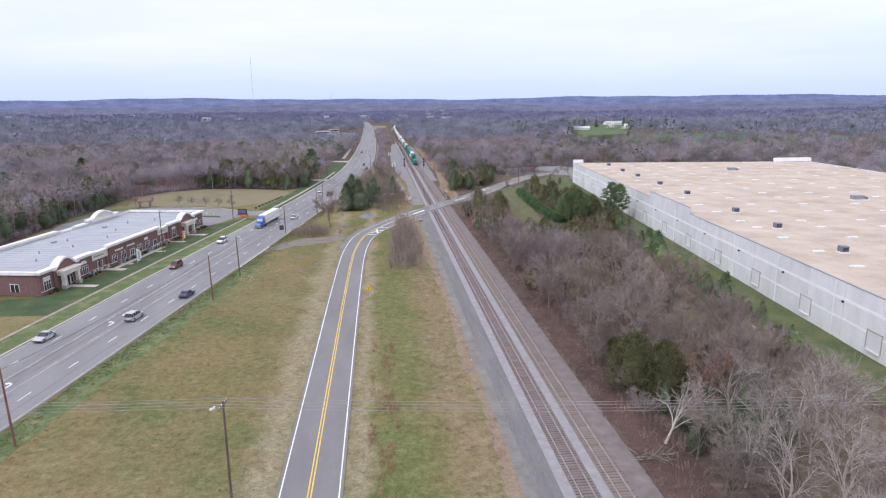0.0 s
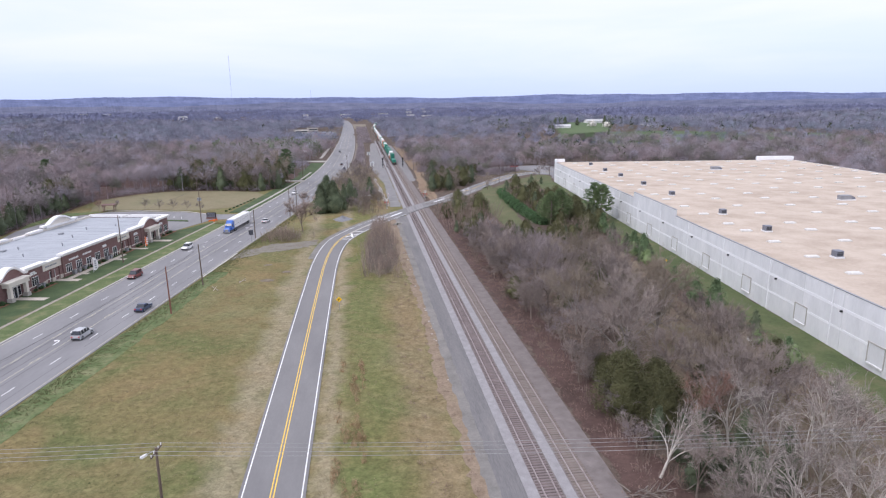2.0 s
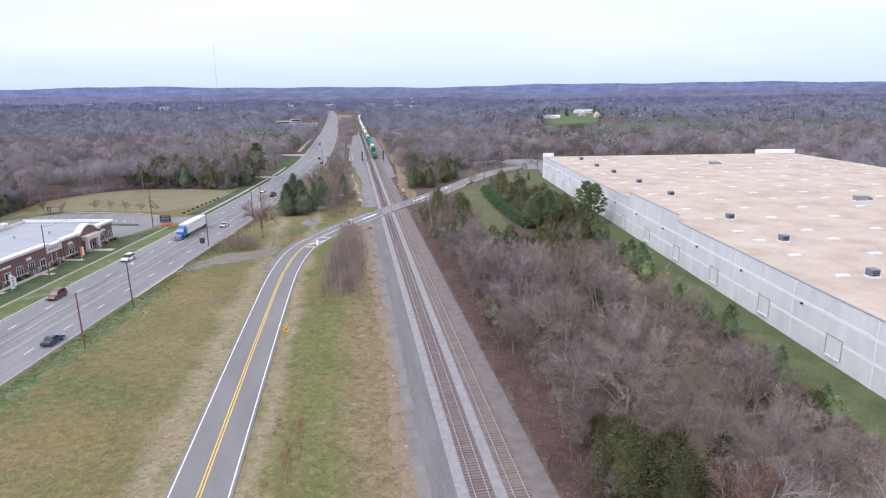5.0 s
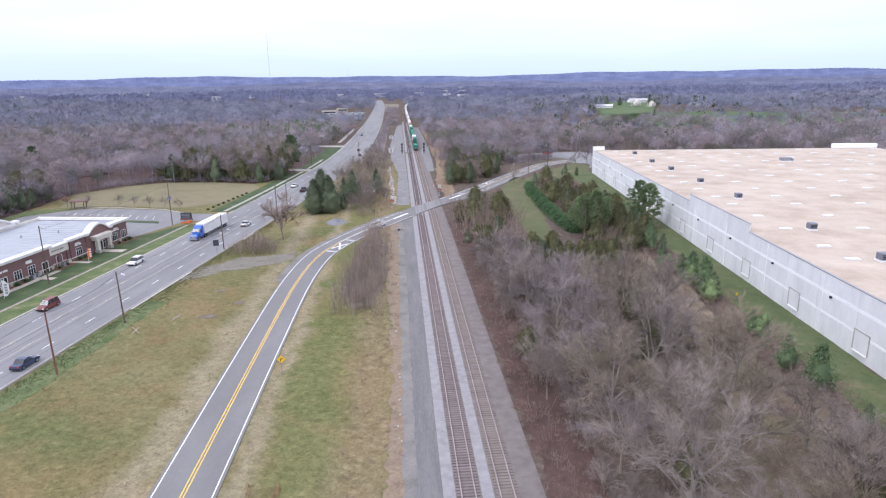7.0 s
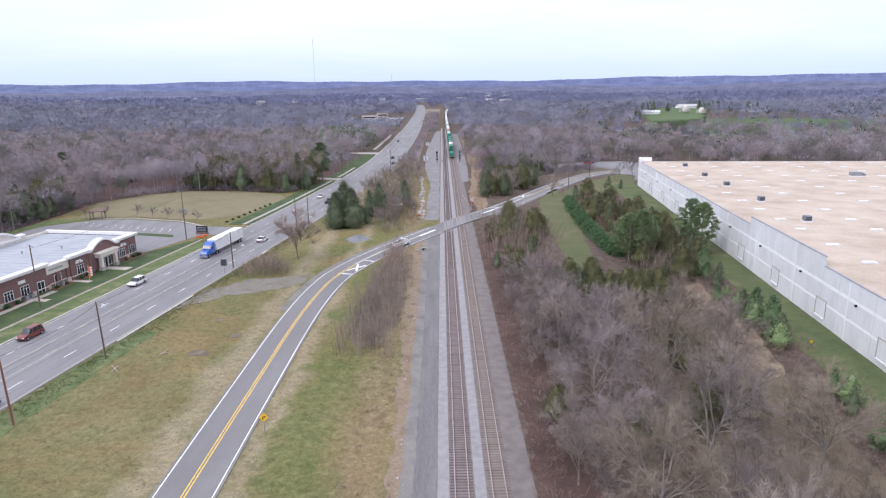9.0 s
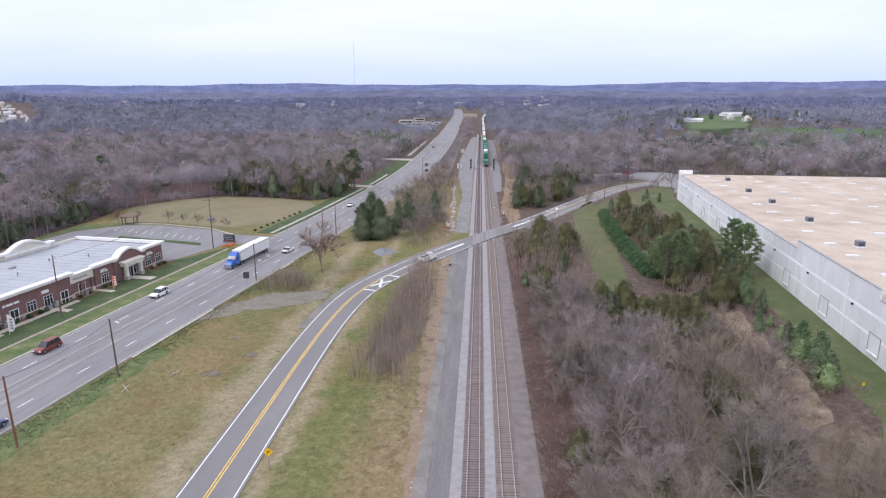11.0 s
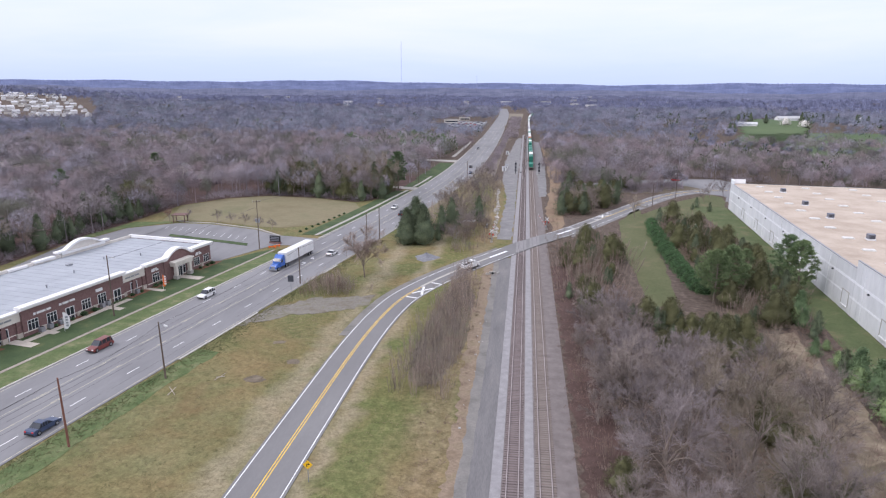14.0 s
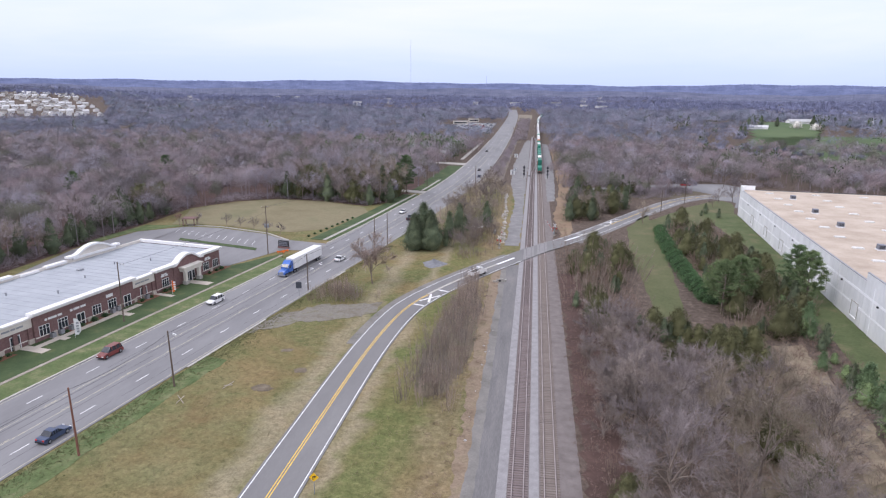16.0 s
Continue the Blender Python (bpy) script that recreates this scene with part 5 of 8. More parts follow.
def whip_clump(seed, h, r, n):
    """A clump of thin straight saplings that rise close together, with short upright twigs."""
    rng = np.random.default_rng(seed)
    stems, c, d, L = [], [], [], []
    for k in range(n):
        p0 = np.array([rng.normal() * r * 0.5, rng.normal() * r * 0.5, 0.0])
        lean = np.array([p0[0] * 0.12 + rng.normal() * 0.07, p0[1] * 0.12 + rng.normal() * 0.07, 1.0])
        top = p0 + lean * h * rng.uniform(0.5, 1.0)
        if k == 0:
            stems.append(limb(p0, top, 0.05, 0.012, 5))
        else:
            c.append((p0 + top) / 2)
            d.append((top - p0) / np.linalg.norm(top - p0))
            L.append(float(np.linalg.norm(top - p0)))
        for j in range(26):
            f = rng.uniform(0.3, 1.0)
            q = lean + rng.normal(size=3) * np.array([0.45, 0.45, 0.2])
            q /= np.linalg.norm(q)
            l_ = rng.uniform(0.4, 1.0) * (1.25 - 0.7 * f)
            c.append(p0 + (top - p0) * f + q * l_ / 2)
            d.append(q)
            L.append(l_)
    return fast_mesh("trunk", *join(stems)), fast_mesh("crown", *slivers(np.array(c), np.array(d), np.array(L), 0.04, rng))


def pine_tree(seed, h, r, n):
    """A loblolly pine: bare lower trunk, tiers of limbs with soft rounded needle clumps."""
    rng = np.random.default_rng(seed)
    wood = [limb(np.zeros(3), np.array([0.2, 0.1, h * 0.55]), 0.2, 0.14, 6), limb(np.array([0.2, 0.1, h * 0.55]), np.array([0.1, 0.2, h * 0.97]), 0.14, 0.04, 5)]
    cs, ds = [], []
    m = n // 150
    for k in range(50):
        z = 0.2 + 0.77 * (k + rng.uniform()) / 50
        a = k * 2.4 + rng.uniform(-0.4, 0.4)
        L = r * min(1.0, (1.03 - z) * 1.5 + 0.1, 0.45 + (z - 0.18) * 3.2) * rng.uniform(0.7, 1.08)
        p0 = np.array([0.15, 0.15, z * h])
        p1 = p0 + np.array([math.cos(a) * L, math.sin(a) * L, L * 0.3])
        wood.append(limb(p0, p1, 0.06, 0.02, 3))
        for f in (0.55, 0.8, 1.0):
            c0 = p0 + (p1 - p0) * f + rng.normal(size=3) * np.array([0.35, 0.35, 0.15])
            u = rng.normal(size=(m, 3))
            u /= np.linalg.norm(u, axis=1)[:, None]
            cs.append(c0 + u * np.array([0.85, 0.85, 0.5]) * rng.uniform(0.2, 1.0, (m, 1)))
            ds.append(u + np.array([math.cos(a) * 0.4, math.sin(a) * 0.4, 0.5]) + rng.normal(size=(m, 3)) * 0.3)
    c, d = np.concatenate(cs), np.concatenate(ds)
    return fast_mesh("trunk", *join(wood)), fast_mesh("crown", *slivers(c, d, rng.uniform(0.35, 0.75, len(c)), 0.13, rng))


def plant(kind, meshes, x, y, s, rot, mats, label, category, group="", z=GZ):
    t = thing(kind, Matrix.LocRotScale((x, y, z), Euler((0, 0, rot)), (s, s, s)), label, category, group)
    for me, mat in zip(meshes, mats):
        if not me.materials:
            me.materials.append(M[mat])
        part(me.name.split(".")[0], me, mat, t)
    return t


def meshes_for(make, variants, mats):
    out_ = []
    for k, args in enumerate(variants):
        a, b = make(*args)
        a.materials.append(M[mats[0]])
        b.materials.append(M[mats[1] if isinstance(mats[1], str) else mats[1][k % len(mats[1])]])
        out_.append((a, b))
    return out_


inside = lambda x, y, poly: _inside(np.asarray(x, float), np.asarray(y, float), poly)


def _inside(x, y, poly):
    r = np.zeros(x.shape, bool)
    for (x0, y0), (x1, y1) in zip(poly, poly[1:] + poly[:1]):
        cut = (y0 > y) != (y1 > y)
        with np.errstate(divide="ignore", invalid="ignore"):
            r ^= cut & (x < (x1 - x0) * (y - y0) / (y1 - y0 + 1e-12) + x0)
    return r


def spread_points(rng, x0, x1, y0, y1, gap, tries=1.0):
    """Jittered grid of plan points."""
    gx, gy = np.meshgrid(np.arange(x0, x1, gap), np.arange(y0, y1, gap))
    p = np.stack([gx.ravel(), gy.ravel()], 1) + rng.uniform(-0.48, 0.48, (gx.size, 2)) * gap
    return p[rng.permutation(len(p))]


GLADE = [(30.0, 132), (37, 138), (46, 225), (48, 262), (36, 232), (31, 180)]
LAWN_E = [(36, 228), (62, 268), (84, 283), (92, 279), (86, 262), (58, 232), (46, 222)]
FIELD_W = [(-132, 196), (-142, 238), (-131, 257), (-116, 267), (-92, 265), (-72, 257), (-62, 266), (-52, 300), (-46, 200), (-82, 196), (-112, 205)]
PLOT_W = [(-142, 60), (-142, 212), (-84, 212), (-66, 190), (-60, 100), (-84, -60), (-300, -260), (-300, -60)]
WHEAT_A = [(190, 420), (420, 385), (600, 600), (560, 740), (230, 700)]
WHEAT_B = [(178, 585), (238, 598), (278, 672), (325, 790), (350, 880), (305, 895), (252, 800), (230, 712)]
WH_PLAN = [tuple((WM @ Vector(q))[:2]) for q in ((-6.5, -90, 0), (-6.5, 283, 0), (140, 283, 0), (140, -90, 0))]
STRIP = [(-60, 150), (-12, 150), (-12, 1000), (-30, 1000), (-26, 640), (-27, 430), (-32, 320)]


def open_ground(x, y):
    """Where no wood stands."""
    o = HIGHWAY.distance(x, y) < np.where(y > 480, 14.5, 19.0)
    o |= (TRACK.distance(x - 2, y) < np.where(y > 700, 10, 15)) & (y > -200)
    o |= (ROAD.distance(x, y) < 9) | (SIDE_ROAD.distance(x, y) < 10)
    o |= (x > HIGHWAY_X(y)) & (x < 3)
    o |= inside(x, y, WHEAT_A) & ((x * 0.129 + y * 0.373) % 1.0 < 0.7)
    for poly in (GLADE, LAWN_E, FIELD_W, PLOT_W, WHEAT_B, WH_PLAN, [(-118, 740), (-50, 740), (-50, 1000), (-122, 1000)], [(84, 300), (84, 350), (135, 350), (135, 290), (110, 285)]):
        o |= inside(x, y, poly)
    d, b = np.hypot(x, y + 9), np.degrees(np.arctan2(x, y + 9))
    for hx, hy in ((-165, 300), (-188, 322), (-189, 402), (-179, 470), (-213, 495), (-262, 464), (-288, 314), (-425, 460)):
        o |= np.hypot(x - hx * 0.975, y - hy * 0.965) < 10
    o |= (d > 1000) & (d < 1790) & (b > -48) & (b < -35.4)
    return o


HIGHWAY_X = lambda y: np.interp(y, HIGHWAY.p[:, 1], HIGHWAY.p[:, 0])

# trackside wood, tree by tree
BARE = meshes_for(bare_tree, [(1, 12.0, 0.42, 1500, 1.1, 0.045), (2, 13.0, 0.44, 1500, 1.1, 0.045), (3, 12.0, 0.46, 1500, 1.1, 0.045), (4, 12.5, 0.44, 1500, 1.1, 0.045), (5, 11.5, 0.48, 1500, 1.1, 0.045), (6, 12.5, 0.44, 1500, 1.1, 0.045)], ("bark", ["twig", "twig", "twig_mauve", "twig_mauve", "twig_tan", "twig_tan"]))
NEAR = meshes_for(bare_tree, [(1, 12.0, 0.44, 4300, 1.05, 0.03), (2, 13.0, 0.46, 4600, 1.05, 0.03), (3, 12.0, 0.48, 4400, 1.05, 0.03), (4, 12.5, 0.46, 4400, 1.05, 0.03), (5, 11.5, 0.5, 4300, 1.05, 0.03), (6, 12.5, 0.46, 4400, 1.05, 0.03)], ("bark", ["twig", "twig", "twig_mauve", "twig_mauve", "twig_tan", "twig_tan"]))
PALE = meshes_for(bare_tree, [(11, 11.0, 0.42, 1000, 0.9, 0.04), (12, 10.0, 0.44, 900, 0.9, 0.04)], ("bark_white", ["twig_pale"]))
GIANT = meshes_for(bare_tree, [(15, 14.5, 0.6, 11000, 1.1, 0.03, 0.14), (16, 13.5, 0.58, 10500, 1.1, 0.03, 0.16)], ("bark_pale", ["twig", "twig_tan"]))
RUST = meshes_for(bare_tree, [(21, 8.0, 0.42, 1500)], ("bark", ["twig_red"]))
BRUSH = meshes_for(whip_clump, [(25, 3.6, 2.2, 18), (26, 2.8, 2.6, 18), (27, 4.4, 2.2, 18)], ("bark", ["brush", "twig_warm", "twig_tan"]))
THICKET = meshes_for(bare_tree, [(28, 6.5, 0.56, 1500, 0.8, 0.036, 0.05), (29, 5.8, 0.6, 1400, 0.8, 0.036, 0.05)], ("bark", ["twig_mauve", "twig"]))
CEDAR = meshes_for(conifer, [(31, 13.5, 5.0, 8000, 0.34, 0.78, 0.86), (32, 9.0, 2.9, 1300, 0.34, 0.72, 0.72), (33, 6.0, 1.9, 1100, 0.28, 0.85, 0.6)], ("bark_dark", ["cedar"]))
OLIVE = meshes_for(conifer, [(41, 8.5, 3.8, 2600, 0.32, 0.55, 0.74), (42, 5.0, 2.2, 1200, 0.28, 0.5, 0.72)], ("bark_dark", ["olive"]))
OLIVE_BIG = meshes_for(conifer, [(43, 8.5, 3.9, 7500, 0.27, 0.55, 0.62)], ("bark_dark", ["olive"]))
PINE = meshes_for(pine_tree, [(51, 14.0, 4.8, 11000), (52, 9.0, 3.6, 6500)], ("bark", ["pine_bright", "pine_bright"]))
PINE_DARK = meshes_for(pine_tree, [(53, 14.0, 4.2, 9000)], ("bark", ["pine"]))
YOUNG = meshes_for(conifer, [(61, 3.6, 1.3, 1300, 0.22, 0.8, 0.7), (62, 2.6, 1.2, 1000, 0.2, 0.7, 0.7)], ("bark_dark", ["pine", "pine_bright"]))
BLOOM = meshes_for(conifer, [(111, 9.0, 6.0, 1100, 0.7, 0.35)], ("bark", ["blossom"]))
TINT = ("grey-brown", "grey-brown", "mauve-grey", "mauve-grey", "tan-twigged", "tan-twigged")


def bare(i, x_, y_, sc, where="in the trackside wood"):
    near = x_ > 13 and y_ < 130
    plant("tree", (NEAR if near else BARE)[i % 6], x_, y_, sc, i * 1.7 + x_, ("bark", "twig"), "bare " + TINT[i % 6] + " winter tree " + where, "tree", "trees of the trackside wood")


def cedar(i, k, x_, y_, sc, where="among bare trees"):
    plant("cedar", CEDAR[k], x_, y_, sc, i * 1.3, ("bark_dark", "cedar"), "dark green cedar " + where, "evergreen tree", "cedars by the railway")


def olive(i, x_, y_, sc):
    plant("evergreen", OLIVE[i % 2], x_, y_, sc, i * 1.3, ("bark_dark", "olive"), "olive-green evergreen among bare brush", "evergreen tree", "cedars by the railway")


def shrub(i, x_, y_, sc):
    plant("brush_shrub", BRUSH[i % 3], x_, y_, sc, i * 2.1, ("bark", "brush"), "leafless brown shrub on the bank", "shrub", "shrubs of the railway bank")


def thicket(i, x_, y_, sc):
    plant("thicket_tree", THICKET[i % 2], x_, y_, sc, i * 1.9, ("bark", "twig_mauve"), "low dense blue-grey bare thicket tree", "tree", "trees of the trackside wood")


rng = np.random.default_rng(5)
wall_x = lambda y_: 59.2 + y_ * 0.1
# the broad old trees, pale-limbed, round an open tan floor
TALL = [(21.0, 20.0, 0, 1.12), (31.0, 27.5, 1, 1.0), (19.5, 37.0, 1, 0.98), (28.0, 48.0, 0, 1.02), (40.5, 47.0, 1, 0.9), (41.0, 31.0, 0, 0.62)]
for x_, y_, k, sc in TALL:
    plant("tree", GIANT[k], x_, y_, sc, x_, ("bark_pale", "twig"), "broad bare grey tree with pale spreading limbs", "tree", "trees of the trackside wood")
SPOT = [(19.5, 61.0, 2, 1.1), (22.5, 69.0, 3, 1.0), (17.5, 75.0, 2, 0.9), (31.5, 70.0, 4, 1.12), (37.5, 83.0, 5, 1.05), (29.0, 80.0, 4, 0.9), (24.0, 84.0, 3, 0.9), (35.5, 61.5, 0, 0.85), (41.5, 72.0, 1, 0.7), (18.0, 50.0, 2, 0.9), (43.0, 58.0, 4, 0.75), (17.5, 28.5, 3, 0.8), (25.5, 33.0, 2, 0.85), (24.5, 11.0, 0, 0.85), (33.0, 14.0, 4, 0.8), (38.0, 12.0, 5, 0.65), (34.5, 55.0, 3, 0.85), (33.0, 40.5, 4, 0.5), (16.5, 66.0, 3, 0.75), (25.0, 58.0, 1, 0.9)]
for x_, y_, k, sc in SPOT:
    bare(k, x_, y_, sc)
taken = np.array([(q[0], q[1], 6.5 if q in TALL else 4.6) for q in TALL + SPOT])
count = 0
for i, (x_, y_) in enumerate(spread_points(rng, 14.6, 60, -36, 92, 5.0)):
    lim = wall_x(y_) - (19 if y_ < 62 else 23)
    if x_ > lim or np.any(np.hypot(taken[:, 0] - x_, taken[:, 1] - y_) < taken[:, 2]) or math.hypot(x_ - 36, y_ - 36) < 5.5 or count > 170 or (x_ < 24 and -14 < y_ < 12):
        continue
    count += 1
    r = rng.uniform()
    if y_ < -2 and x_ > 17:
        plant("tree", PALE[i % 2], x_, y_, rng.uniform(0.75, 1.05), i, ("bark_white", "twig_pale"), "bare pale grey winter tree in the trackside wood", "tree", "trees of the trackside wood")
    elif r < 0.12:
        olive(i, x_, y_, rng.uniform(0.55, 0.85))
    elif r < 0.3:
        thicket(i, x_, y_, rng.uniform(0.7, 1.05))
    elif r < 0.36:
        plant("tree", RUST[0], x_, y_, rng.uniform(0.7, 1.0), i, ("bark", "twig_red"), "bare tree with reddish twigs", "tree", "trees of the trackside wood")
    else:
        bare(i if y_ > 55 else i % 2, x_, y_, rng.uniform(0.62, 0.95) * (0.8 if x_ < 17 else 1.0))
for i in range(24):
    thicket(i, rng.uniform(13.4, 16.2), -4 + i * 4.0 + rng.uniform(-1.2, 1.2), rng.uniform(0.45, 0.75))
# blue-grey thicket before the clearing, olive evergreens on its far edge
for i, (x_, y_) in enumerate(spread_points(rng, 14.2, 46, 86, 128, 4.3)):
    if x_ > 45 - max(0, y_ - 110) * 0.55 or (y_ > 118 and x_ > 24):
        continue
    r = rng.uniform()
    if x_ > 24 and y_ > 104 and r < 0.55:
        olive(i, x_, y_, rng.uniform(0.5, 0.85)) if r < 0.36 else cedar(i, 2, x_, y_, rng.uniform(0.6, 0.95))
    elif x_ < 33 or r < 0.5:
        thicket(i, x_, y_, rng.uniform(0.8, 1.15))
    else:
        shrub(i, x_, y_, rng.uniform(0.8, 1.3))
for i, (x_, y_, sc) in enumerate(((26.4, 120.4, 0.8), (31.2, 119.7, 0.85), (36.8, 111, 0.8), (40.5, 114, 0.7), (45.6, 118.4, 0.55), (41.3, 20, 0.75), (45, 15.5, 0.7), (24.5, 26, 0.6), (28.5, 8, 0.7))):
    olive(i * 2, x_, y_, sc)
for i in range(64):
    shrub(i, rng.uniform(10.2, 15.2), -34 + i * 2.5 + rng.uniform(-1, 1), rng.uniform(0.3, 0.62))
for i in range(26):
    y_ = 66 + i * 2.6 + rng.uniform(-1, 1)
    shrub(i, wall_x(y_) - rng.uniform(13, 21), y_, rng.uniform(0.35, 0.7))
for i in range(22):
    x_, y_ = 23.5 + i * 1.05 + rng.uniform(-0.5, 0.5), 121.5 - max(0, i - 6) * 0.55 + rng.uniform(-4.5, 2.5)
    olive(i, x_, y_, rng.uniform(0.45, 0.75)) if i % 3 else cedar(i, 2, x_, y_, rng.uniform(0.6, 0.95))
for i, (x_, y_, sc) in enumerate(((34.2, 61.5, 0.85), (37.4, 67.5, 0.72), (38.5, 59.5, 0.6), (31.5, 57.5, 0.6))):
    plant("evergreen", OLIVE_BIG[0], x_, y_, sc, i * 1.3, ("bark_dark", "olive"), "dense dark olive evergreen among bare trees", "evergreen tree", "cedars by the railway")
# white-blossomed shrub at the wood's edge
plant("blossom_shrub", BLOOM[0], 46.0, 25.5, 0.27, 2.0, ("bark", "blossom"), "small white-blossomed shrub at the wood's edge", "shrub")
# young evergreens in an uneven row between the wood and the mown strip
for i, (y_, d, sc) in enumerate(((6, 11, 1.3), (16.8, 11.6, 1.6), (20, 10.6, 1.1), (27, 12.5, 1.2), (32, 10, 1.7), (34.5, 11.5, 1.4), (46, 11.4, 1.9), (48.5, 10.5, 1.3), (53, 12.6, 1.5), (55, 10.6, 1.0), (61, 12.2, 1.6), (64, 11, 1.8), (66.5, 12, 1.2), (84, 12.6, 1.8), (86.5, 11, 1.9), (88.5, 12.6, 1.5), (91, 11.2, 2.0), (94, 13, 1.8), (96.5, 12, 1.9), (99, 13.4, 2.1), (101.5, 10.4, 1.6), (104, 12.6, 1.3), (108, 15.4, 1.1), (112, 12, 0.9), (118, 12.4, 1.5), (120.5, 11, 1.9), (124, 12.6, 1.2), (127, 13.6, 1.4), (131, 11.4, 1.7), (135, 13.8, 1.5), (139, 11.6, 1.3), (143, 14, 1.5))):
    k = (i * 7) % 5
    if k in (0, 3):
        cedar(i, 2, wall_x(y_) - d, y_, sc * 0.48, "at the wood's edge by the warehouse")
    else:
        plant("young_pine", YOUNG[i % 2], wall_x(y_) - d, y_, sc, i * 1.1, ("bark_dark", "pine"), "small bushy green pine at the edge of the grass" if i % 2 == 0 else "small light-green pine at the edge of the grass", "shrub", "young pines along the warehouse")
# a dense olive-green evergreen, dark cedars and a leaning pale tree by the wires
for i, (x_, y_, sc) in enumerate(((15.4, 5.5, 1.12), (18.8, 1.0, 1.0), (20.5, 6.5, 0.9), (17.0, 11.5, 0.8), (16.5, 16.5, 0.55))):
    plant("evergreen", OLIVE_BIG[0], x_, y_, sc, i * 1.3, ("bark_dark", "olive"), "dense dark olive evergreen at the wood's edge", "evergreen tree", "cedars by the railway")
for i, (x_, y_, sc) in enumerate(((17.5, -7.0, 0.7), (16.2, -12.5, 0.55), (19.5, -11, 0.7), (21.5, -16, 0.75), (25.5, -7, 0.7), (18.5, -16.5, 0.6), (23.0, -11.5, 0.72), (25.5, -15, 0.66), (21.0, -5.0, 0.62), (28.5, -11, 0.66), (17.0, -2.0, 0.55))):
    cedar(i, 1, x_, y_, sc, "under the pale trees")
leaning = plant("tree", PALE[0], 13.4, -10.2, 0.95, 0.0, ("bark_white", "twig_pale"), "leaning pale-barked bare tree above the bank", "tree")
leaning.matrix_world = Matrix.LocRotScale((13.4, -10.2, GZ), Euler((radians(-12), radians(34), 0)), (0.95, 0.95, 0.95))
plant("tree", RUST[0], 22.4, -3.5, 1.15, 2.0, ("bark", "twig_red"), "bare tree with a fine tan-red crown", "tree", "trees of the trackside wood")


def brush_pile(x, y):
    """A heap of cut grey boughs on the bank."""
    rng = np.random.default_rng(77)
    t = thing("brush_pile", (x, y, GZ), "heap of cut grey boughs on the bank", "brush pile")
    for k in range(26):
        a = np.array([rng.normal() * 1.1, rng.normal() * 0.8, rng.uniform(0.05, 0.3)])
        d = np.array([rng.normal(), rng.normal(), rng.uniform(0.0, 0.5)])
        part("bough", fast_mesh("bough", *limb(a, a + d / np.linalg.norm(d) * rng.uniform(1.0, 2.4), 0.06, 0.02, 4)), "bark_pale", t)


brush_pile(11.0, -12.8)
# brown shrubs and evergreens on the bank up to the crossing
for i, (x_, y_) in enumerate(spread_points(rng, 11.0, 34, 126, 236, 3.7)):
    if x_ > 12.5 + (y_ - 126) * 0.16 + (8 if y_ < 190 else 3) or x_ < 11.5 + max(0, y_ - 180) * 0.08 or ROAD.distance(np.array([x_]), np.array([y_]))[0] < 12.5:
        continue
    r = rng.uniform()
    if r < 0.2:
        olive(i, x_, y_, rng.uniform(0.7, 1.1) * (1.0 if y_ < 200 else 0.7))
    elif r < 0.32:
        cedar(i, 1 + i % 2, x_, y_, rng.uniform(0.6, 0.85), "on the bank by the railway")
    else:
        shrub(i, x_, y_, rng.uniform(1.0, 1.9) * (1.0 if y_ < 200 else 0.6))
# clearing between the hedge and the warehouse
for i, (x_, y_) in enumerate(spread_points(rng, 44, 68, 124, 236, 3.4)):
    wx = 59.2 + y_ * 0.1
    if x_ < 47 + max(0, (y_ - 200)) * 0.1 or x_ > wx - (10 if y_ < 190 else 12) or (y_ > 215 and x_ > 64):
        continue
    r = rng.uniform()
    if r < 0.2:
        cedar(i, 1 + i % 2, x_, y_, rng.uniform(0.5, 0.85), "in the clearing by the warehouse")
    elif r < 0.4:
        olive(i, x_, y_, rng.uniform(0.7, 1.05))
    else:
        shrub(i, x_, y_, rng.uniform(0.8, 1.5))
# evergreens and bare trees where the railway meets the far side of the road
for i, (x_, y_) in enumerate(spread_points(rng, 14, 46, 243, 330, 5.2)):
    if ROAD.distance(np.array([x_]), np.array([y_]))[0] < 8.5 or x_ < 14 + (y_ - 240) * 0.03:
        continue
    if rng.uniform() < (0.42 if y_ < 285 else 0.15):
        cedar(i, 1, x_, y_, rng.uniform(0.75, 1.15), "on the bank beyond the crossing") if i % 3 else olive(i * 2, x_, y_, rng.uniform(0.9, 1.25))
    elif y_ < 285:
        bare(i, x_, y_, rng.uniform(0.5, 0.8), "beyond the crossing")
# wood edge behind the plaza and behind the tan field
for i in range(44):
    y_ = 62 + i * 3.9 + rng.uniform(-1.5, 1.5)
    x_ = -143.5 - rng.uniform(0, 9)
    if rng.uniform() < 0.6:
        cedar(i, 1, x_, y_, rng.uniform(0.8, 1.35), "at the edge of the woods")
    else:
        bare(i, x_, y_, rng.uniform(0.9, 1.2), "at the edge of the woods")
for i in range(30):
    x_ = -118 + i * 1.9
    y_ = float(np.interp(x_, [-118, -92, -72, -60], [267, 265, 257, 268])) + rng.uniform(3, 9)
    y_ += 3 * math.sin(i * 1.7)
    if rng.uniform() < 0.3:
        cedar(i, 1, x_, y_, rng.uniform(0.7, 1.5), "at the edge of the tan field")
    elif rng.uniform() < 0.5:
        olive(i * 2, x_, y_, rng.uniform(0.7, 1.35))
    else:
        bare(i, x_, y_, rng.uniform(0.7, 1.2), "at the edge of the tan field")

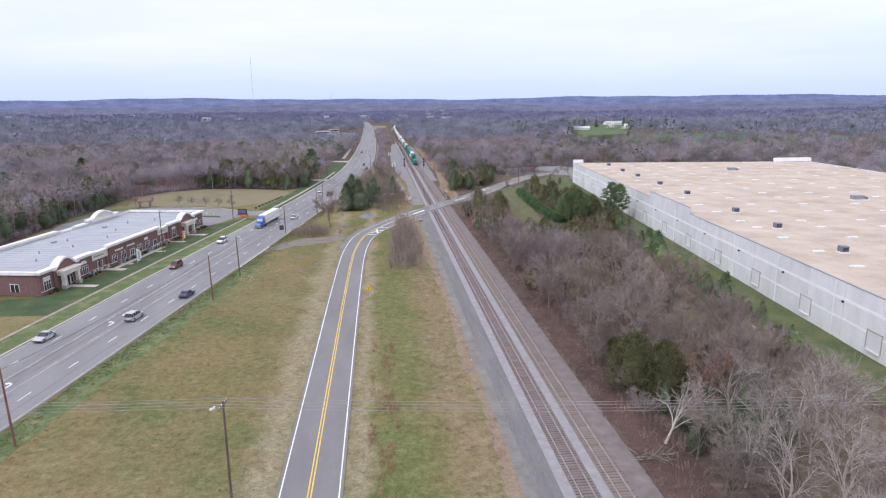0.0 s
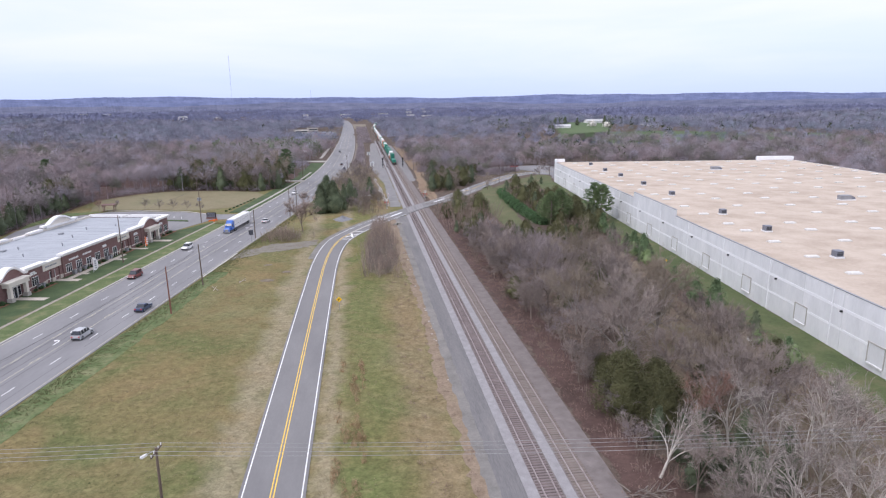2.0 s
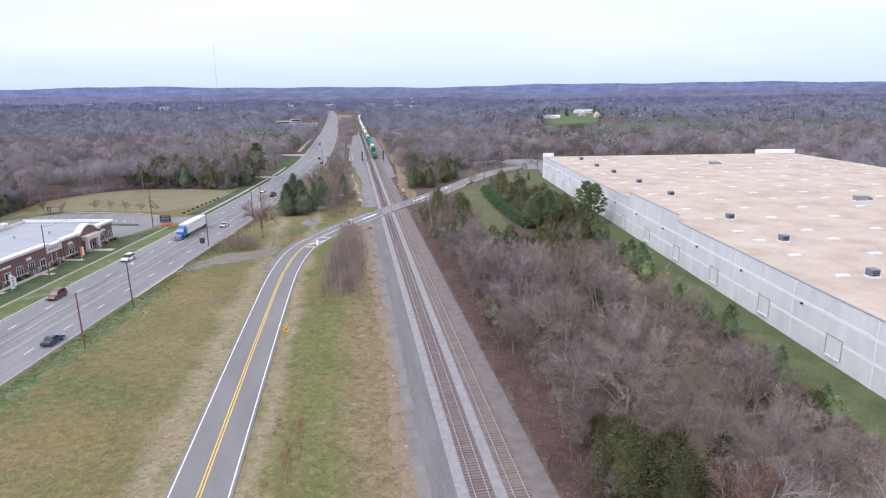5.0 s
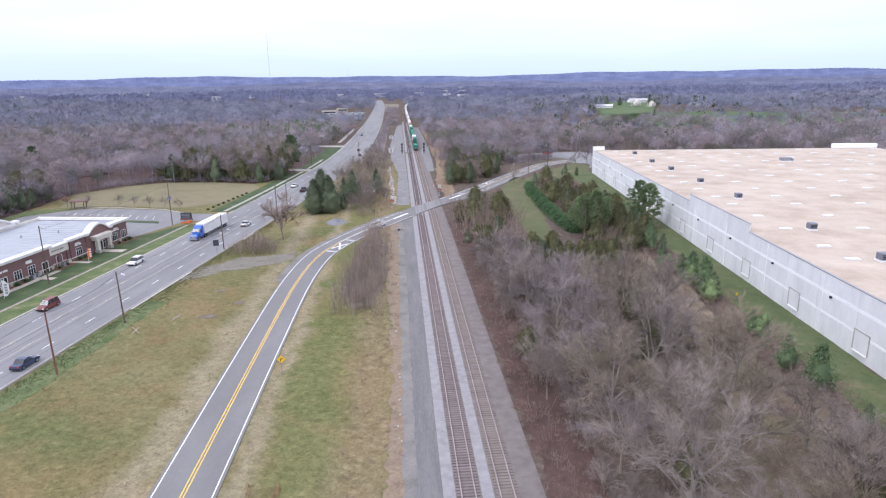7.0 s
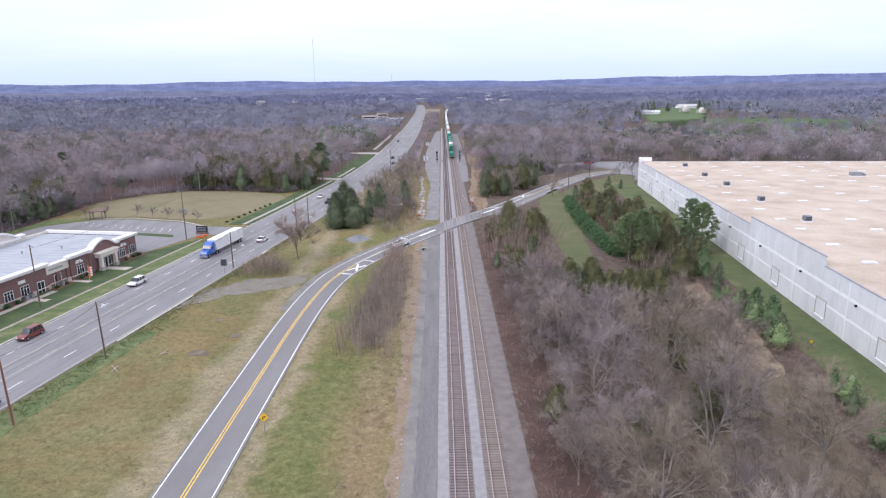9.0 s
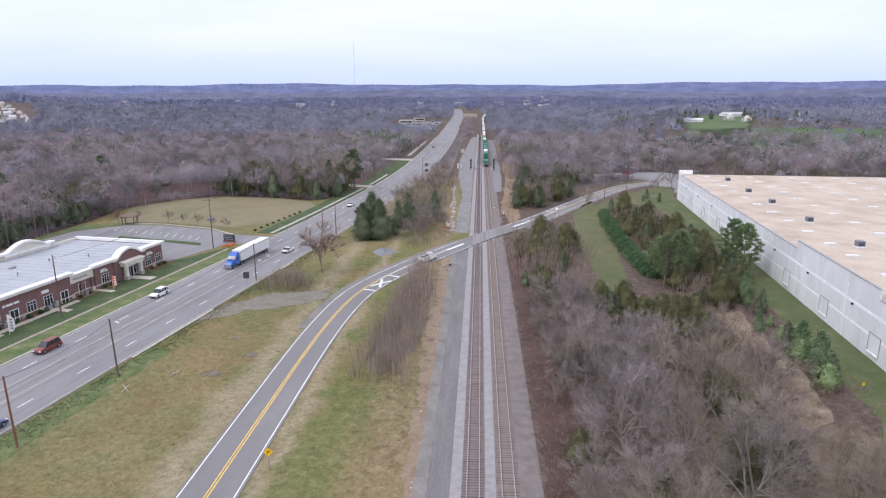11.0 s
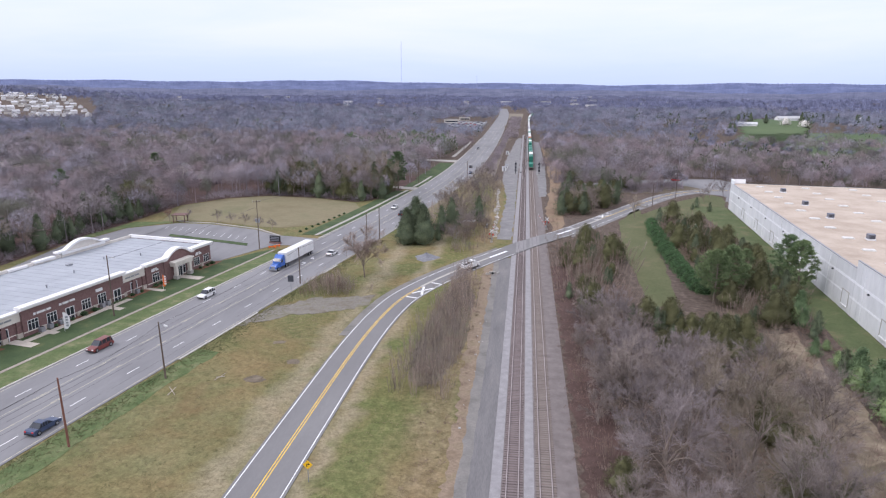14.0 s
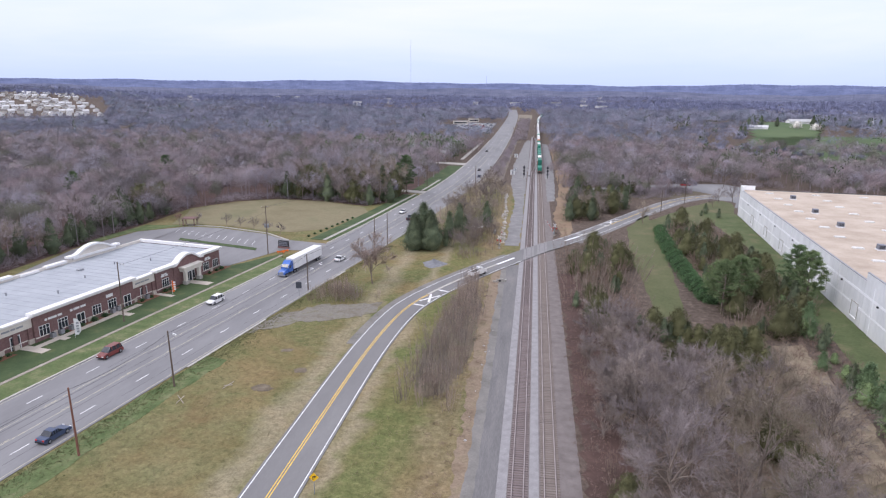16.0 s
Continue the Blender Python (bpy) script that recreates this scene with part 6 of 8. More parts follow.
# evergreens by the crossing and in the clearing
for x_, y_, k, sc in ((-36.2, 184.5, 0, 0.9), (-31.2, 185.5, 0, 0.98), (-33.8, 188, 0, 1.12), (-27.5, 203, 1, 1.1), (-25.0, 211, 1, 1.25), (-22.5, 207, 1, 0.8), (-16, 222, 1, 1.15), (-27.0, 191, 2, 1.0)):
    plant("cedar", CEDAR[k], x_, y_, sc, x_, ("bark_dark", "cedar"), "dense dark green cedar by the level crossing", "evergreen tree", "cedars by the crossing")
for x_, y_, k, sc in ((44.8, 138, 0, 0.92), (49.0, 141, 0, 0.96), (46.5, 148, 1, 1.1), (66.9, 147.5, 0, 0.98), (55, 150, 1, 0.75), (61, 168, 1, 0.7)):
    plant("pine_tree", PINE[k], x_, y_, sc, y_, ("bark", "pine_bright"), "fresh green pine with a bare lower trunk", "pine tree", "pines near the warehouse")
plant("pine_tree", PINE_DARK[0], 66.0, 153.0, 1.0, 1.0, ("bark", "pine"), "dark green pine with a bare lower trunk", "pine tree", "pines near the warehouse")
rng = np.random.default_rng(8)
for i in range(34):
    x_, y_ = rng.uniform(-25, -11.5), rng.uniform(186, 216)
    if ROAD.distance(np.array([x_]), np.array([y_]))[0] > 7.5:
        if i % 4:
            shrub(i, x_, y_, rng.uniform(0.7, 1.5))
        else:
            bare(i, x_, y_, rng.uniform(0.4, 0.6), "by the level crossing")
# bare tree by the lay-by
LONE = meshes_for(bare_tree, [(9, 12.5, 0.47, 5200, 1.2, 0.055, 0.16)], ("bark", ["twig_warm"]))
plant("tree", LONE[0], -40.4, 146.5, 1.0, 1.0, ("bark", "twig"), "bare spreading tree in the grass by the road bend", "tree", "")


# ---- woods that nobody could count ----
def canopy(p, h, r, nsl, length, width, rng, low=0.55, trunk=False, skin=0.0):
    """Bare crowns at the plan points p: a rounded haze of twigs; with skin the twigs of the outer crown lie along its surface."""
    n = len(p)
    z0 = rise(p[:, 0], p[:, 1])
    k = np.repeat(np.arange(n), nsl)
    u = rng.normal(size=(n * nsl, 3))
    u /= np.linalg.norm(u, axis=1)[:, None]
    u[:, 2] = np.abs(u[:, 2]) * 1.15 - 0.3
    rad = rng.uniform(0.7 if skin else 0.55, 1.08, n * nsl)[:, None]
    c = np.stack([p[k, 0], p[k, 1], z0[k] + h[k] * low], 1) + u * rad * np.stack([r[k], r[k], h[k] * (0.97 - low)], 1)
    d = u + np.array([0, 0, 0.55]) + rng.normal(size=u.shape) * 0.45
    if skin:
        d = np.cross(u, rng.normal(size=u.shape)) + np.array([0, 0, 0.3]) + u * 0.35
    d /= np.linalg.norm(d, axis=1)[:, None]
    o = np.cross(d, rng.normal(size=u.shape) * (1 - skin) + u * 1.6 * skin)
    o /= np.linalg.norm(o, axis=1)[:, None] + 1e-9
    L = (rng.uniform(0.6, 1.4, len(c)) * length)[:, None] / 2
    v = np.stack([c - d * L - o * width / 2, c - d * L + o * width / 2, c + d * L], 1).reshape(-1, 3)
    bits = [(v, np.arange(len(v)).reshape(-1, 3))]
    if trunk:
        c = np.stack([p[:, 0], p[:, 1], z0 + h * 0.35], 1)
        bits.append(slivers(c, np.tile([0, 0, 1.0], (n, 1)), h * 0.8, 0.45, rng))
    return join(bits)


def wood_stuff(name, vt, mat, label):
    return tagged(part(name, fast_mesh(name, *vt), mat), label, "woodland", "", "stuff")


VIEW = lambda x, y, lim=44: np.abs(np.degrees(np.arctan2(x + 10, y + 90)) + 2) < lim


def wood(name, p, h, wide, nsl, length, width, mats, label, rng, trunk=True, scale=0.02):
    """Bare crowns of uneven breadth in stands of different tint."""
    pick = np.array([noise.noise(Vector((q[0] * scale, q[1] * scale, 5.0))) for q in p]) * 1.0 + rng.normal(size=len(p)) * 0.45
    cuts = np.quantile(pick, np.linspace(0, 1, len(mats) + 1))
    cuts[-1] += 1
    r = h * wide * rng.uniform(0.7, 1.3, len(p))
    for k, mat in enumerate(mats):
        m = (pick >= cuts[k]) & (pick < cuts[k + 1])
        wood_stuff(name, canopy(p[m], h[m], r[m], nsl, length, width, rng, trunk=trunk, skin=0.85), mat, label)


rng = np.random.default_rng(21)
p = spread_points(rng, -420, 560, 60, 560, 8.0)
x, y = p.T
keep = VIEW(x, y) & ~open_ground(x, y) & ~((x > 3) & (x < 90) & (y < 300)) & ~((x < 0) & (x > -200) & (y < 60)) & ~((x > 62) & (x < 220) & (y < 300))
keep &= ~((x > 3) & (x < 50) & (y < 290))
p = p[keep]
h = rng.uniform(10.5, 16, len(p)) * np.where(rng.uniform(size=len(p)) < 0.25, 0.7, 1.0) * np.where(rng.uniform(size=len(p)) < 0.15, 1.22, 1.0)
h *= 1 + 0.2 * np.array([noise.noise(Vector((q[0] * 0.03, q[1] * 0.03, 9.0))) for q in p])
h *= np.where(np.hypot((p[:, 0] - 165) * 1.6, p[:, 1] - 485) < 75, 0.5, 1.0)  # trees halved here so the green field shows from the camera
d_ = np.hypot(p[:, 0] + 5, p[:, 1] + 20)
STANDS = ("woods_dark", "woods_brown", "woods_grey", "woods_russet", "woods_olive", "woods_brown")
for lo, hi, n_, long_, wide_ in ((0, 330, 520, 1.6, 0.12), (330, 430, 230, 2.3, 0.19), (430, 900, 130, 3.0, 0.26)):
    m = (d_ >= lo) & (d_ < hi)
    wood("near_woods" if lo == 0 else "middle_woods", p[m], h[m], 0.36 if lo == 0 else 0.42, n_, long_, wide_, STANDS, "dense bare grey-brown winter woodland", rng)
# from here outward the crown colours carry painted haze
p = spread_points(rng, -1300, 1300, 480, 1500, 15.2)
x, y = p.T
p = p[VIEW(x, y) & ~open_ground(x, y) & (np.hypot(x, y) > 545)]
h = rng.uniform(8, 18, len(p)) * np.where(rng.uniform(size=len(p)) < 0.15, 1.25, 1.0) * (1 + 0.3 * np.array([noise.noise(Vector((q[0] * 0.012, q[1] * 0.012, 4.0))) for q in p]))
far = np.hypot(p[:, 0], p[:, 1]) > 950
# halved again farther out, to keep the camera's view of the field open
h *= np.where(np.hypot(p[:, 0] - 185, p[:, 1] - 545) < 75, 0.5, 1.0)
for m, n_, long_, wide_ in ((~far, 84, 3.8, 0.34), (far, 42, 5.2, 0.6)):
    wood("further_woods", p[m], h[m], 0.6, n_, long_, wide_, ("mid_dark", "woods_mid", "mid_grey", "mid_olive"), "winter woodland rolling away, with haze painted in as grey-mauve", rng, trunk=False, scale=0.008)
p = spread_points(rng, -2900, 2900, 1250, 3300, 31)
x, y = p.T
p = p[VIEW(x, y) & (TRACK.distance(x, y) > 20) & (HIGHWAY.distance(x, y) > 22) & (np.hypot(x, y) > 1450) & (np.hypot(x, y) < 3300)]
h = rng.uniform(8, 20, len(p)) * (1 + 0.35 * np.array([noise.noise(Vector((q[0] * 0.004, q[1] * 0.004, 4.0))) for q in p]))
wood("distant_woods", p, h, 1.3, 16, 9.0, 1.7, ("far_dark", "woods_far"), "distant woodland with haze painted in as blue-grey", rng, trunk=False, scale=0.003)

p = np.concatenate([spread_points(rng, -152, -142, 58, 250, 2.0), spread_points(rng, -140, -66, 250, 274, 2.0)])
p = p[~inside(p[:, 0], p[:, 1], FIELD_W)]
wood_stuff("edge_brush", canopy(p, rng.uniform(1.5, 4.5, len(p)), rng.uniform(1.2, 2.0, len(p)), 44, 1.2, 0.08, rng, 0.3), "woods_brown", "tangled brown brush along the wood's edge")
p = np.array([SIDE_ROAD.at(s_, o_) for s_, o_ in zip(rng.uniform(0, SIDE_ROAD.s[-1], 420), rng.uniform(7.5, 22, 420))])
p = np.concatenate([p, np.array([SIDE_ROAD.at(s_, -o_) for s_, o_ in zip(rng.uniform(0, SIDE_ROAD.s[-1], 420), rng.uniform(7.5, 22, 420))]), spread_points(rng, 40, 92, 304, 336, 3.2)])
x, y = p.T
p = p[(SIDE_ROAD.distance(x, y) > 6.5) & (ROAD.distance(x, y) > 8) & ~inside(x, y, WH_PLAN) & ~((x > 80) & (x < 135) & (y < 349)) & (y > 300) & (x > 16)]
hh = rng.uniform(2.5, 7.0, len(p)) * np.where(p[:, 1] < 338, 0.45, 1.0)
wood_stuff("edge_brush", canopy(p, hh, rng.uniform(1.4, 2.6, len(p)), 60, 1.3, 0.12, rng, 0.3), "woods_brown", "tangled brown brush along the side road")
s_ = rng.uniform(size=(620, 2)) * (1, 760) + (0, 345)
p = np.stack([HIGHWAY_X(s_[:, 1]) + 13 + s_[:, 0] * np.maximum(0.5, np.where(s_[:, 1] < 640, -17, -8) - HIGHWAY_X(s_[:, 1]) - 13), s_[:, 1]], 1)
wood_stuff("strip_scrub", canopy(p, rng.uniform(3.0, 7.0, len(p)), rng.uniform(1.4, 2.6, len(p)), 60, 1.3, 0.12, rng, 0.4), "woods_brown", "bare brown scrub between highway and railway")


def ridge_line(r, base, mat, seed):
    """One wooded crest of the skyline, with an uneven top of tree crowns."""
    rng = np.random.default_rng(seed)
    a = np.radians(np.arange(-62, 62, 0.06))
    top = base + 6 * np.sin(a * 9 + seed) + 4 * np.sin(a * 21 + 2 * seed) + 2.2 * np.sin(a * 57 + seed) + rng.uniform(-1.6, 1.6, len(a))
    bits, n = [], len(a)
    rows = [(r - 350, -0.1), (r - 140, 0.55), (r - 30, 0.95), (r, 1.0)]
    v = np.concatenate([np.stack([rr * np.sin(a), rr * np.cos(a), GZ + top * f + rng.uniform(-1, 1, n) * (f > 0)], 1) for rr, f in rows])
    i = (np.arange(3)[:, None] * n + np.arange(n - 1)).ravel()
    t = np.concatenate([np.stack([i, i + 1, i + n + 1], 1), np.stack([i, i + n + 1, i + n], 1)])
    tagged(part("backdrop_ridge", fast_mesh("backdrop_ridge", v, t), mat), "wooded ridge on the skyline with blue haze in its colour", "backdrop", "", "structure")


# four crests, bluer with distance by their painted haze
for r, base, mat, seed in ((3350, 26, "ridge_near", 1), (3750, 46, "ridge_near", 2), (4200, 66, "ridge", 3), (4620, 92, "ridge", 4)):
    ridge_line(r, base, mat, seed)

# ---- plots of ground round the plaza, the fields and the clearing ----
front = lambda s, o: tuple((PM @ Vector((s, o, 0)))[:2])
setting("plaza_lawn", Geo().prism([*edge(HIGHWAY, -16.4, 52, 172, 6), front(92, -3), front(86, -0.5), front(0, -0.5), front(-4, 8), front(-16, 12)], GZ - 0.05, GZ + 0.06), "lawn", "dark green lawn before the plaza", "lawn")
setting("parking_lot", Geo().prism([front(88.5, -1.0), tuple(HIGHWAY.at(HIGHWAY.s_of_y(174), -19)), tuple(HIGHWAY.at(HIGHWAY.s_of_y(175.5), -9.7)), tuple(HIGHWAY.at(HIGHWAY.s_of_y(185.5), -9.7)), (-82, 190), (-92, 197), (-112, 203), (-124, 203), (-137, 192), (-141, 165), (-131, 96), (-127, 72), front(2, 30), front(86.5, 28.0), front(86.5, 2)], GZ - 0.05, GZ + 0.09), "asphalt", "grey asphalt car park behind and beside the plaza", "car park")
setting("grass_plot", Geo().prism(lumpy([(-132, 206), (-141, 238), (-129, 256), (-114, 266), (-92, 264), (-72, 255), (-66, 242), (-73, 210), (-84, 201), (-92, 202), (-112, 208), (-124, 208)], 0.6, 5, 9), GZ - 0.05, GZ + 0.05), "tan_field", "mown tan grass plot edged by woods", "field")
setting("lawn_corner", Geo().prism(lumpy([(-130, 205), (-141, 203), (-144, 178), (-141, 168), (-138, 192), (-126, 205)], 0.4, 4, 2), GZ - 0.05, GZ + 0.06), "verge", "green grass corner behind the car park", "grass")
g = Geo()
for a, b in (((-80.5, 189.5), (-92, 198.5)), ((-92, 198.5), (-112, 205)), ((-112, 205), (-125, 205.5))):
    Line([a, b], 4).ribbon(g, 0, math.dist(a, b), -0.35, 0.35, GZ + 0.2, 4, 0.3)
setting("car_park_kerb", g, "concrete", "pale kerb round the car park", "kerb")
g = Geo()
for k in range(12):
    c = np.array((-90.5 - 3.1 * k, 186.0 + 1.15 * k))
    Line([tuple(c), tuple(c + (1.2, -5.4))], 3).ribbon(g, 0, 5.4, -0.06, 0.06, GZ + 0.097, 6)
for k in range(22):
    c = np.array(front(4 + 3.0 * k, 36.0))
    d = np.array(front(4 + 3.0 * k, 41.0))
    Line([tuple(c), tuple(d)], 3).ribbon(g, 0, 5.0, -0.06, 0.06, GZ + 0.097, 6)
tagged(part("parking_lines", g, "paint_white"), "white parking bay lines", "marking", "", "structure")
setting("planted_island", Geo().prism(lumpy([(-85, 174.2), (-116, 182.8), (-117, 185.6), (-86, 177)], 0.15, 3, 4), GZ + 0.05, GZ + 0.2), "lawn", "long grassed island in the car park", "grass")
for s0, s1, o in ((30.5, 32, -4.5), (46, 47.6, -6), (60, 61.4, -5.5), (24, 26, -6), (71, 73.5, -7.5), (8, 10, -8)):
    setting("walk", Geo().prism([front(s0, o), front(s1, o), front(s1, 0), front(s0, 0)], GZ - 0.05, GZ + 0.13), "stone_pale", "concrete path across the lawn", "path")
setting("front_walk", Geo().prism([front(26, -3.2), front(53, -3.2), front(53, -1.8), front(26, -1.8)], GZ - 0.05, GZ + 0.135), "stone_pale", "concrete path along the shops", "path")
for s0, s1 in ((0.5, 5), (14, 22), (33.5, 45), (54, 60), (62, 67), (79, 88)):
    setting("mulch_bed", Geo().prism(lumpy([front(s0, -2.2), front(s1, -2.2), front(s1, -0.4), front(s0, -0.4)], 0.15, 1.5, int(s0)), GZ - 0.05, GZ + 0.12), "mulch", "red-brown mulch bed against the brick", "flower bed")

setting("warehouse_grass", Geo().prism(lumpy([tuple((WM @ Vector((x_, y_, 0)))[:2]) for x_, y_ in ((-9.5, -80), (-0.1, -80), (-0.1, 270), (-14, 272), (-12, 235), (-8, 205), (-8, 160), (-9, 60))], 0.5, 3, 3), GZ - 0.05, GZ + 0.05), "lawn_pale", "green grass strip along the warehouse wall", "grass")
setting("glade", Geo().prism(lumpy(GLADE, 0.5, 4, 6), GZ - 0.05, GZ + 0.05), "glade", "mown green glade among the shrubs", "grass")
setting("corner_grass", Geo().prism(lumpy([(37, 232), (50, 252), (66, 278), (80, 296), (88, 305), (92, 297), (89, 284), (84, 262), (58, 236), (47, 226)], 0.5, 4, 7), GZ - 0.05, GZ + 0.045), "glade", "pale green grass by the road and warehouse", "grass")
for nm, poly in (("wheat_field", WHEAT_A), ("wheat_field_far", WHEAT_B)):
    gx, gy = np.meshgrid(np.arange(150, 570, 8.0), np.arange(380, 1020, 8.0))
    cells = inside(gx.ravel() + 4, gy.ravel() + 4, poly).nonzero()[0]
    q = np.stack([gx.ravel()[cells], gy.ravel()[cells]], 1)
    v = np.stack([q, q + (8, 0), q + (8, 8), q + (0, 8)], 1).reshape(-1, 2)
    v = np.column_stack([v, rise(v[:, 0], v[:, 1]) + 0.6])
    i = np.arange(len(q)) * 4
    setting(nm, fast_mesh(nm, v, np.concatenate([np.stack([i, i + 1, i + 2], 1), np.stack([i, i + 2, i + 3], 1)])), "wheat", "young green field beyond the woods", "field")
setting("junction_verge", Geo().prism(lumpy([(46, 302), (70, 306), (86, 316), (96, 330), (86, 338), (60, 332), (40, 322)], 0.8, 4, 12), GZ - 0.05, GZ + 0.04), "brushy", "brown brushy ground between the two roads", "ground")
setting("layby", Geo().prism(lumpy([(-58.5, 107), (-49, 116.5), (-39, 120), (-34.2, 126), (-34.5, 132), (-39, 130.5), (-47, 128.5), (-55.2, 121)], 0.8, 1.4, 3), GZ - 0.05, GZ + 0.05), "gravel_dirt", "grey dirt and gravel lay-by", "track")
rng = np.random.default_rng(15)
rr, aa = np.meshgrid(np.linspace(0, 1, 9), np.arange(28) * 2 * np.pi / 28, indexing="ij")
wob = 1 + 0.14 * np.sin(3 * aa + 0.5) + 0.06 * np.sin(7 * aa)
hv = np.stack([-27.4 + 3.5 * rr * wob * np.cos(aa), 168.6 + 3.9 * rr * wob * np.sin(aa), GZ + 1.5 * (1 - rr) ** 1.2 * (1 + 0.12 * rng.normal(size=rr.shape)) - 0.03], -1).reshape(-1, 3)
ii = (np.arange(8)[:, None] * 28 + np.arange(28)).ravel()
jj = (np.arange(8)[:, None] * 28 + (np.arange(28) + 1) % 28).ravel()
tagged(part("gravel_heap", fast_mesh("gravel_heap", hv, np.concatenate([np.stack([ii, ii + 28, jj + 28], 1), np.stack([ii, jj + 28, jj], 1)])), "gravel_heap"), "low heap of blue-grey crushed stone in the grass", "gravel heap")
setting("wood_floor_west", Geo().prism([(-142, 60), (-142, 238), (-131, 257), (-116, 267), (-92, 265), (-72, 257), (-64, 268), (-58, 300), (-58, 345), (-330, 345), (-330, 60)], GZ - 0.05, GZ + 0.015), "litter", "brown leaf litter on the floor of the western woods", "ground")
setting("thicket_floor", Geo().prism(lumpy([(-18, 88), (-16, 86.5), (-13, 88), (-10.2, 102), (-9.8, 130), (-13, 148), (-17, 144), (-19, 120), (-19.4, 100)], 0.5, 1.2, 44), GZ - 0.05, GZ + 0.028), "brushy", "brown dead grass under the roadside thicket", "ground")
setting("wood_floor", Geo().prism(lumpy([(24, -32), (44, -32), (47, 10), (50, 60), (50, 122), (38, 120), (33, 96), (28, 50), (26, 10)], 1.6, 4, 36), GZ - 0.05, GZ + 0.025), "tan_floor", "tan dry grass and leaf floor of the open wood", "ground")
setting("bare_strip", Geo().prism(lumpy([(-9.4, -30), (-5.2, -30), (-5.2, 60), (-5.4, 168), (-8.5, 170), (-10.0, 162), (-10.4, 120), (-9.2, 84), (-8.4, 50), (-9.3, 20), (-8.2, 0)], 0.55, 1.2, 6), GZ - 0.05, GZ + 0.03), "dirt_grass", "bare tan dirt along the ditch", "dirt")
setting("rubble_track", Geo().prism(lumpy([(50, 119), (56, 121), (54.8, 104), (54.5, 90), (51.5, 74), (45.5, 70), (48.2, 90)], 0.5, 2.5, 17), GZ - 0.05, GZ + 0.04), "rubble", "tan stony dirt track beside the wood", "track")
setting("clearing_floor", Geo().prism(lumpy([(46.5, 122), (62, 124), (67, 165), (70, 215), (62, 238), (50, 232), (47.5, 200), (47, 160)], 0.6, 4, 19), GZ - 0.05, GZ + 0.035), "tan_floor", "brown brushy ground between hedge and warehouse", "ground")
setting("strip_north", Geo().prism([*[(float(HIGHWAY_X(q)) + 10.5, q) for q in range(330, 1360, 30)], *[(-16.5 if q < 640 else -6, q) for q in range(1340, 320, -30)]], GZ - 0.05, GZ + 0.03), "strip", "dry grass and scrub between highway and railway", "grass")
setting("bank_east", Geo().prism(lumpy([(8.6, -60), (15, -60), (15.5, 60), (14, 165), (8.8, 165), (8.8, 60)], 0.7, 1.3, 16), GZ - 0.05, GZ + 0.03), "litter", "brown leaf litter beside the ballast", "dirt")
setting("cutting_bank", Geo().prism(lumpy([(11, 205), (15, 212), (17, 300), (19, 330), (24, 420), (22, 640), (14, 640), (14, 330), (9.5, 250)], 0.7, 6, 26), GZ - 0.05, GZ + 0.035), "rust_bank", "dry orange-tan grass bank by the railway", "grass")
for x_, y_, r_ in ((-44.2, 84.9, 1.5), (-40.2, 92.5, 1.1), (-46, 101, 0.8)):
    setting("muddy_hollow", Geo().prism(lumpy([(x_ + r_ * 1.3 * math.cos(a), y_ + r_ * math.sin(a)) for a in np.arange(0, 6.28, 0.7)], 0.4, 0.6, int(y_)), GZ - 0.05, GZ + 0.02), "water", "small muddy hollow in the grass", "puddle")

# ---- hedge, shrubs, thickets ----


def shrub_mesh(seed, h, r, n, leaf, mats):
    """A rounded bush: dark core painted as its inner shade, and many small leaves with a broken outline."""
    rng = np.random.default_rng(seed)
    u = rng.normal(size=(n, 3))
    u /= np.linalg.norm(u, axis=1)[:, None]
    u[:, 2] = np.abs(u[:, 2])
    lob = 1 + 0.2 * np.sin(4 * np.arctan2(u[:, 1], u[:, 0]) + seed) * (1 - u[:, 2])
    c = u * np.array([r, r, h]) * (rng.uniform(0.75, 1.08, n) * lob)[:, None]
    leaves = slivers(c, u + rng.normal(size=(n, 3)) * 0.6, leaf * rng.uniform(0.7, 1.4, n), leaf * 0.6, rng)
    # solid core added to darken the gaps between leaves like shade
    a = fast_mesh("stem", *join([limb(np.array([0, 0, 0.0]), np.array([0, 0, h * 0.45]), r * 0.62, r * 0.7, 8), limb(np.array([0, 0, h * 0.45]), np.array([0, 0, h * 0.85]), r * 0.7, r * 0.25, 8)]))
    b = fast_mesh("foliage", *leaves)
    a.materials.append(M[mats[0]])
    b.materials.append(M[mats[1]])
    return a, b


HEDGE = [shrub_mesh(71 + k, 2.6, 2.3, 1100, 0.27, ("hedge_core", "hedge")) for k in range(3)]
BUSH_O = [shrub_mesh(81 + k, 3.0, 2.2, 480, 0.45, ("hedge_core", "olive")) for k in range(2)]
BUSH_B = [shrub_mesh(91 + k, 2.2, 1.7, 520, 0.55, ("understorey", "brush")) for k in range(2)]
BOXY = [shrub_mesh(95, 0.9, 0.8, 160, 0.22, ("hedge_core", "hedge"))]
rng = np.random.default_rng(31)
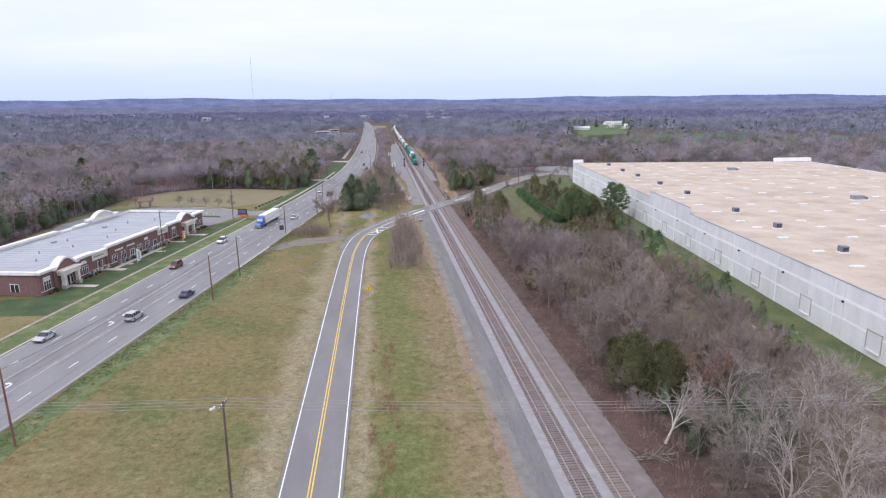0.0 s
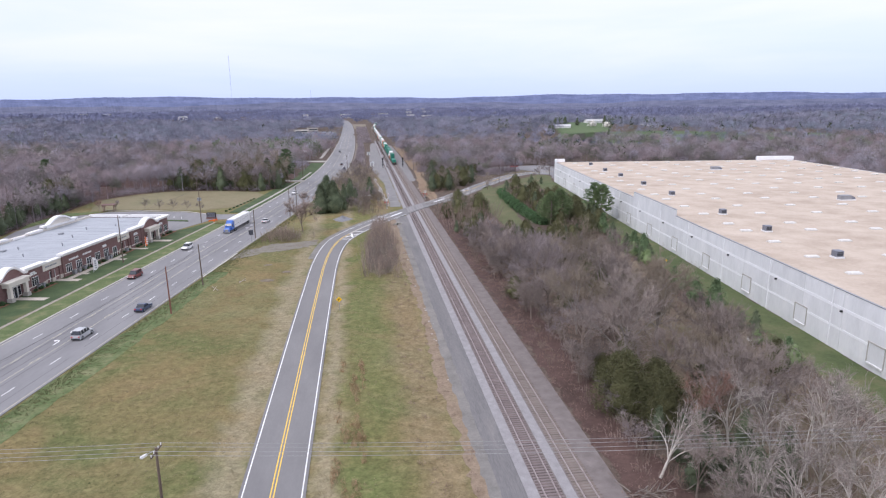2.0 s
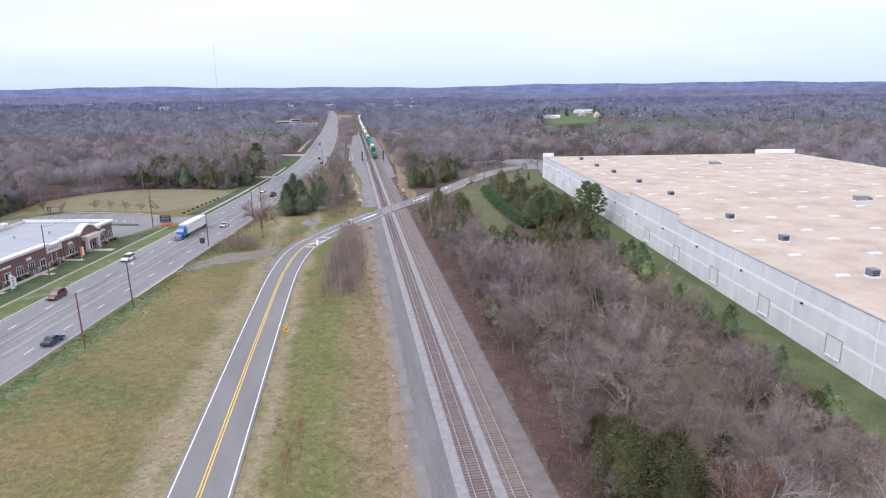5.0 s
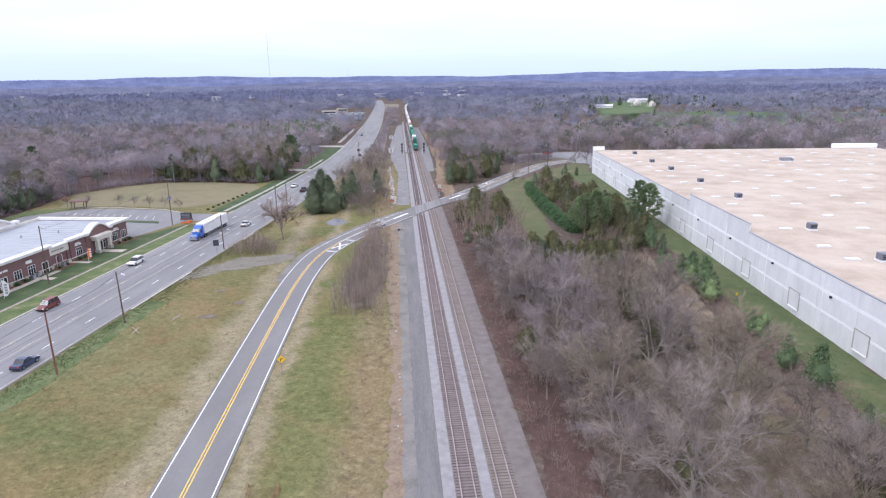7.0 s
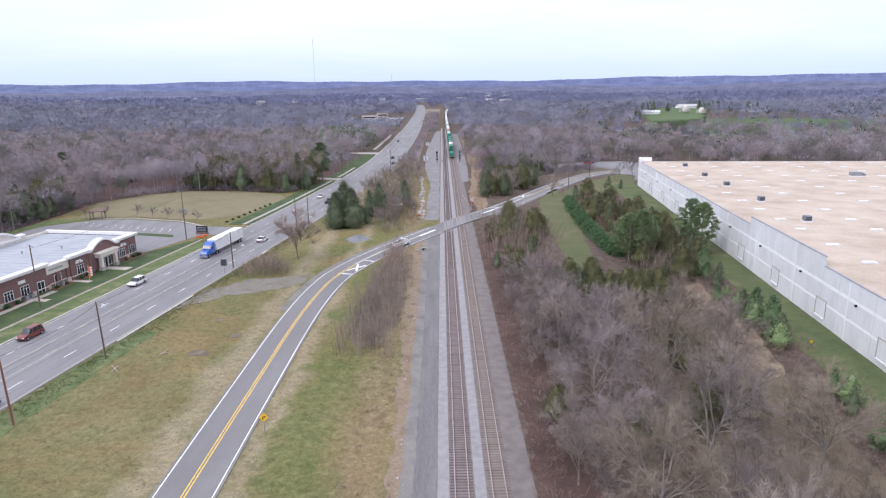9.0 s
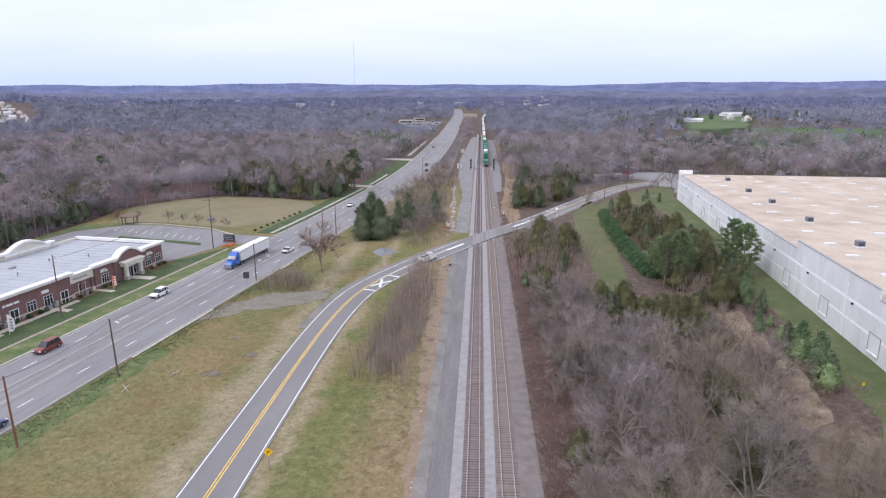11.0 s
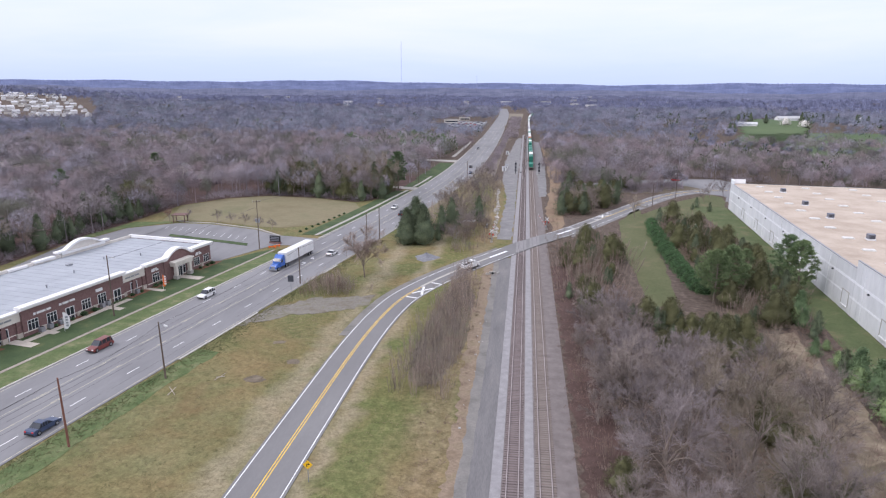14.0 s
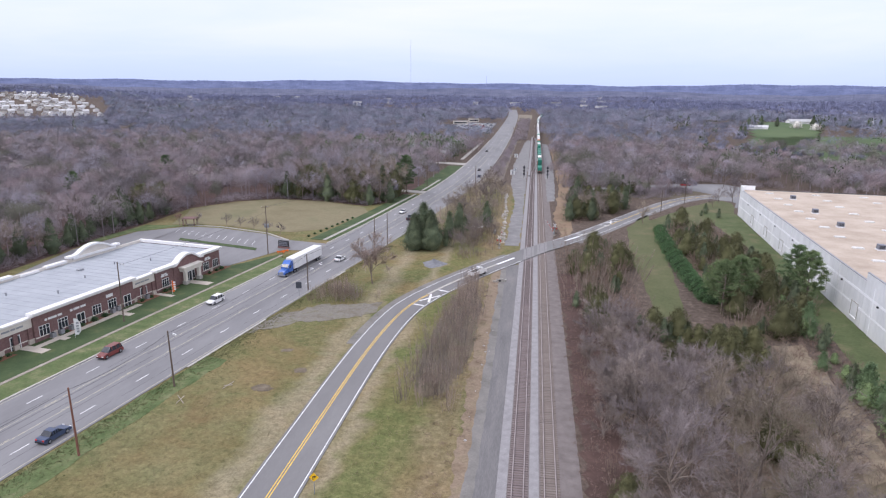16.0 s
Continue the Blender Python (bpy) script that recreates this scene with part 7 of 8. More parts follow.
for k in range(48):
    t = k / 47
    x_, y_ = 47.0 - 3.0 * t - 1.6 * math.sin(t * 3.1) + (k % 2) * 0.8, 230 - 84 * t
    plant("hedge_shrub", HEDGE[k % 3], x_ + rng.uniform(-0.4, 0.4), y_, rng.uniform(0.85, 1.15), k * 1.7, ("hedge_core", "hedge"), "dense bright green evergreen shrub in a hedge row", "shrub", "hedge beside the glade")
for k in range(18):
    s_ = (1.5, 4, 15, 17, 19, 21, 34, 36, 38, 41, 44, 55, 58, 63, 65, 80, 83, 85)[k]
    q = front(s_, -1.3)
    plant("garden_shrub", BOXY[0], q[0], q[1], rng.uniform(0.7, 1.15), k, ("hedge_core", "hedge"), "clipped round green shrub in a mulch bed", "shrub", "clipped shrubs before the shops", GZ + 0.1)
for k in range(9):
    plant("garden_shrub", BOXY[0], -75.5 + 0.74 * k, 196 + k * 4.2, 0.8, k, ("hedge_core", "hedge"), "small young shrub on the green verge", "shrub", "young shrubs on the verge")

# saplings of the thicket, the strip and the lay-by
SAP = meshes_for(whip_clump, [(101, 6.5, 1.3, 22), (102, 5.5, 1.5, 22), (103, 7.0, 1.1, 20)], ("bark", ["twig_warm", "twig", "twig_warm"]))
rng = np.random.default_rng(37)
k = 0
for x_, y_ in spread_points(rng, -21, -8.5, 83, 150, 2.7):
    mid = -15.6 + (y_ - 84) * 0.03
    if abs(x_ - mid) > (4.2 if y_ < 125 else 3.4) or ROAD.distance(np.array([x_]), np.array([y_]))[0] < 5.5:
        continue
    plant("sapling", SAP[k % 3], x_, y_, rng.uniform(0.6, 1.1), k, ("bark", "twig_warm"), "clump of thin bare saplings beside the road", "tree", "saplings of the roadside thicket")
    k += 1
for x_, y_ in spread_points(rng, -33, -11, 192, 345, 4.6):
    if x_ < float(HIGHWAY_X(y_)) + 13 or rng.uniform() < 0.15 or (y_ < 200 and x_ > -16) or x_ > -12 - max(0, (y_ - 300)) * 0.1:
        continue
    m = BARE[k % 6] if rng.uniform() < 0.5 else SAP[k % 3]
    plant("tree", m, x_, y_, rng.uniform(0.5, 0.75) if m in BARE else rng.uniform(0.7, 1.1), k, ("bark", "twig"), "bare scrubby tree between highway and railway", "tree", "scrub between highway and railway")
    k += 1
for x_, y_, s_ in ((-47, 131, 1.1), (-44.5, 134, 1.2), (-49, 135, 1.0), (-46, 138, 0.9), (-50, 129.5, 0.9), (-42.5, 131.5, 1.0), (-45.5, 131, 1.1), (-47.5, 134, 1.2), (-43.5, 136, 0.9), (-50.5, 132.5, 0.8), (-41.5, 134.5, 0.8), (-48.5, 138, 0.8), (-37, 134.5, 0.5), (-20, 176, 0.8), (-17, 178, 0.9), (-18.5, 182, 0.8), (-14.5, 180, 0.6), (-22, 180, 0.7)):
    plant("shrub", BRUSH[k % 3], x_, y_, s_, k, ("bark", "brush"), "bare brown scrub bush in the grass", "shrub", "scrub round the lay-by")
    plant("sapling", SAP[k % 3], x_ + 1, y_ + 1, s_ * 0.8, k, ("bark", "twig_warm"), "thin bare sapling in the grass", "tree", "scrub round the lay-by")
    k += 1
for x_, y_, s_ in ((-92, 199.5, 0.9), (-98, 201.5, 0.95), (-104, 203.4, 0.9), (-110, 205.2, 1.0), (-86, 196.5, 0.85), (-122, 207, 0.9)):
    plant("tree", BARE[2], x_, y_, s_ * 0.42, x_, ("bark", "twig"), "small bare street tree in the car park island", "tree", "street trees of the car park", GZ + 0.15)
plant("tree", RUST[0], -127.5, 203.5, 0.62, 1, ("bark", "twig_red"), "small reddish ornamental tree by the shelter", "tree")
for x_, y_, s_ in ((86, 296, 0.62), (93, 300, 0.7), (80, 283, 0.5), (99, 292, 0.55)):
    plant("tree", BARE[2], x_, y_, s_, x_, ("bark", "twig"), "bare young tree by the warehouse corner", "tree", "trees at the warehouse corner")
for x_, y_, s_ in ((73, 268, 0.8), (76, 259, 0.7), (70, 262, 0.5)):
    plant("cedar", CEDAR[2], x_, y_, s_, x_, ("bark_dark", "cedar"), "small dark conical cedar on the grass", "evergreen tree", "small cedars by the warehouse")
# evergreens along the plot, the roads and the junction
rng = np.random.default_rng(43)
for k in range(44):
    if k < 26:
        x_, y_, m, s_ = -112 + k * 1.9 + rng.uniform(-1.5, 1.5), 271 + rng.uniform(0, 14), (OLIVE[0], OLIVE[1], CEDAR[1], OLIVE[0], BARE[5])[k % 5], rng.uniform(1.1, 1.8)
    elif k < 34:
        x_, y_, m, s_ = -146 - rng.uniform(0, 14), 196 + (k - 26) * 6, (OLIVE[0], OLIVE[1], CEDAR[1])[k % 3], rng.uniform(1.1, 1.7)
    else:
        x_, y_, m, s_ = 24 + (k - 34) * 3.2 + rng.uniform(-1, 1), 272 + (k - 34) * 4.5 + rng.uniform(0, 6), (OLIVE[0], CEDAR[1])[k % 2], rng.uniform(0.6, 0.95)
    plant("cedar", m, x_, y_, s_, k, ("bark_dark", "cedar"), "dark evergreen at the edge of the bare woods", "evergreen tree", "evergreens at the edge of the woods")
for x_, y_, s_ in ((-61, 296, 1.35), (-66, 300, 1.0), (-205, 250, 0.9), (-190, 300, 1.1)):
    plant("pine_tree", PINE_DARK[0], x_, y_, s_, x_, ("bark", "pine"), "tall dark green pine above the bare woods", "pine tree", "pines in the western woods")
for x_, y_, s_ in ((299, 786, 1.05), (312, 768, 0.95)):
    plant("blossom_tree", BLOOM[0], x_, y_, s_, x_, ("bark", "blossom"), "round tree in full white blossom", "tree", "blossom trees by the far farm", float(rise(np.array([x_]), np.array([y_]))[0]))
for x_, y_, s_ in ((284, 806, 1.3), (268, 812, 1.5), (259, 806, 1.2), (250, 800, 1.4), (330, 822, 1.5), (338, 812, 1.2), (366, 850, 1.3), (378, 838, 1.5), (394, 826, 1.6), (405, 822, 1.5), (414, 812, 1.3), (276, 668, 0.9), (222, 716, 1.2), (215, 708, 1.4)):
    plant("cedar", CEDAR[1], x_, y_, s_, x_, ("bark_dark", "cedar"), "dark evergreen by the far farm", "evergreen tree", "evergreens by the far farm", float(rise(np.array([x_]), np.array([y_]))[0]))

# joined evergreens far off
rng = np.random.default_rng(47)
p = np.stack([rng.uniform(-150, -55, 90), rng.uniform(430, 560, 90)], 1)
p = p[~open_ground(p[:, 0], p[:, 1])]
wood_stuff("far_pines", canopy(p, rng.uniform(12, 17, len(p)), np.full(len(p), 4.2), 60, 1.6, 0.7, rng, 0.4), "pine", "stand of dark green pines in the bare woods")
p = spread_points(rng, -900, 1100, 350, 1300, 38)
x, y = p.T
p = p[VIEW(x, y) & ~open_ground(x, y) & (rng.uniform(size=len(p)) < np.where((x > 150) & (y > 700), 0.75, 0.22))]
wood_stuff("scattered_evergreens", canopy(p, rng.uniform(11, 18, len(p)), rng.uniform(3, 5.5, len(p)), 40, 2.2, 0.9, rng, 0.35), "cedar", "dark evergreens scattered through the bare woods")

# brush on the wood's floor and edges
rng = np.random.default_rng(53)
p = spread_points(rng, 10.5, 62, -40, 250, 2.4)
x, y = p.T
p = p[(x < 59.2 + y * 0.1 - 7.0) & ~open_ground(x, y) & ~((x > 26) & (x < 48) & (y > 128))]
hh = rng.uniform(1.0, 3.2, len(p))
wood_stuff("wood_floor_brush", canopy(p, hh, np.full(len(p), 1.3), 40, 1.0, 0.05, rng, 0.3), "brush", "tangled brown undergrowth on the wood's floor")
p = np.concatenate([spread_points(rng, 8.4, 13.5, -50, 235, 1.1), spread_points(rng, -13, -8.2, -10, 160, 2.2)])
p = p[rng.uniform(size=len(p)) < 0.5]
wood_stuff("bank_weeds", canopy(p, rng.uniform(0.3, 1.0, len(p)), np.full(len(p), 0.7), 24, 0.5, 0.04, rng, 0.3), "brush", "dead weeds along the railway bank")


# ---- grass tufts on the fields ----
def tufts(name, p, hgt, n, w, mat, label):
    rng = np.random.default_rng(len(p))
    k = np.repeat(np.arange(len(p)), n)
    c = np.stack([p[k, 0], p[k, 1], np.full(len(k), GZ)], 1) + rng.normal(size=(len(k), 3)) * np.array([0.16, 0.16, 0.0])
    L = rng.uniform(0.6, 1.3, len(k)) * hgt
    d = np.stack([rng.normal(size=len(k)) * 0.5, rng.normal(size=len(k)) * 0.5, np.ones(len(k))], 1)
    c[:, 2] += L * 0.42
    tagged(part(name, fast_mesh(name, *slivers(c, d, L, w, rng)), mat), label, "grass", "", "stuff")


rng = np.random.default_rng(59)
p = rng.uniform((-100, -30), (-9, 150), (26000, 2))
ok = (p[:, 0] > HIGHWAY_X(p[:, 1]) + 10.2) & (ROAD.distance(p[:, 0], p[:, 1]) > 4.6) & (p[:, 0] < -9)
p = p[ok]
clump = np.array([noise.noise(Vector((q[0] * 0.12, q[1] * 0.12, 3.1))) + 0.6 * noise.noise(Vector((q[0] * 0.5, q[1] * 0.5, 1.1))) for q in p])
tufts("dry_tufts", p[clump > 0.05], 0.2, 5, 0.05, "dry_grass", "dry tan grass tufts")
tufts("green_tufts", p[clump < -0.12], 0.16, 5, 0.05, "green_grass", "short green grass tufts")
p = rng.uniform((-24.5, -40), (-20.5, 30), (1500, 2))
p = p[np.array([noise.noise(Vector((q[0] * 0.9, q[1] * 0.12, 0.0))) for q in p]) > 0.12]
tufts("straw_tufts", p, 0.8, 8, 0.05, "straw", "tall orange-tan straw in rows")
s_ = rng.uniform(HIGHWAY.s_of_y(-60), HIGHWAY.s_of_y(190), 5200)
q = np.array([HIGHWAY.at(a, 10.2 + abs(rng.normal()) * 2.0) for a in s_])
tufts("verge_weeds", q, 0.26, 6, 0.07, "green_grass", "rank green weeds on the verge")
s_ = rng.uniform(HIGHWAY.s_of_y(20), HIGHWAY.s_of_y(170), 3000)
q = np.array([HIGHWAY.at(a, rng.uniform(-15.0, -10.3)) for a in s_])
tufts("west_verge_grass", q, 0.22, 5, 0.08, "green_grass", "uneven green verge grass")

# ---- stones ----


def stone_mesh(seed):
    rng = random.Random(seed)
    g = Geo()
    ring = lambda r, z: [(r * math.cos(a) * rng.uniform(0.75, 1.1), r * math.sin(a) * rng.uniform(0.75, 1.1), z) for a in np.arange(6) * math.pi / 3]
    g.loft([ring(0.45, -0.1), ring(0.55, 0.15), ring(0.3, 0.4)])
    me = g.mesh("ditch_stone")
    me.materials.append(M["rock"])
    return me


STONES = [stone_mesh(k) for k in range(4)]
rng = random.Random(61)
for k in range(108):
    if k < 85:
        y_ = rng.uniform(196, 305)
        x_ = -8.6 - (y_ - 196) * 0.035 + rng.gauss(0, 0.45)
    else:
        y_ = rng.uniform(20, 160)
        x_ = -7.6 + rng.gauss(0, 0.35)
    st = tagged(part("ditch_stone", STONES[k % 4], "rock"), "pale broken stone lining the trackside ditch", "stone", "stones of the ditch")
    sc = rng.uniform(0.5, 1.4) if k < 85 else rng.uniform(0.2, 0.5)
    st.matrix_world = Matrix.LocRotScale((x_, y_, GZ + 0.02), Euler((0, 0, rng.uniform(0, 6))), (sc, sc, sc))


# ---- poles, wires and signs ----
def utility_pole(x, y, h, mat, arms=(), lamp=False, can=False, tilt=0.0, rot=80, lamp_rot=None, z=GZ, label="weathered timber utility pole standing in grass"):
    t = thing("utility_pole", (x, y, z, 0, tilt, 0), label, "utility pole", "utility poles")
    part("shaft", Geo().tube((0, 0, -0.3), (0, 0, h), 0.17, 0.11, 10), mat, t)
    for za in arms:
        a = part("crossarm", Geo().box(-1.2, 1.2, -0.06, 0.06, za - 0.08, za + 0.08, pose(0, 0, 0, 0, 0, rot)), mat, t)
        for k in (-1.1, -0.5, 0.5, 1.1):
            v = pose(0, 0, 0, 0, 0, rot) @ Vector((k, 0, 0))
            part("insulator", Geo().tube((v.x, v.y, za + 0.08), (v.x, v.y, za + 0.3), 0.05, 0.04, 6), "white_metal", a)
    if can:
        part("transformer", Geo().tube((0.4, 0, h * 0.55), (0.4, 0, h * 0.55 + 1.1), 0.32, 0.32, 10), "grey_metal", t)
        part("transformer", Geo().tube((-0.4, 0, h * 0.55), (-0.4, 0, h * 0.55 + 1.1), 0.32, 0.32, 10), "grey_metal", t)
    if lamp:
        turn = rot if lamp_rot is None else lamp_rot
        v = pose(0, 0, 0, 0, 0, turn) @ Vector((1.1, 0, -0.3))
        a = part("lamp_arm", Geo().tube((0, 0, h - 0.25), (v.x, v.y, h - 0.65), 0.04, 0.04, 6), "grey_metal", t)
        part("lamp_head", Geo().box(-0.3, 0.3, -0.13, 0.13, -0.1, 0.1, Matrix.Translation((v.x, v.y, h - 0.7)) @ pose(0, 0, 0, 0, 25, turn)), "white_metal", a)
    return t


utility_pole(-60.5, 61.3, 10.3, "pole_red", rot=100, tilt=-1.0, label="leaning reddish timber utility pole by the highway")
utility_pole(-59.0, 83.0, 10.2, "pole", lamp=True, rot=10, tilt=-1.5)
utility_pole(-70.0, -1.5, 11.0, "pole_red", rot=100, tilt=-1.5, label="leaning reddish timber utility pole by the highway")
utility_pole(-55.0, 138.3, 9.5, "pole", lamp=True, rot=190)
utility_pole(-39.5, -16.5, 12.0, "pole", arms=(11.6,), lamp=True, rot=85, lamp_rot=190, label="timber utility pole with crossarm and lamp")
utility_pole(-79.6, 171.0, 15.2, "pole", arms=(14.7,), can=True, rot=20, label="tall timber pole with two transformers")
utility_pole(-86.6, 110.0, 13.5, "pole", lamp=True, rot=60, label="tall slim timber pole before the shops")
utility_pole(-66.5, 262.0, 12.5, "pole", arms=(12.0, 11.0), rot=20)
utility_pole(-54.5, 318.0, 11.5, "pole", rot=20)
utility_pole(-48.0, 179.5, 11.0, "pole", rot=20)
utility_pole(-46.3, 189.8, 10.5, "pole", rot=20)
utility_pole(-27.5, 300.0, 14.0, "pole", lamp=True, rot=200)
utility_pole(69.5, 291.0, 12.0, "pole", lamp=True, rot=200)
utility_pole(54.5, 266.0, 10.0, "pole", rot=200)
utility_pole(103.0, 352.0, 12.0, "pole", rot=200)
utility_pole(44.0, 344.0, 11.0, "pole", rot=200)
utility_pole(58.0, 60.0 - 84, 12.0, "pole", arms=(11.6,), rot=170)


def cable(a, b, sag, r=0.02, n=14, mat="wire"):
    g = Geo()
    a, b = Vector(a), Vector(b)
    pts_ = [a.lerp(b, i / n) - Vector((0, 0, sag * 4 * (i / n) * (1 - i / n))) for i in range(n + 1)]
    side = (b - a).cross(Vector((0, 0, 1))).normalized() * r
    up = Vector((0, 0, r))
    g.loft([[q + side, q + up, q - side, q - up] for q in pts_])
    return tagged(part("overhead_wire", g, mat), "thin overhead wire strung between utility poles", "cable", "overhead wires")


for off in (-1.1, -0.4, 0.4, 1.1):
    cable((-39.5 + off * 0.17, -16.5 + off, 11.6), (58 + off * 0.17, -24 + off, 11.6), 1.2)
    cable((-120, -6 + off, 11.6), (-39.5 + off * 0.17, -16.5 + off, 11.6), 1.0)
for a, b in (((-70.0, -1.5, 10.5), (-60.6, 61.3, 9.8)), ((-60.6, 61.3, 9.8), (-59.2, 83, 9.5)), ((-59.2, 83, 9.5), (-55, 138.3, 9)), ((-79.6, 171, 14.6), (-66.5, 262, 12)), ((-66.5, 262, 12), (-54.5, 318, 11)), ((-66.5, 262, 11), (-54.5, 318, 10.4)), ((-55, 138.3, 9), (-48, 179.5, 10)), ((-86.6, 110, 12.5), (-79.6, 171, 13))):
    cable(a, b, 0.7, 0.032, 14, "wire_dark")


def sign_on_posts(name, x, y, rot, w, h, z0, mat, label, posts=2, back="grey_metal"):
    t = thing(name, (x, y, GZ, 0, 0, rot), label, "sign")
    for k in range(posts):
        px = 0 if posts == 1 else (-w * 0.35 + k * w * 0.7)
        part("post", Geo().box(px - 0.05, px + 0.05, -0.05, 0.05, -0.1, z0 + h * 0.9), "grey_metal", t)
    part("panel", Geo().box(-w / 2, w / 2, -0.09, -0.05, z0, z0 + h), mat, t)
    return t


def warning_sign(x, y, rot):
    """A yellow diamond with a bent black arrow."""
    t = thing("warning_sign", (x, y, GZ, 0, 0, rot), "yellow diamond road sign with a black bent arrow", "road sign")
    part("post", Geo().box(-0.04, 0.04, -0.04, 0.04, -0.1, 2.9), "grey_metal", t)
    d = part("diamond", Geo().extrude([(0, -0.07, 1.85), (0.62, -0.07, 2.47), (0, -0.07, 3.09), (-0.62, -0.07, 2.47)], (0, 0.03, 0)), "yellow_sign", t)
    g = Geo().box(-0.16, -0.06, -0.085, -0.07, 2.15, 2.5).box(-0.16, 0.12, -0.085, -0.07, 2.5, 2.6)
    g.extrude([(0.1, -0.085, 2.4), (0.3, -0.085, 2.55), (0.1, -0.085, 2.7)], (0, 0.015, 0))
    part("arrow", g, "dark_metal", d)


warning_sign(-25.4, 58.1, 4)
sign_on_posts("roadside_sign", -55.4, 133.0, 8, 1.4, 1.6, 2.2, "dark_sign", "dark square sign on a single post", 1)
sign_on_posts("small_sign", -96, 33, 8, 0.7, 0.8, 1.6, "white_metal", "small pale sign on a short post", 1)
sign_on_posts("white_board", -18.2, 207, 6, 4.2, 0.7, 3.2, "white_metal", "long white board on two posts")
sign_on_posts("yellow_marker", 60.5, 84, 10, 0.5, 0.5, 0.9, "yellow_sign", "small yellow marker in the grass", 1)


def monument_sign(x, y, rot):
    t = thing("monument_sign", (x, y, GZ, 0, 0, rot), "dark monument sign on a low base beside the drive", "sign")
    part("base", Geo().box(-2.0, 2.0, -0.35, 0.35, 0, 0.7, None, 0.04), "brick_red", t)
    part("panel", Geo().box(-1.8, 1.8, -0.25, 0.25, 0.7, 2.6, None, 0.03), "dark_metal", t)
    for z in (1.0, 1.5, 2.0):
        part("sign_bar", Geo().box(-1.5, 1.5, -0.28, -0.25, z, z + 0.3), "unit", t)


monument_sign(-77.5, 178.5, -8)


def fallen_stakes(x, y, rot):
    """Two pale timber props leaning together in the grass."""
    t = thing("timber_stakes", (x, y, GZ, 0, 0, rot), "pair of pale timber stakes lying in the grass", "stake", "stakes in the field")
    for a, b in (((-0.9, -0.5, 0.05), (0.9, 0.6, 0.7)), ((-0.7, 0.6, 0.05), (0.8, -0.4, 0.55))):
        part("stake", Geo().tube(a, b, 0.06, 0.05, 6), "stone_pale", t)


fallen_stakes(-49.9, 84.3, 20)
fallen_stakes(-55.1, 78.3, 110)


def barrier(x, y, rot):
    t = thing("orange_barrier", (x, y, GZ + 0.05, 0, 0, rot), "low orange plastic barrier lying by the drive", "barrier", "orange barriers by the drive")
    part("board", Geo().box(-1.2, 1.2, -0.12, 0.12, 0.25, 0.6), "orange", t)
    for x_ in (-0.9, 0.9):
        part("foot", Geo().box(x_ - 0.1, x_ + 0.1, -0.35, 0.35, 0, 0.25), "orange", t)


barrier(-76.2, 172.8, 10)
barrier(-75.4, 174.3, 60)


def feather_flag(s, o, h, mat, label, wide=1.15):
    q = front(s, o)
    t = thing("feather_flag", (q[0], q[1], GZ, 0, 0, 20), label, "banner", "feather flags before the shops")
    part("mast", Geo().tube((0, 0, 0), (0, 0, h), 0.04, 0.02, 6), "white_metal", t)
    pts_ = [(0.04, 0.6)] + [(0.04 + wide * min(1, 1.25 * math.sin(math.pi * (0.12 + 0.8 * k / 8))), 0.6 + (h - 0.7) * k / 8) for k in range(9)] + [(0.04, h - 0.05)]
    f = part("cloth", Geo().extrude([(x_, -0.01, z_) for x_, z_ in pts_], (0, 0.02, 0)), mat, t)
    for k in range(4):
        part("sign_bar", Geo().box(0.35, 0.85, -0.03, -0.01, 1.1 + k * 0.6, 1.5 + k * 0.6), "grey_metal" if mat == "white_metal" else "white_metal", f)


feather_flag(32.5, -5.2, 4.2, "white_metal", "white feather flag on the lawn")
feather_flag(62.0, -4.2, 3.6, "orange", "red-orange feather flag on the lawn", 0.75)


def ac_unit(s, o):
    q = front(s, o)
    t = thing("condenser_unit", (q[0], q[1], GZ + 0.12, 0, 0, 80), "grey outdoor air-conditioning condenser by the wall", "air conditioner", "condensers before the shops")
    part("casing", Geo().box(-0.45, 0.45, -0.45, 0.45, 0, 1.0, None, 0.05), "grey_metal", t)
    part("fan_guard", Geo().tube((0, 0, 1.0), (0, 0, 1.05), 0.36, 0.34, 12), "dark_metal", t)


for s_ in (31, 33, 35.5, 46.5, 48, 18.5, 17, 57):
    ac_unit(s_, -1.0)


def shelter():
    t = thing("shelter", (-124.5, 205.5, GZ, 0, 0, 10), "small red-brown timber shelter at the car park's edge", "shelter")
    for x_ in (-2, 2):
        for y_ in (-1.5, 1.5):
            part("post", Geo().box(x_ - 0.12, x_ + 0.12, y_ - 0.12, y_ + 0.12, 0, 2.7), "brick_red", t)
    part("roof", Geo().box(-2.6, 2.6, -2.0, 2.0, 2.7, 2.95, None, 0.05), "brick_red", t)
    part("bench", Geo().box(-1.4, 1.4, -0.4, 0.4, 0.4, 0.5), "concrete", t)


shelter()


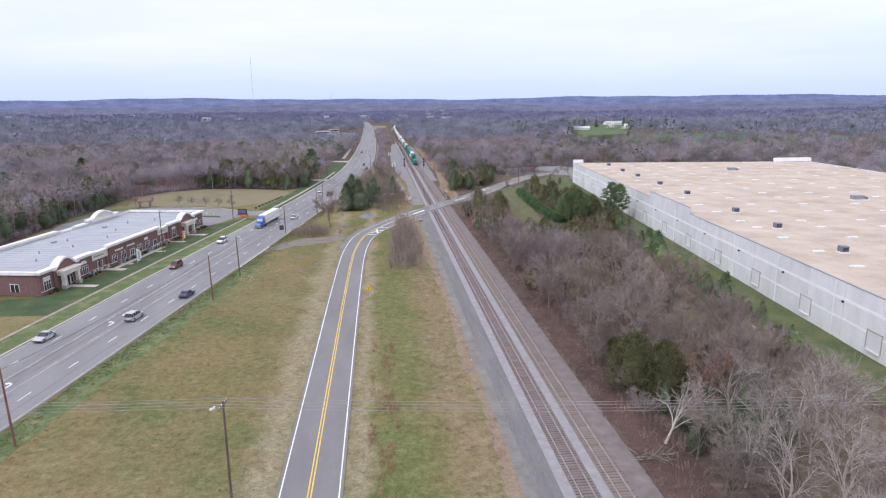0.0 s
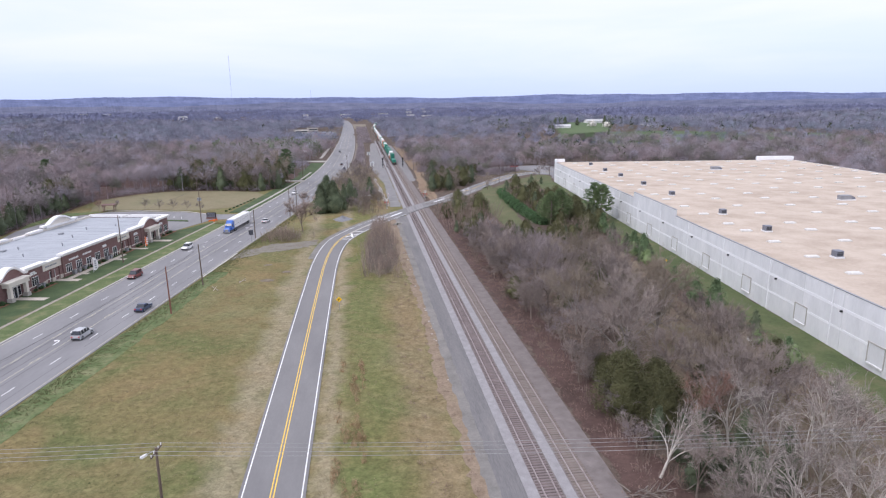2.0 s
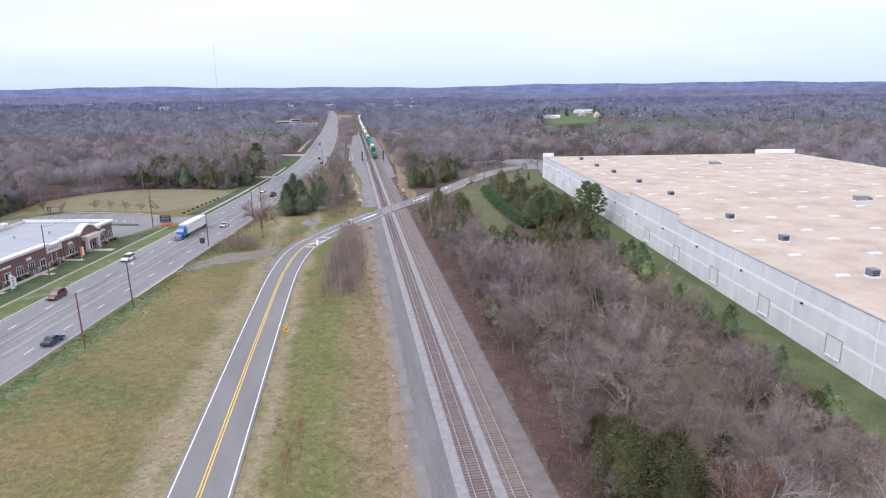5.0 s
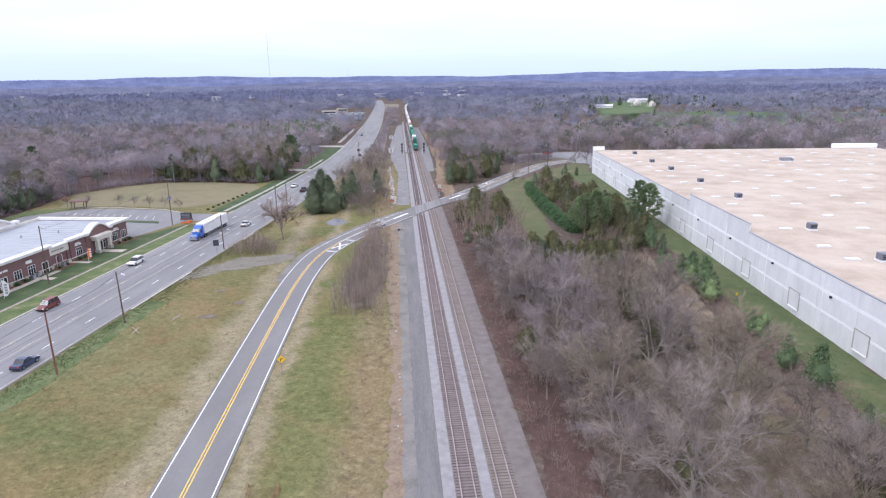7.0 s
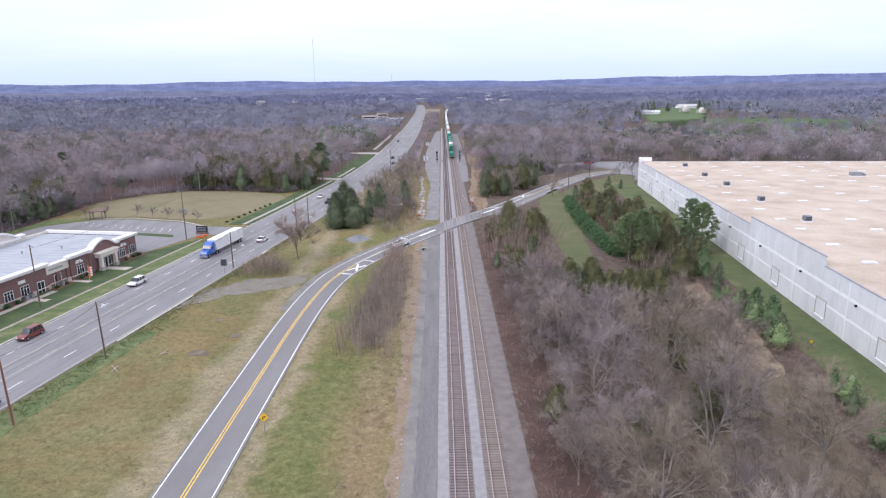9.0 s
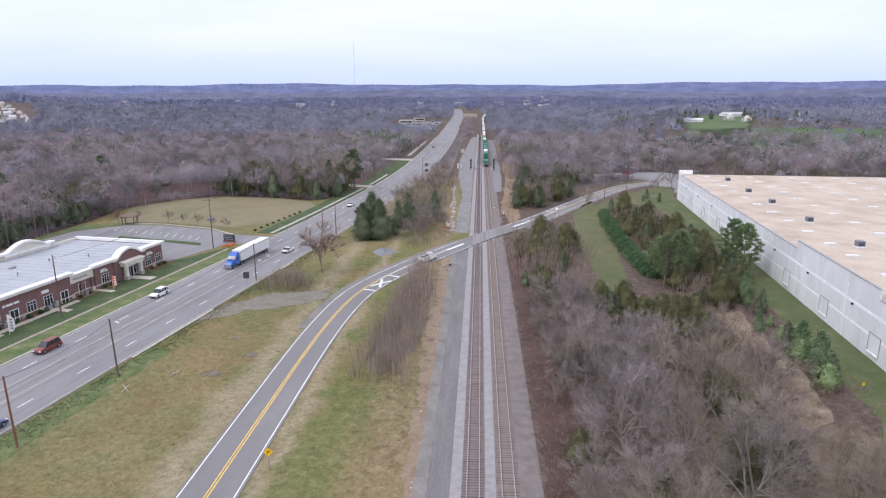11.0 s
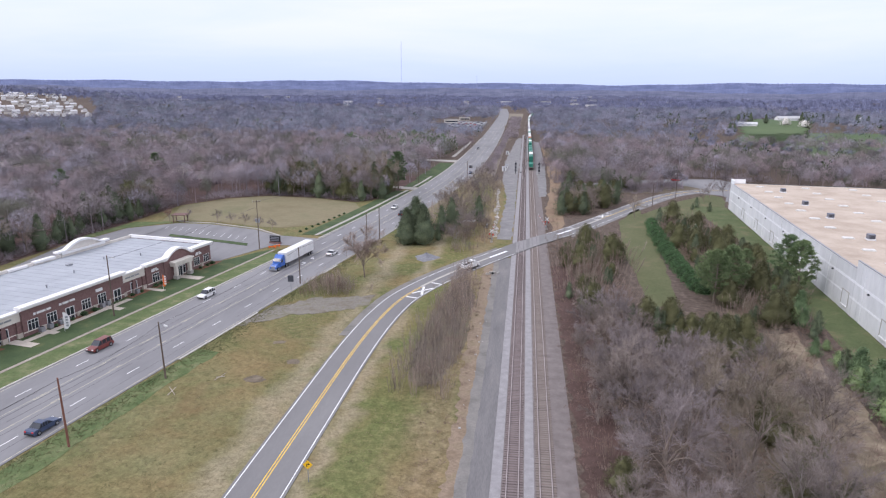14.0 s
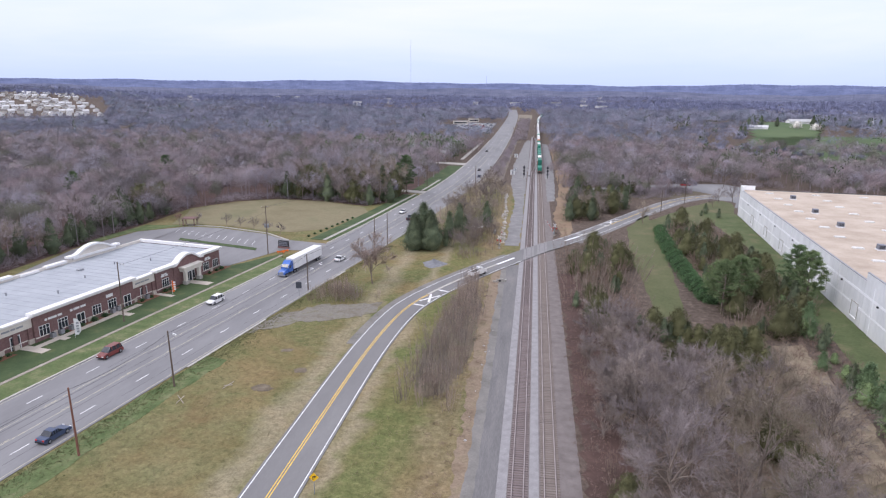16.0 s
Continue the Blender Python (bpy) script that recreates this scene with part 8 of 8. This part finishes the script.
# ---- crossing hardware and railway signals ----
def crossing_gate(x, y, rot, lift):
    t = thing("crossing_gate", (x, y, GZ, 0, 0, rot), "level-crossing mast with red lamps and a striped arm", "crossing gate", "gates of the level crossing")
    part("mast", Geo().tube((0, 0, 0), (0, 0, 4.2), 0.1, 0.08, 8), "grey_metal", t)
    part("base", Geo().box(-0.3, 0.3, -0.3, 0.3, 0, 0.5), "concrete", t)
    part("crossbuck", Geo().box(-0.9, 0.9, -0.14, -0.11, -0.11, 0.11, pose(0, 0, 3.8, 0, 45, 0)).box(-0.9, 0.9, -0.17, -0.14, -0.11, 0.11, pose(0, 0, 3.8, 0, -45, 0)), "white_metal", t)
    bar = part("lamp_bar", Geo().box(-0.7, 0.7, -0.1, 0.0, 2.7, 2.8), "dark_metal", t)
    for x_ in (-0.6, 0.6):
        part("lamp", Geo().tube((x_, -0.15, 2.75), (x_, -0.3, 2.75), 0.26, 0.26, 12), "red", bar)
    part("gate_motor", Geo().box(-0.25, 0.25, 0.1, 0.6, 0.9, 1.5), "grey_metal", t)
    arm = part("arm", Geo().box(-1.2, 0, 0.2, 0.3, 1.1, 1.3), "dark_metal", t)
    for k in range(9):
        m = pose(0, 0.25, 1.2, 0, -lift, 0)
        part("arm_stripe", Geo().box(k * 0.6, k * 0.6 + 0.6, -0.03, 0.03, -0.055, 0.055, m), "red" if k % 2 else "white_metal", arm)


crossing_gate(-9.6, 191.0, -25, 82)
crossing_gate(8.6, 213.0, 150, 50)


def rail_signal(x, y, side):
    t = thing("rail_signal", (x, y, GZ, 0, 0, 0), "tall railway signal mast with three black heads", "railway signal", "railway signals")
    part("mast", Geo().tube((0, 0, 0), (0, 0, 7.6), 0.12, 0.1, 8), "dark_metal", t)
    part("base", Geo().box(-0.4, 0.4, -0.4, 0.4, 0, 0.4), "concrete", t)
    for z in (2.6, 4.5, 6.4):
        hd = part("signal_head", Geo().tube((0, -0.15, z), (0, -0.2, z), 0.62, 0.62, 14).box(-0.35, 0.35, -0.15, 0.3, z - 0.75, z + 0.75, None, 0.05), "dark_metal", t)
        for dz in (-0.4, 0, 0.4):
            part("lens", Geo().tube((0, -0.22, z + dz), (0, -0.45, z + dz), 0.14, 0.14, 8), "unit", hd)
    part("ladder", Geo().box(-0.25, -0.2, 0.3, 0.35, 0, 7).box(0.2, 0.25, 0.3, 0.35, 0, 7), "dark_metal", t)


rail_signal(-4.9, 362.4, -1)
rail_signal(8.6, 362.8, 1)


def cabinet(x, y, w, d, h, label):
    t = thing("signal_cabinet", (x, y, GZ, 0, 0, 3), label, "cabinet", "signal cabinets by the track")
    part("body", Geo().box(-w / 2, w / 2, -d / 2, d / 2, 0.3, h, None, 0.04), "white_metal", t)
    part("plinth", Geo().box(-w / 2 - 0.1, w / 2 + 0.1, -d / 2 - 0.1, d / 2 + 0.1, 0, 0.3), "concrete", t)
    part("roof", Geo().box(-w / 2 - 0.15, w / 2 + 0.15, -d / 2 - 0.15, d / 2 + 0.15, h, h + 0.12), "grey_metal", t)
    part("door", Geo().box(-0.45, 0.45, -d / 2 - 0.03, -d / 2, 0.4, h - 0.3), "grey_metal", t)


cabinet(-12.0, 378, 2.6, 3.6, 2.7, "white signal cabinet on the gravel yard")
cabinet(-11.0, 392, 1.6, 2.0, 2.2, "white signal cabinet on the gravel yard")
cabinet(-13, 480, 2.4, 3.0, 2.6, "white signal cabinet on the gravel yard")
cabinet(-12.5, 213, 0.9, 0.7, 1.5, "white signal cabinet on the gravel yard")


def crossover():
    """A turnout lead that joins the two tracks beyond the signals."""
    t = tagged(thing("crossover_track", (0, 0, 0), "pair of rails crossing from one track to the other", "railway track"), kind="structure")
    ln = Line([(0, 372), (0.25, 385), (2.1, 420), (3.95, 455), (4.2, 468)], 4)
    for o in (-0.755, 0.755):
        part("rail", ln.ribbon(Geo(), 0, float(ln.s[-1]), o - 0.035, o + 0.035, 0.006, 4, 0.14), "rail", t)
    part("switch_machine", Geo().box(-2.4, -1.6, 371, 372.2, -0.1, 0.35), "dark_metal", t)
    for k in range(26):
        part("tie", Geo().box(-1.4, 5.6, 372 + k * 3.6, 372.25 + k * 3.6, -0.3, -0.165), "tie_dusty", t)


crossover()


def culvert(x, y):
    t = thing("culvert", (x, y, GZ, 0, 0, 25), "small concrete culvert headwall with a dark pipe", "culvert")
    part("headwall", Geo().box(-1.0, 1.0, -0.15, 0.15, -0.2, 0.75, None, 0.03), "concrete", t)
    part("pipe", Geo().tube((0, -0.2, 0.25), (0, 0.5, 0.25), 0.33, 0.33, 12), "dark_metal", t)
    for x_, r in ((-1.15, 35), (1.15, -35)):
        part("wing_wall", Geo().box(-0.6, 0.6, -0.1, 0.1, -0.2, 0.5, pose(x_ * 1.25, -0.35, 0, 0, 0, -r)), "concrete", t)


culvert(-7.4, 154.5)

# ---- vehicles ----


def wheel(parent, x, y, r, w=0.24):
    t = part("wheel", Geo().tube((x, y - w / 2, r), (x, y + w / 2, r), r, r, 14), "tyre", parent)
    part("rim", Geo().tube((x, y - w / 2 - 0.02, r), (x, y + w / 2 + 0.02, r), r * 0.6, r * 0.6, 10), "grey_metal", t)


def profile(pts, half, inset):
    """A body lofted from a side outline, drawn in towards the roof."""
    g = Geo()
    zmin, zmax = min(z for _, z in pts), max(z for _, z in pts)
    ring = lambda s: [(x, s * (half - inset * (z - zmin) / (zmax - zmin + 1e-6)), z) for x, z in pts]
    return g.loft([ring(-1), ring(1)])


def car(x, y, rot, paint, label, style="sedan"):
    """x forward. Body, glasshouse, wheels, lamps."""
    t = thing("car", (x, y, GZ + 0.1, 0, 0, rot), label, "car", "vehicles on the roads")
    L = {"sedan": 4.7, "suv": 4.8, "pickup": 5.7, "van": 5.0}[style]
    f, b = L / 2, -L / 2
    H = {"sedan": 0.92, "suv": 1.05, "pickup": 1.1, "van": 1.05}[style]
    part("body", profile([(b, 0.38), (b + 0.05, H - 0.12), (b + 0.3, H), (f - 1.3, H), (f - 0.15, H - 0.2), (f, 0.6), (f - 0.05, 0.3), (b + 0.05, 0.25)][::-1], 0.92, 0.06), paint, t)
    top = {"sedan": 1.45, "suv": 1.75, "pickup": 1.85, "van": 1.85}[style]
    if style == "sedan":
        cab = [(b + 0.9, H), (b + 1.5, top), (f - 2.2, top), (f - 1.35, H)]
    elif style == "pickup":
        cab = [(-0.5, H), (-0.35, top), (0.9, top), (f - 1.35, H)]
    else:
        cab = [(b + 0.15, H), (b + 0.45, top), (f - 2.0, top), (f - 1.2, H)]
    c = part("glasshouse", profile(cab[::-1], 0.86, 0.16), "glass_dark", t)
    roof = [(cab[1][0] + 0.02, top - 0.02), (cab[1][0] + 0.05, top + 0.03), (cab[2][0] - 0.05, top + 0.03), (cab[2][0] - 0.02, top - 0.02)]
    part("roof", profile(roof[::-1], 0.72, 0.03), paint, c)
    for k in (0.1, 0.5, 0.9):
        xa = cab[1][0] + (cab[2][0] - cab[1][0]) * k
        for ya in (-0.84, 0.74):
            part("pillar", Geo().box(xa - 0.06, xa + 0.06, ya, ya + 0.1, H, top), paint, c)
    if style == "pickup":
        part("bed", Geo().box(b + 0.1, -0.6, -0.8, 0.8, H - 0.02, H + 0.02), "dark_metal", t)
    for xw in (f - 0.85, b + 0.85):
        for yw in (-0.82, 0.82):
            wheel(t, xw, yw, 0.34 if style == "sedan" else 0.38)
    for yl in (-0.65, 0.65):
        part("headlight", Geo().box(f - 0.1, f + 0.01, yl - 0.18, yl + 0.18, 0.62, 0.76), "white_metal", t)
        part("tail_light", Geo().box(b - 0.01, b + 0.08, yl - 0.15, yl + 0.15, 0.65, 0.85), "red", t)
    for xb in (f - 0.05, b - 0.06):
        part("bumper", Geo().box(xb, xb + 0.11, -0.85, 0.85, 0.32, 0.5), "dark_metal", t)
    return t


def semi(x, y, rot):
    t = thing("semi_truck", (x, y, GZ + 0.1, 0, 0, rot), "blue road tractor pulling a long white trailer", "truck")
    part("trailer", Geo().box(-16.2, 0, -1.3, 1.3, 1.15, 4.1, None, 0.05), "paint_pure", t, "white box trailer")
    part("trailer_frame", Geo().box(-16, -1, -0.5, 0.5, 0.8, 1.15), "dark_metal", t)
    cab = part("cab", profile([(0.5, 0.9), (0.5, 3.7), (1.2, 3.9), (2.3, 3.0), (2.9, 2.2), (2.9, 0.9)][::-1], 1.2, 0.1), "paint_blue", t, "blue cab with a roof fairing")
    part("hood", profile([(2.9, 0.7), (2.9, 1.9), (4.6, 1.65), (4.9, 1.2), (4.9, 0.6)][::-1], 1.0, 0.12), "paint_blue", cab)
    part("windscreen", Geo().extrude([(2.36, -1.0, 2.98), (2.9, -1.02, 2.25), (2.96, -1.02, 2.28), (2.42, -1.0, 3.02)], (0, 2.0, 0)), "glass_dark", cab)
    part("side_window", Geo().box(1.6, 2.5, -1.21, 1.21, 2.0, 2.6), "glass_dark", cab)
    part("grille", Geo().box(4.86, 4.95, -0.6, 0.6, 0.7, 1.4), "grey_metal", cab)
    part("bumper", Geo().box(4.7, 5.1, -1.15, 1.15, 0.35, 0.7), "grey_metal", cab)
    part("chassis", Geo().box(-2.0, 4.6, -0.45, 0.45, 0.6, 0.9), "dark_metal", t)
    for xw in (4.0, -0.2, -1.5, -13.6, -14.9):
        for yw in (-1.1, 1.1):
            wheel(t, xw, yw, 0.5, 0.3)


def lane(y, off, back=False):
    s_ = HIGHWAY.s_of_y(y)
    q = HIGHWAY.at(s_, off)
    return q[0], q[1], HIGHWAY.heading(s_) + (180 if back else 0)


semi(*lane(152, -3.6, True))
car(*lane(124, -7.4, True), "paint_pure", "white sport utility car on the highway", "suv")
car(*lane(168, 3.6), "paint_pure", "white saloon car on the highway", "sedan")
car(*lane(172, -7.3, True), "paint_navy", "dark blue saloon car on the highway", "sedan")
car(*lane(50, 3.4), "paint_silver", "silver hatchback on the highway", "suv")
car(*lane(92, -7.4, True), "paint_maroon", "dark red van on the highway", "van")
car(*lane(66, 7.3), "paint_navy", "dark blue saloon car on the highway", "sedan")
car(*lane(38, -7.4, True), "paint_silver", "silver saloon car on the highway", "sedan")
car(*lane(244, -3.6, True), "paint_pure", "white saloon car on the highway", "sedan")
car(*lane(232, 3.6), "paint_black", "dark pickup truck on the highway", "pickup")
car(*lane(362, 7.3), "paint_navy", "dark blue saloon car on the highway", "sedan")
car(*lane(392, 3.5), "paint_black", "dark saloon car on the highway", "sedan")
car(*lane(520, -3.5, True), "paint_black", "dark saloon car on the highway", "sedan")
car(83, 351, 25, "paint_red", "red pickup truck on the side road", "pickup")


def service_truck(x, y, rot):
    t = thing("service_truck", (x, y, GZ + 0.15, 0, 0, rot), "white railway service truck with a rack, stopped before the crossing", "truck")
    part("cab", profile([(0.3, 0.6), (0.4, 2.2), (1.6, 2.2), (2.2, 1.5), (3.3, 1.35), (3.4, 0.5)][::-1], 1.0, 0.12), "paint_pure", t)
    part("windscreen", Geo().extrude([(1.66, -0.85, 2.16), (2.2, -0.88, 1.55), (2.26, -0.88, 1.58), (1.72, -0.85, 2.2)], (0, 1.7, 0)), "glass_dark", t)
    part("utility_body", Geo().box(-3.2, 0.25, -1.05, 1.05, 0.7, 1.7, None, 0.05), "paint_pure", t)
    part("deck", Geo().box(-3.1, 0.2, -0.6, 0.6, 1.7, 1.75), "dark_metal", t)
    for x_ in (-3.0, -1.5, 0.1):
        part("rack_hoop", Geo().box(x_ - 0.05, x_ + 0.05, -1.0, -0.92, 1.7, 2.9).box(x_ - 0.05, x_ + 0.05, 0.92, 1.0, 1.7, 2.9).box(x_ - 0.05, x_ + 0.05, -1.0, 1.0, 2.82, 2.9), "grey_metal", t)
    for xw in (2.4, -2.2):
        for yw in (-0.9, 0.9):
            wheel(t, xw, yw, 0.42)


_s = ROAD.s_of_y(159.5)
_q = ROAD.at(_s, 1.9)
service_truck(_q[0], _q[1], ROAD.heading(_s))

# ---- houses, the far estate, sheds and the mast ----


def house(x, y, rot, w, d, h, walls, roof, label, group, z=None, openings=True):
    zz = float(rise(np.array([float(x)]), np.array([float(y)]))[0]) if z is None else z
    t = thing("house", (x, y, zz, 0, 0, rot), label, "house", group)
    part("wall", Geo().extrude([(-w / 2, -d / 2, 0), (w / 2, -d / 2, 0), (w / 2, -d / 2, h), (0, -d / 2, h + w * 0.3), (-w / 2, -d / 2, h)], (0, d, 0)), walls, t)
    e = 0.4
    g = Geo()
    for s in (-1, 1):
        g.extrude([(s * (w / 2 + e), -d / 2 - e, h - e * 0.6 + 0.03), (0, -d / 2 - e, h + w * 0.3 + 0.03), (0, -d / 2 - e, h + w * 0.3 + 0.28), (s * (w / 2 + e), -d / 2 - e, h - e * 0.6 + 0.28)], (0, d + 2 * e, 0))
    part("roof", g, roof, t)
    for k in (-1, 1) if openings else ():
        wn = part("window", Geo().box(k * w * 0.25 - 0.5, k * w * 0.25 + 0.5, -d / 2 - 0.05, -d / 2, h * 0.35, h * 0.35 + 1.3), "glass_dark", t)
        part("window_frame", Geo().box(k * w * 0.25 - 0.6, k * w * 0.25 + 0.6, -d / 2 - 0.08, -d / 2 - 0.05, h * 0.35 - 0.1, h * 0.35), "white_metal", wn)
    if openings:
        part("door", Geo().box(-0.5, 0.5, -d / 2 - 0.05, -d / 2, 0, 2.1), "dark_metal", t)
    return t


for x_, y_, r, w, d, h in ((-165, 300, 80, 9, 17, 3.0), (-188, 322, 20, 9, 13, 4.5), (-189, 402, 70, 9, 15, 3.6), (-179, 470, 85, 9, 14, 3.5), (-213, 495, 30, 10, 12, 6.5), (-262, 464, 60, 9, 11, 7), (-288, 314, 15, 9, 13, 5.5), (-425, 460, 40, 10, 12, 7)):
    house(x_, y_, r, w, d, h, "brick_red" if x_ == -165 else "stucco", "roof_shingle", "low brick house half hidden among bare trees" if x_ == -165 else "pale house half hidden among bare trees", "houses in the western woods")
for x_, y_, r, w, d, h in ((256, 782, 70, 7, 20, 2.6), (332, 868, 105, 9, 32, 3.0), (432, 905, 20, 12, 14, 6.5)):
    house(x_, y_, r, w, d, h, "cornice", "roof_pale", "pale farm building beyond a green field", "buildings of the far farm")
rng = random.Random(71)
k = 0
for row in range(13):
    for col in range(19):
        r_ = 1150 + row * 47 + rng.uniform(-8, 8)
        ang = -45.5 + col * 0.53 + rng.uniform(-0.08, 0.08) + (row % 4) * 0.12
        if rng.random() < 0.1 or (col + row // 2) % 7 == 3 or ang > -35.9 - row * 0.12:
            continue
        x_, y_ = r_ * math.sin(math.radians(ang)), r_ * math.cos(math.radians(ang)) - 9
        house(x_, y_, 42 + rng.uniform(-12, 12) + 90 * (row % 2), rng.uniform(6.5, 8), rng.uniform(8, 10.5), 4.2, "cornice" if rng.random() < 0.6 else "stucco", "roof_pale" if rng.random() < 0.6 else "roof_shingle", "white gabled house on a far housing estate", "houses of the far estate", None, False)
for k in range(30):
    a = math.radians(rng.uniform(-38, 6) if k < 24 else rng.uniform(6, 30))
    r = rng.uniform(1700, 3200)
    x_, y_ = r * math.sin(a), r * math.cos(a)
    t = thing("shed", (x_, y_, float(rise(np.array([x_]), np.array([y_]))[0]), 0, 0, rng.uniform(0, 90)), "far white flat-roofed industrial shed", "shed", "far industrial sheds")
    w, d = rng.uniform(12, 40), rng.uniform(8, 16)
    part("wall", Geo().box(-w / 2, w / 2, -d / 2, d / 2, 0, 11.5), "cornice", t)
    part("roof", Geo().box(-w / 2 - 0.5, w / 2 + 0.5, -d / 2 - 0.5, d / 2 + 0.5, 11.5, 12), "roof_pale", t)
# car lot and shops up the highway
setting("car_lot", Geo().prism([(-66, 760), (-56, 760), (-57, 960), (-110, 990), (-112, 880), (-80, 800)], GZ - 0.05, float(rise(np.array([-80.0]), np.array([900.0]))[0]) + 0.8), "asphalt", "pale car lot beside the highway", "car park")
lotz = float(rise(np.array([-80.0]), np.array([900.0]))[0]) + 0.8
for k in range(48):
    x_, y_ = -62 - 7.5 * (k % 6) + rng.uniform(-1, 1), 800 + 19 * (k // 6) + rng.uniform(-2, 2) + 4 * (k % 6)
    t = thing("parked_car", (x_, y_, lotz, 0, 0, rng.choice((0, 90)) + rng.uniform(-4, 4)), "parked car in rows on the far lot", "car", "cars on the far lot")
    c_ = rng.choice(("paint_pure", "paint_pure", "paint_silver", "paint_navy", "paint_red", "paint_black"))
    part("body", profile([(-2.3, 0.3), (-2.3, 0.9), (2.3, 0.8), (2.3, 0.3)][::-1], 0.9, 0.05), c_, t)
    part("glasshouse", profile([(-1.6, 0.88), (-1.1, 1.45), (0.6, 1.45), (1.2, 0.85)][::-1], 0.8, 0.12), "glass_dark", t)
    part("roof", Geo().box(-1.05, 0.55, -0.68, 0.68, 1.42, 1.48), c_, t)
for x_, y_, w, d in ((-108, 930, 20, 10), (-96, 1010, 16, 9), (-76, 560, 14, 9)):
    t = thing("shop_building", (x_, y_, lotz if y_ > 700 else GZ, 0, 0, 12), "low cream commercial building by the highway", "shop", "shops up the highway")
    part("wall", Geo().box(-w / 2, w / 2, -d / 2, d / 2, 0, 5), "stucco", t)
    part("roof", Geo().box(-w / 2 - 0.3, w / 2 + 0.3, -d / 2 - 0.3, d / 2 + 0.3, 5, 5.4), "roof_shingle", t)
    part("window", Geo().box(-w / 2 + 1, w / 2 - 1, -d / 2 - 0.06, -d / 2, 1, 3), "glass_dark", t)
setting("concrete_strip", HIGHWAY.ribbon(Geo(), HIGHWAY.s_of_y(455), HIGHWAY.s_of_y(610), -17.5, -15.0, GZ + 0.12, 8, 0.2), "concrete", "pale concrete strip beside the highway", "path")
setting("side_drive", Geo().prism([tuple(HIGHWAY.at(HIGHWAY.s_of_y(420), -9.7)), tuple(HIGHWAY.at(HIGHWAY.s_of_y(432), -9.7)), (-84, 440), (-84, 432)], GZ - 0.05, GZ + 0.1), "concrete", "pale side drive off the highway", "driveway")
setting("bright_verge", Geo().prism([*edge(HIGHWAY, -10.1, 335, 420, 8), *reversed(edge(HIGHWAY, -20, 335, 420, 8))], GZ - 0.05, GZ + 0.12), "lawn", "bright green verge by the side drive", "grass")
sign_on_posts("billboard", -62, 428, 10, 4.0, 2.0, 7.0, "white_metal", "white sign board on tall posts by the highway")


def radio_mast(x, y, h):
    zz = float(rise(np.array([float(x)]), np.array([float(y)]))[0])
    t = thing("radio_mast", (x, y, zz), "very tall thin guyed radio mast on the skyline", "mast")
    for k in range(3):
        a = k * 2.094
        part("leg", Geo().tube((1.0 * math.cos(a), 1.0 * math.sin(a), 0), (1.0 * math.cos(a), 1.0 * math.sin(a), h), 0.24, 0.24, 4), "mast_steel", t)
    g = Geo()
    for j in range(int(h / 12)):
        for k in range(3):
            a, b = k * 2.094, (k + 1) * 2.094
            g.tube((math.cos(a), math.sin(a), j * 12), (math.cos(b), math.sin(b), j * 12 + 12), 0.15, 0.15, 3)
    part("bracing", g, "mast_steel", t)


radio_mast(-832, 4300, 330)
radio_mast(-328, 4300, 120)
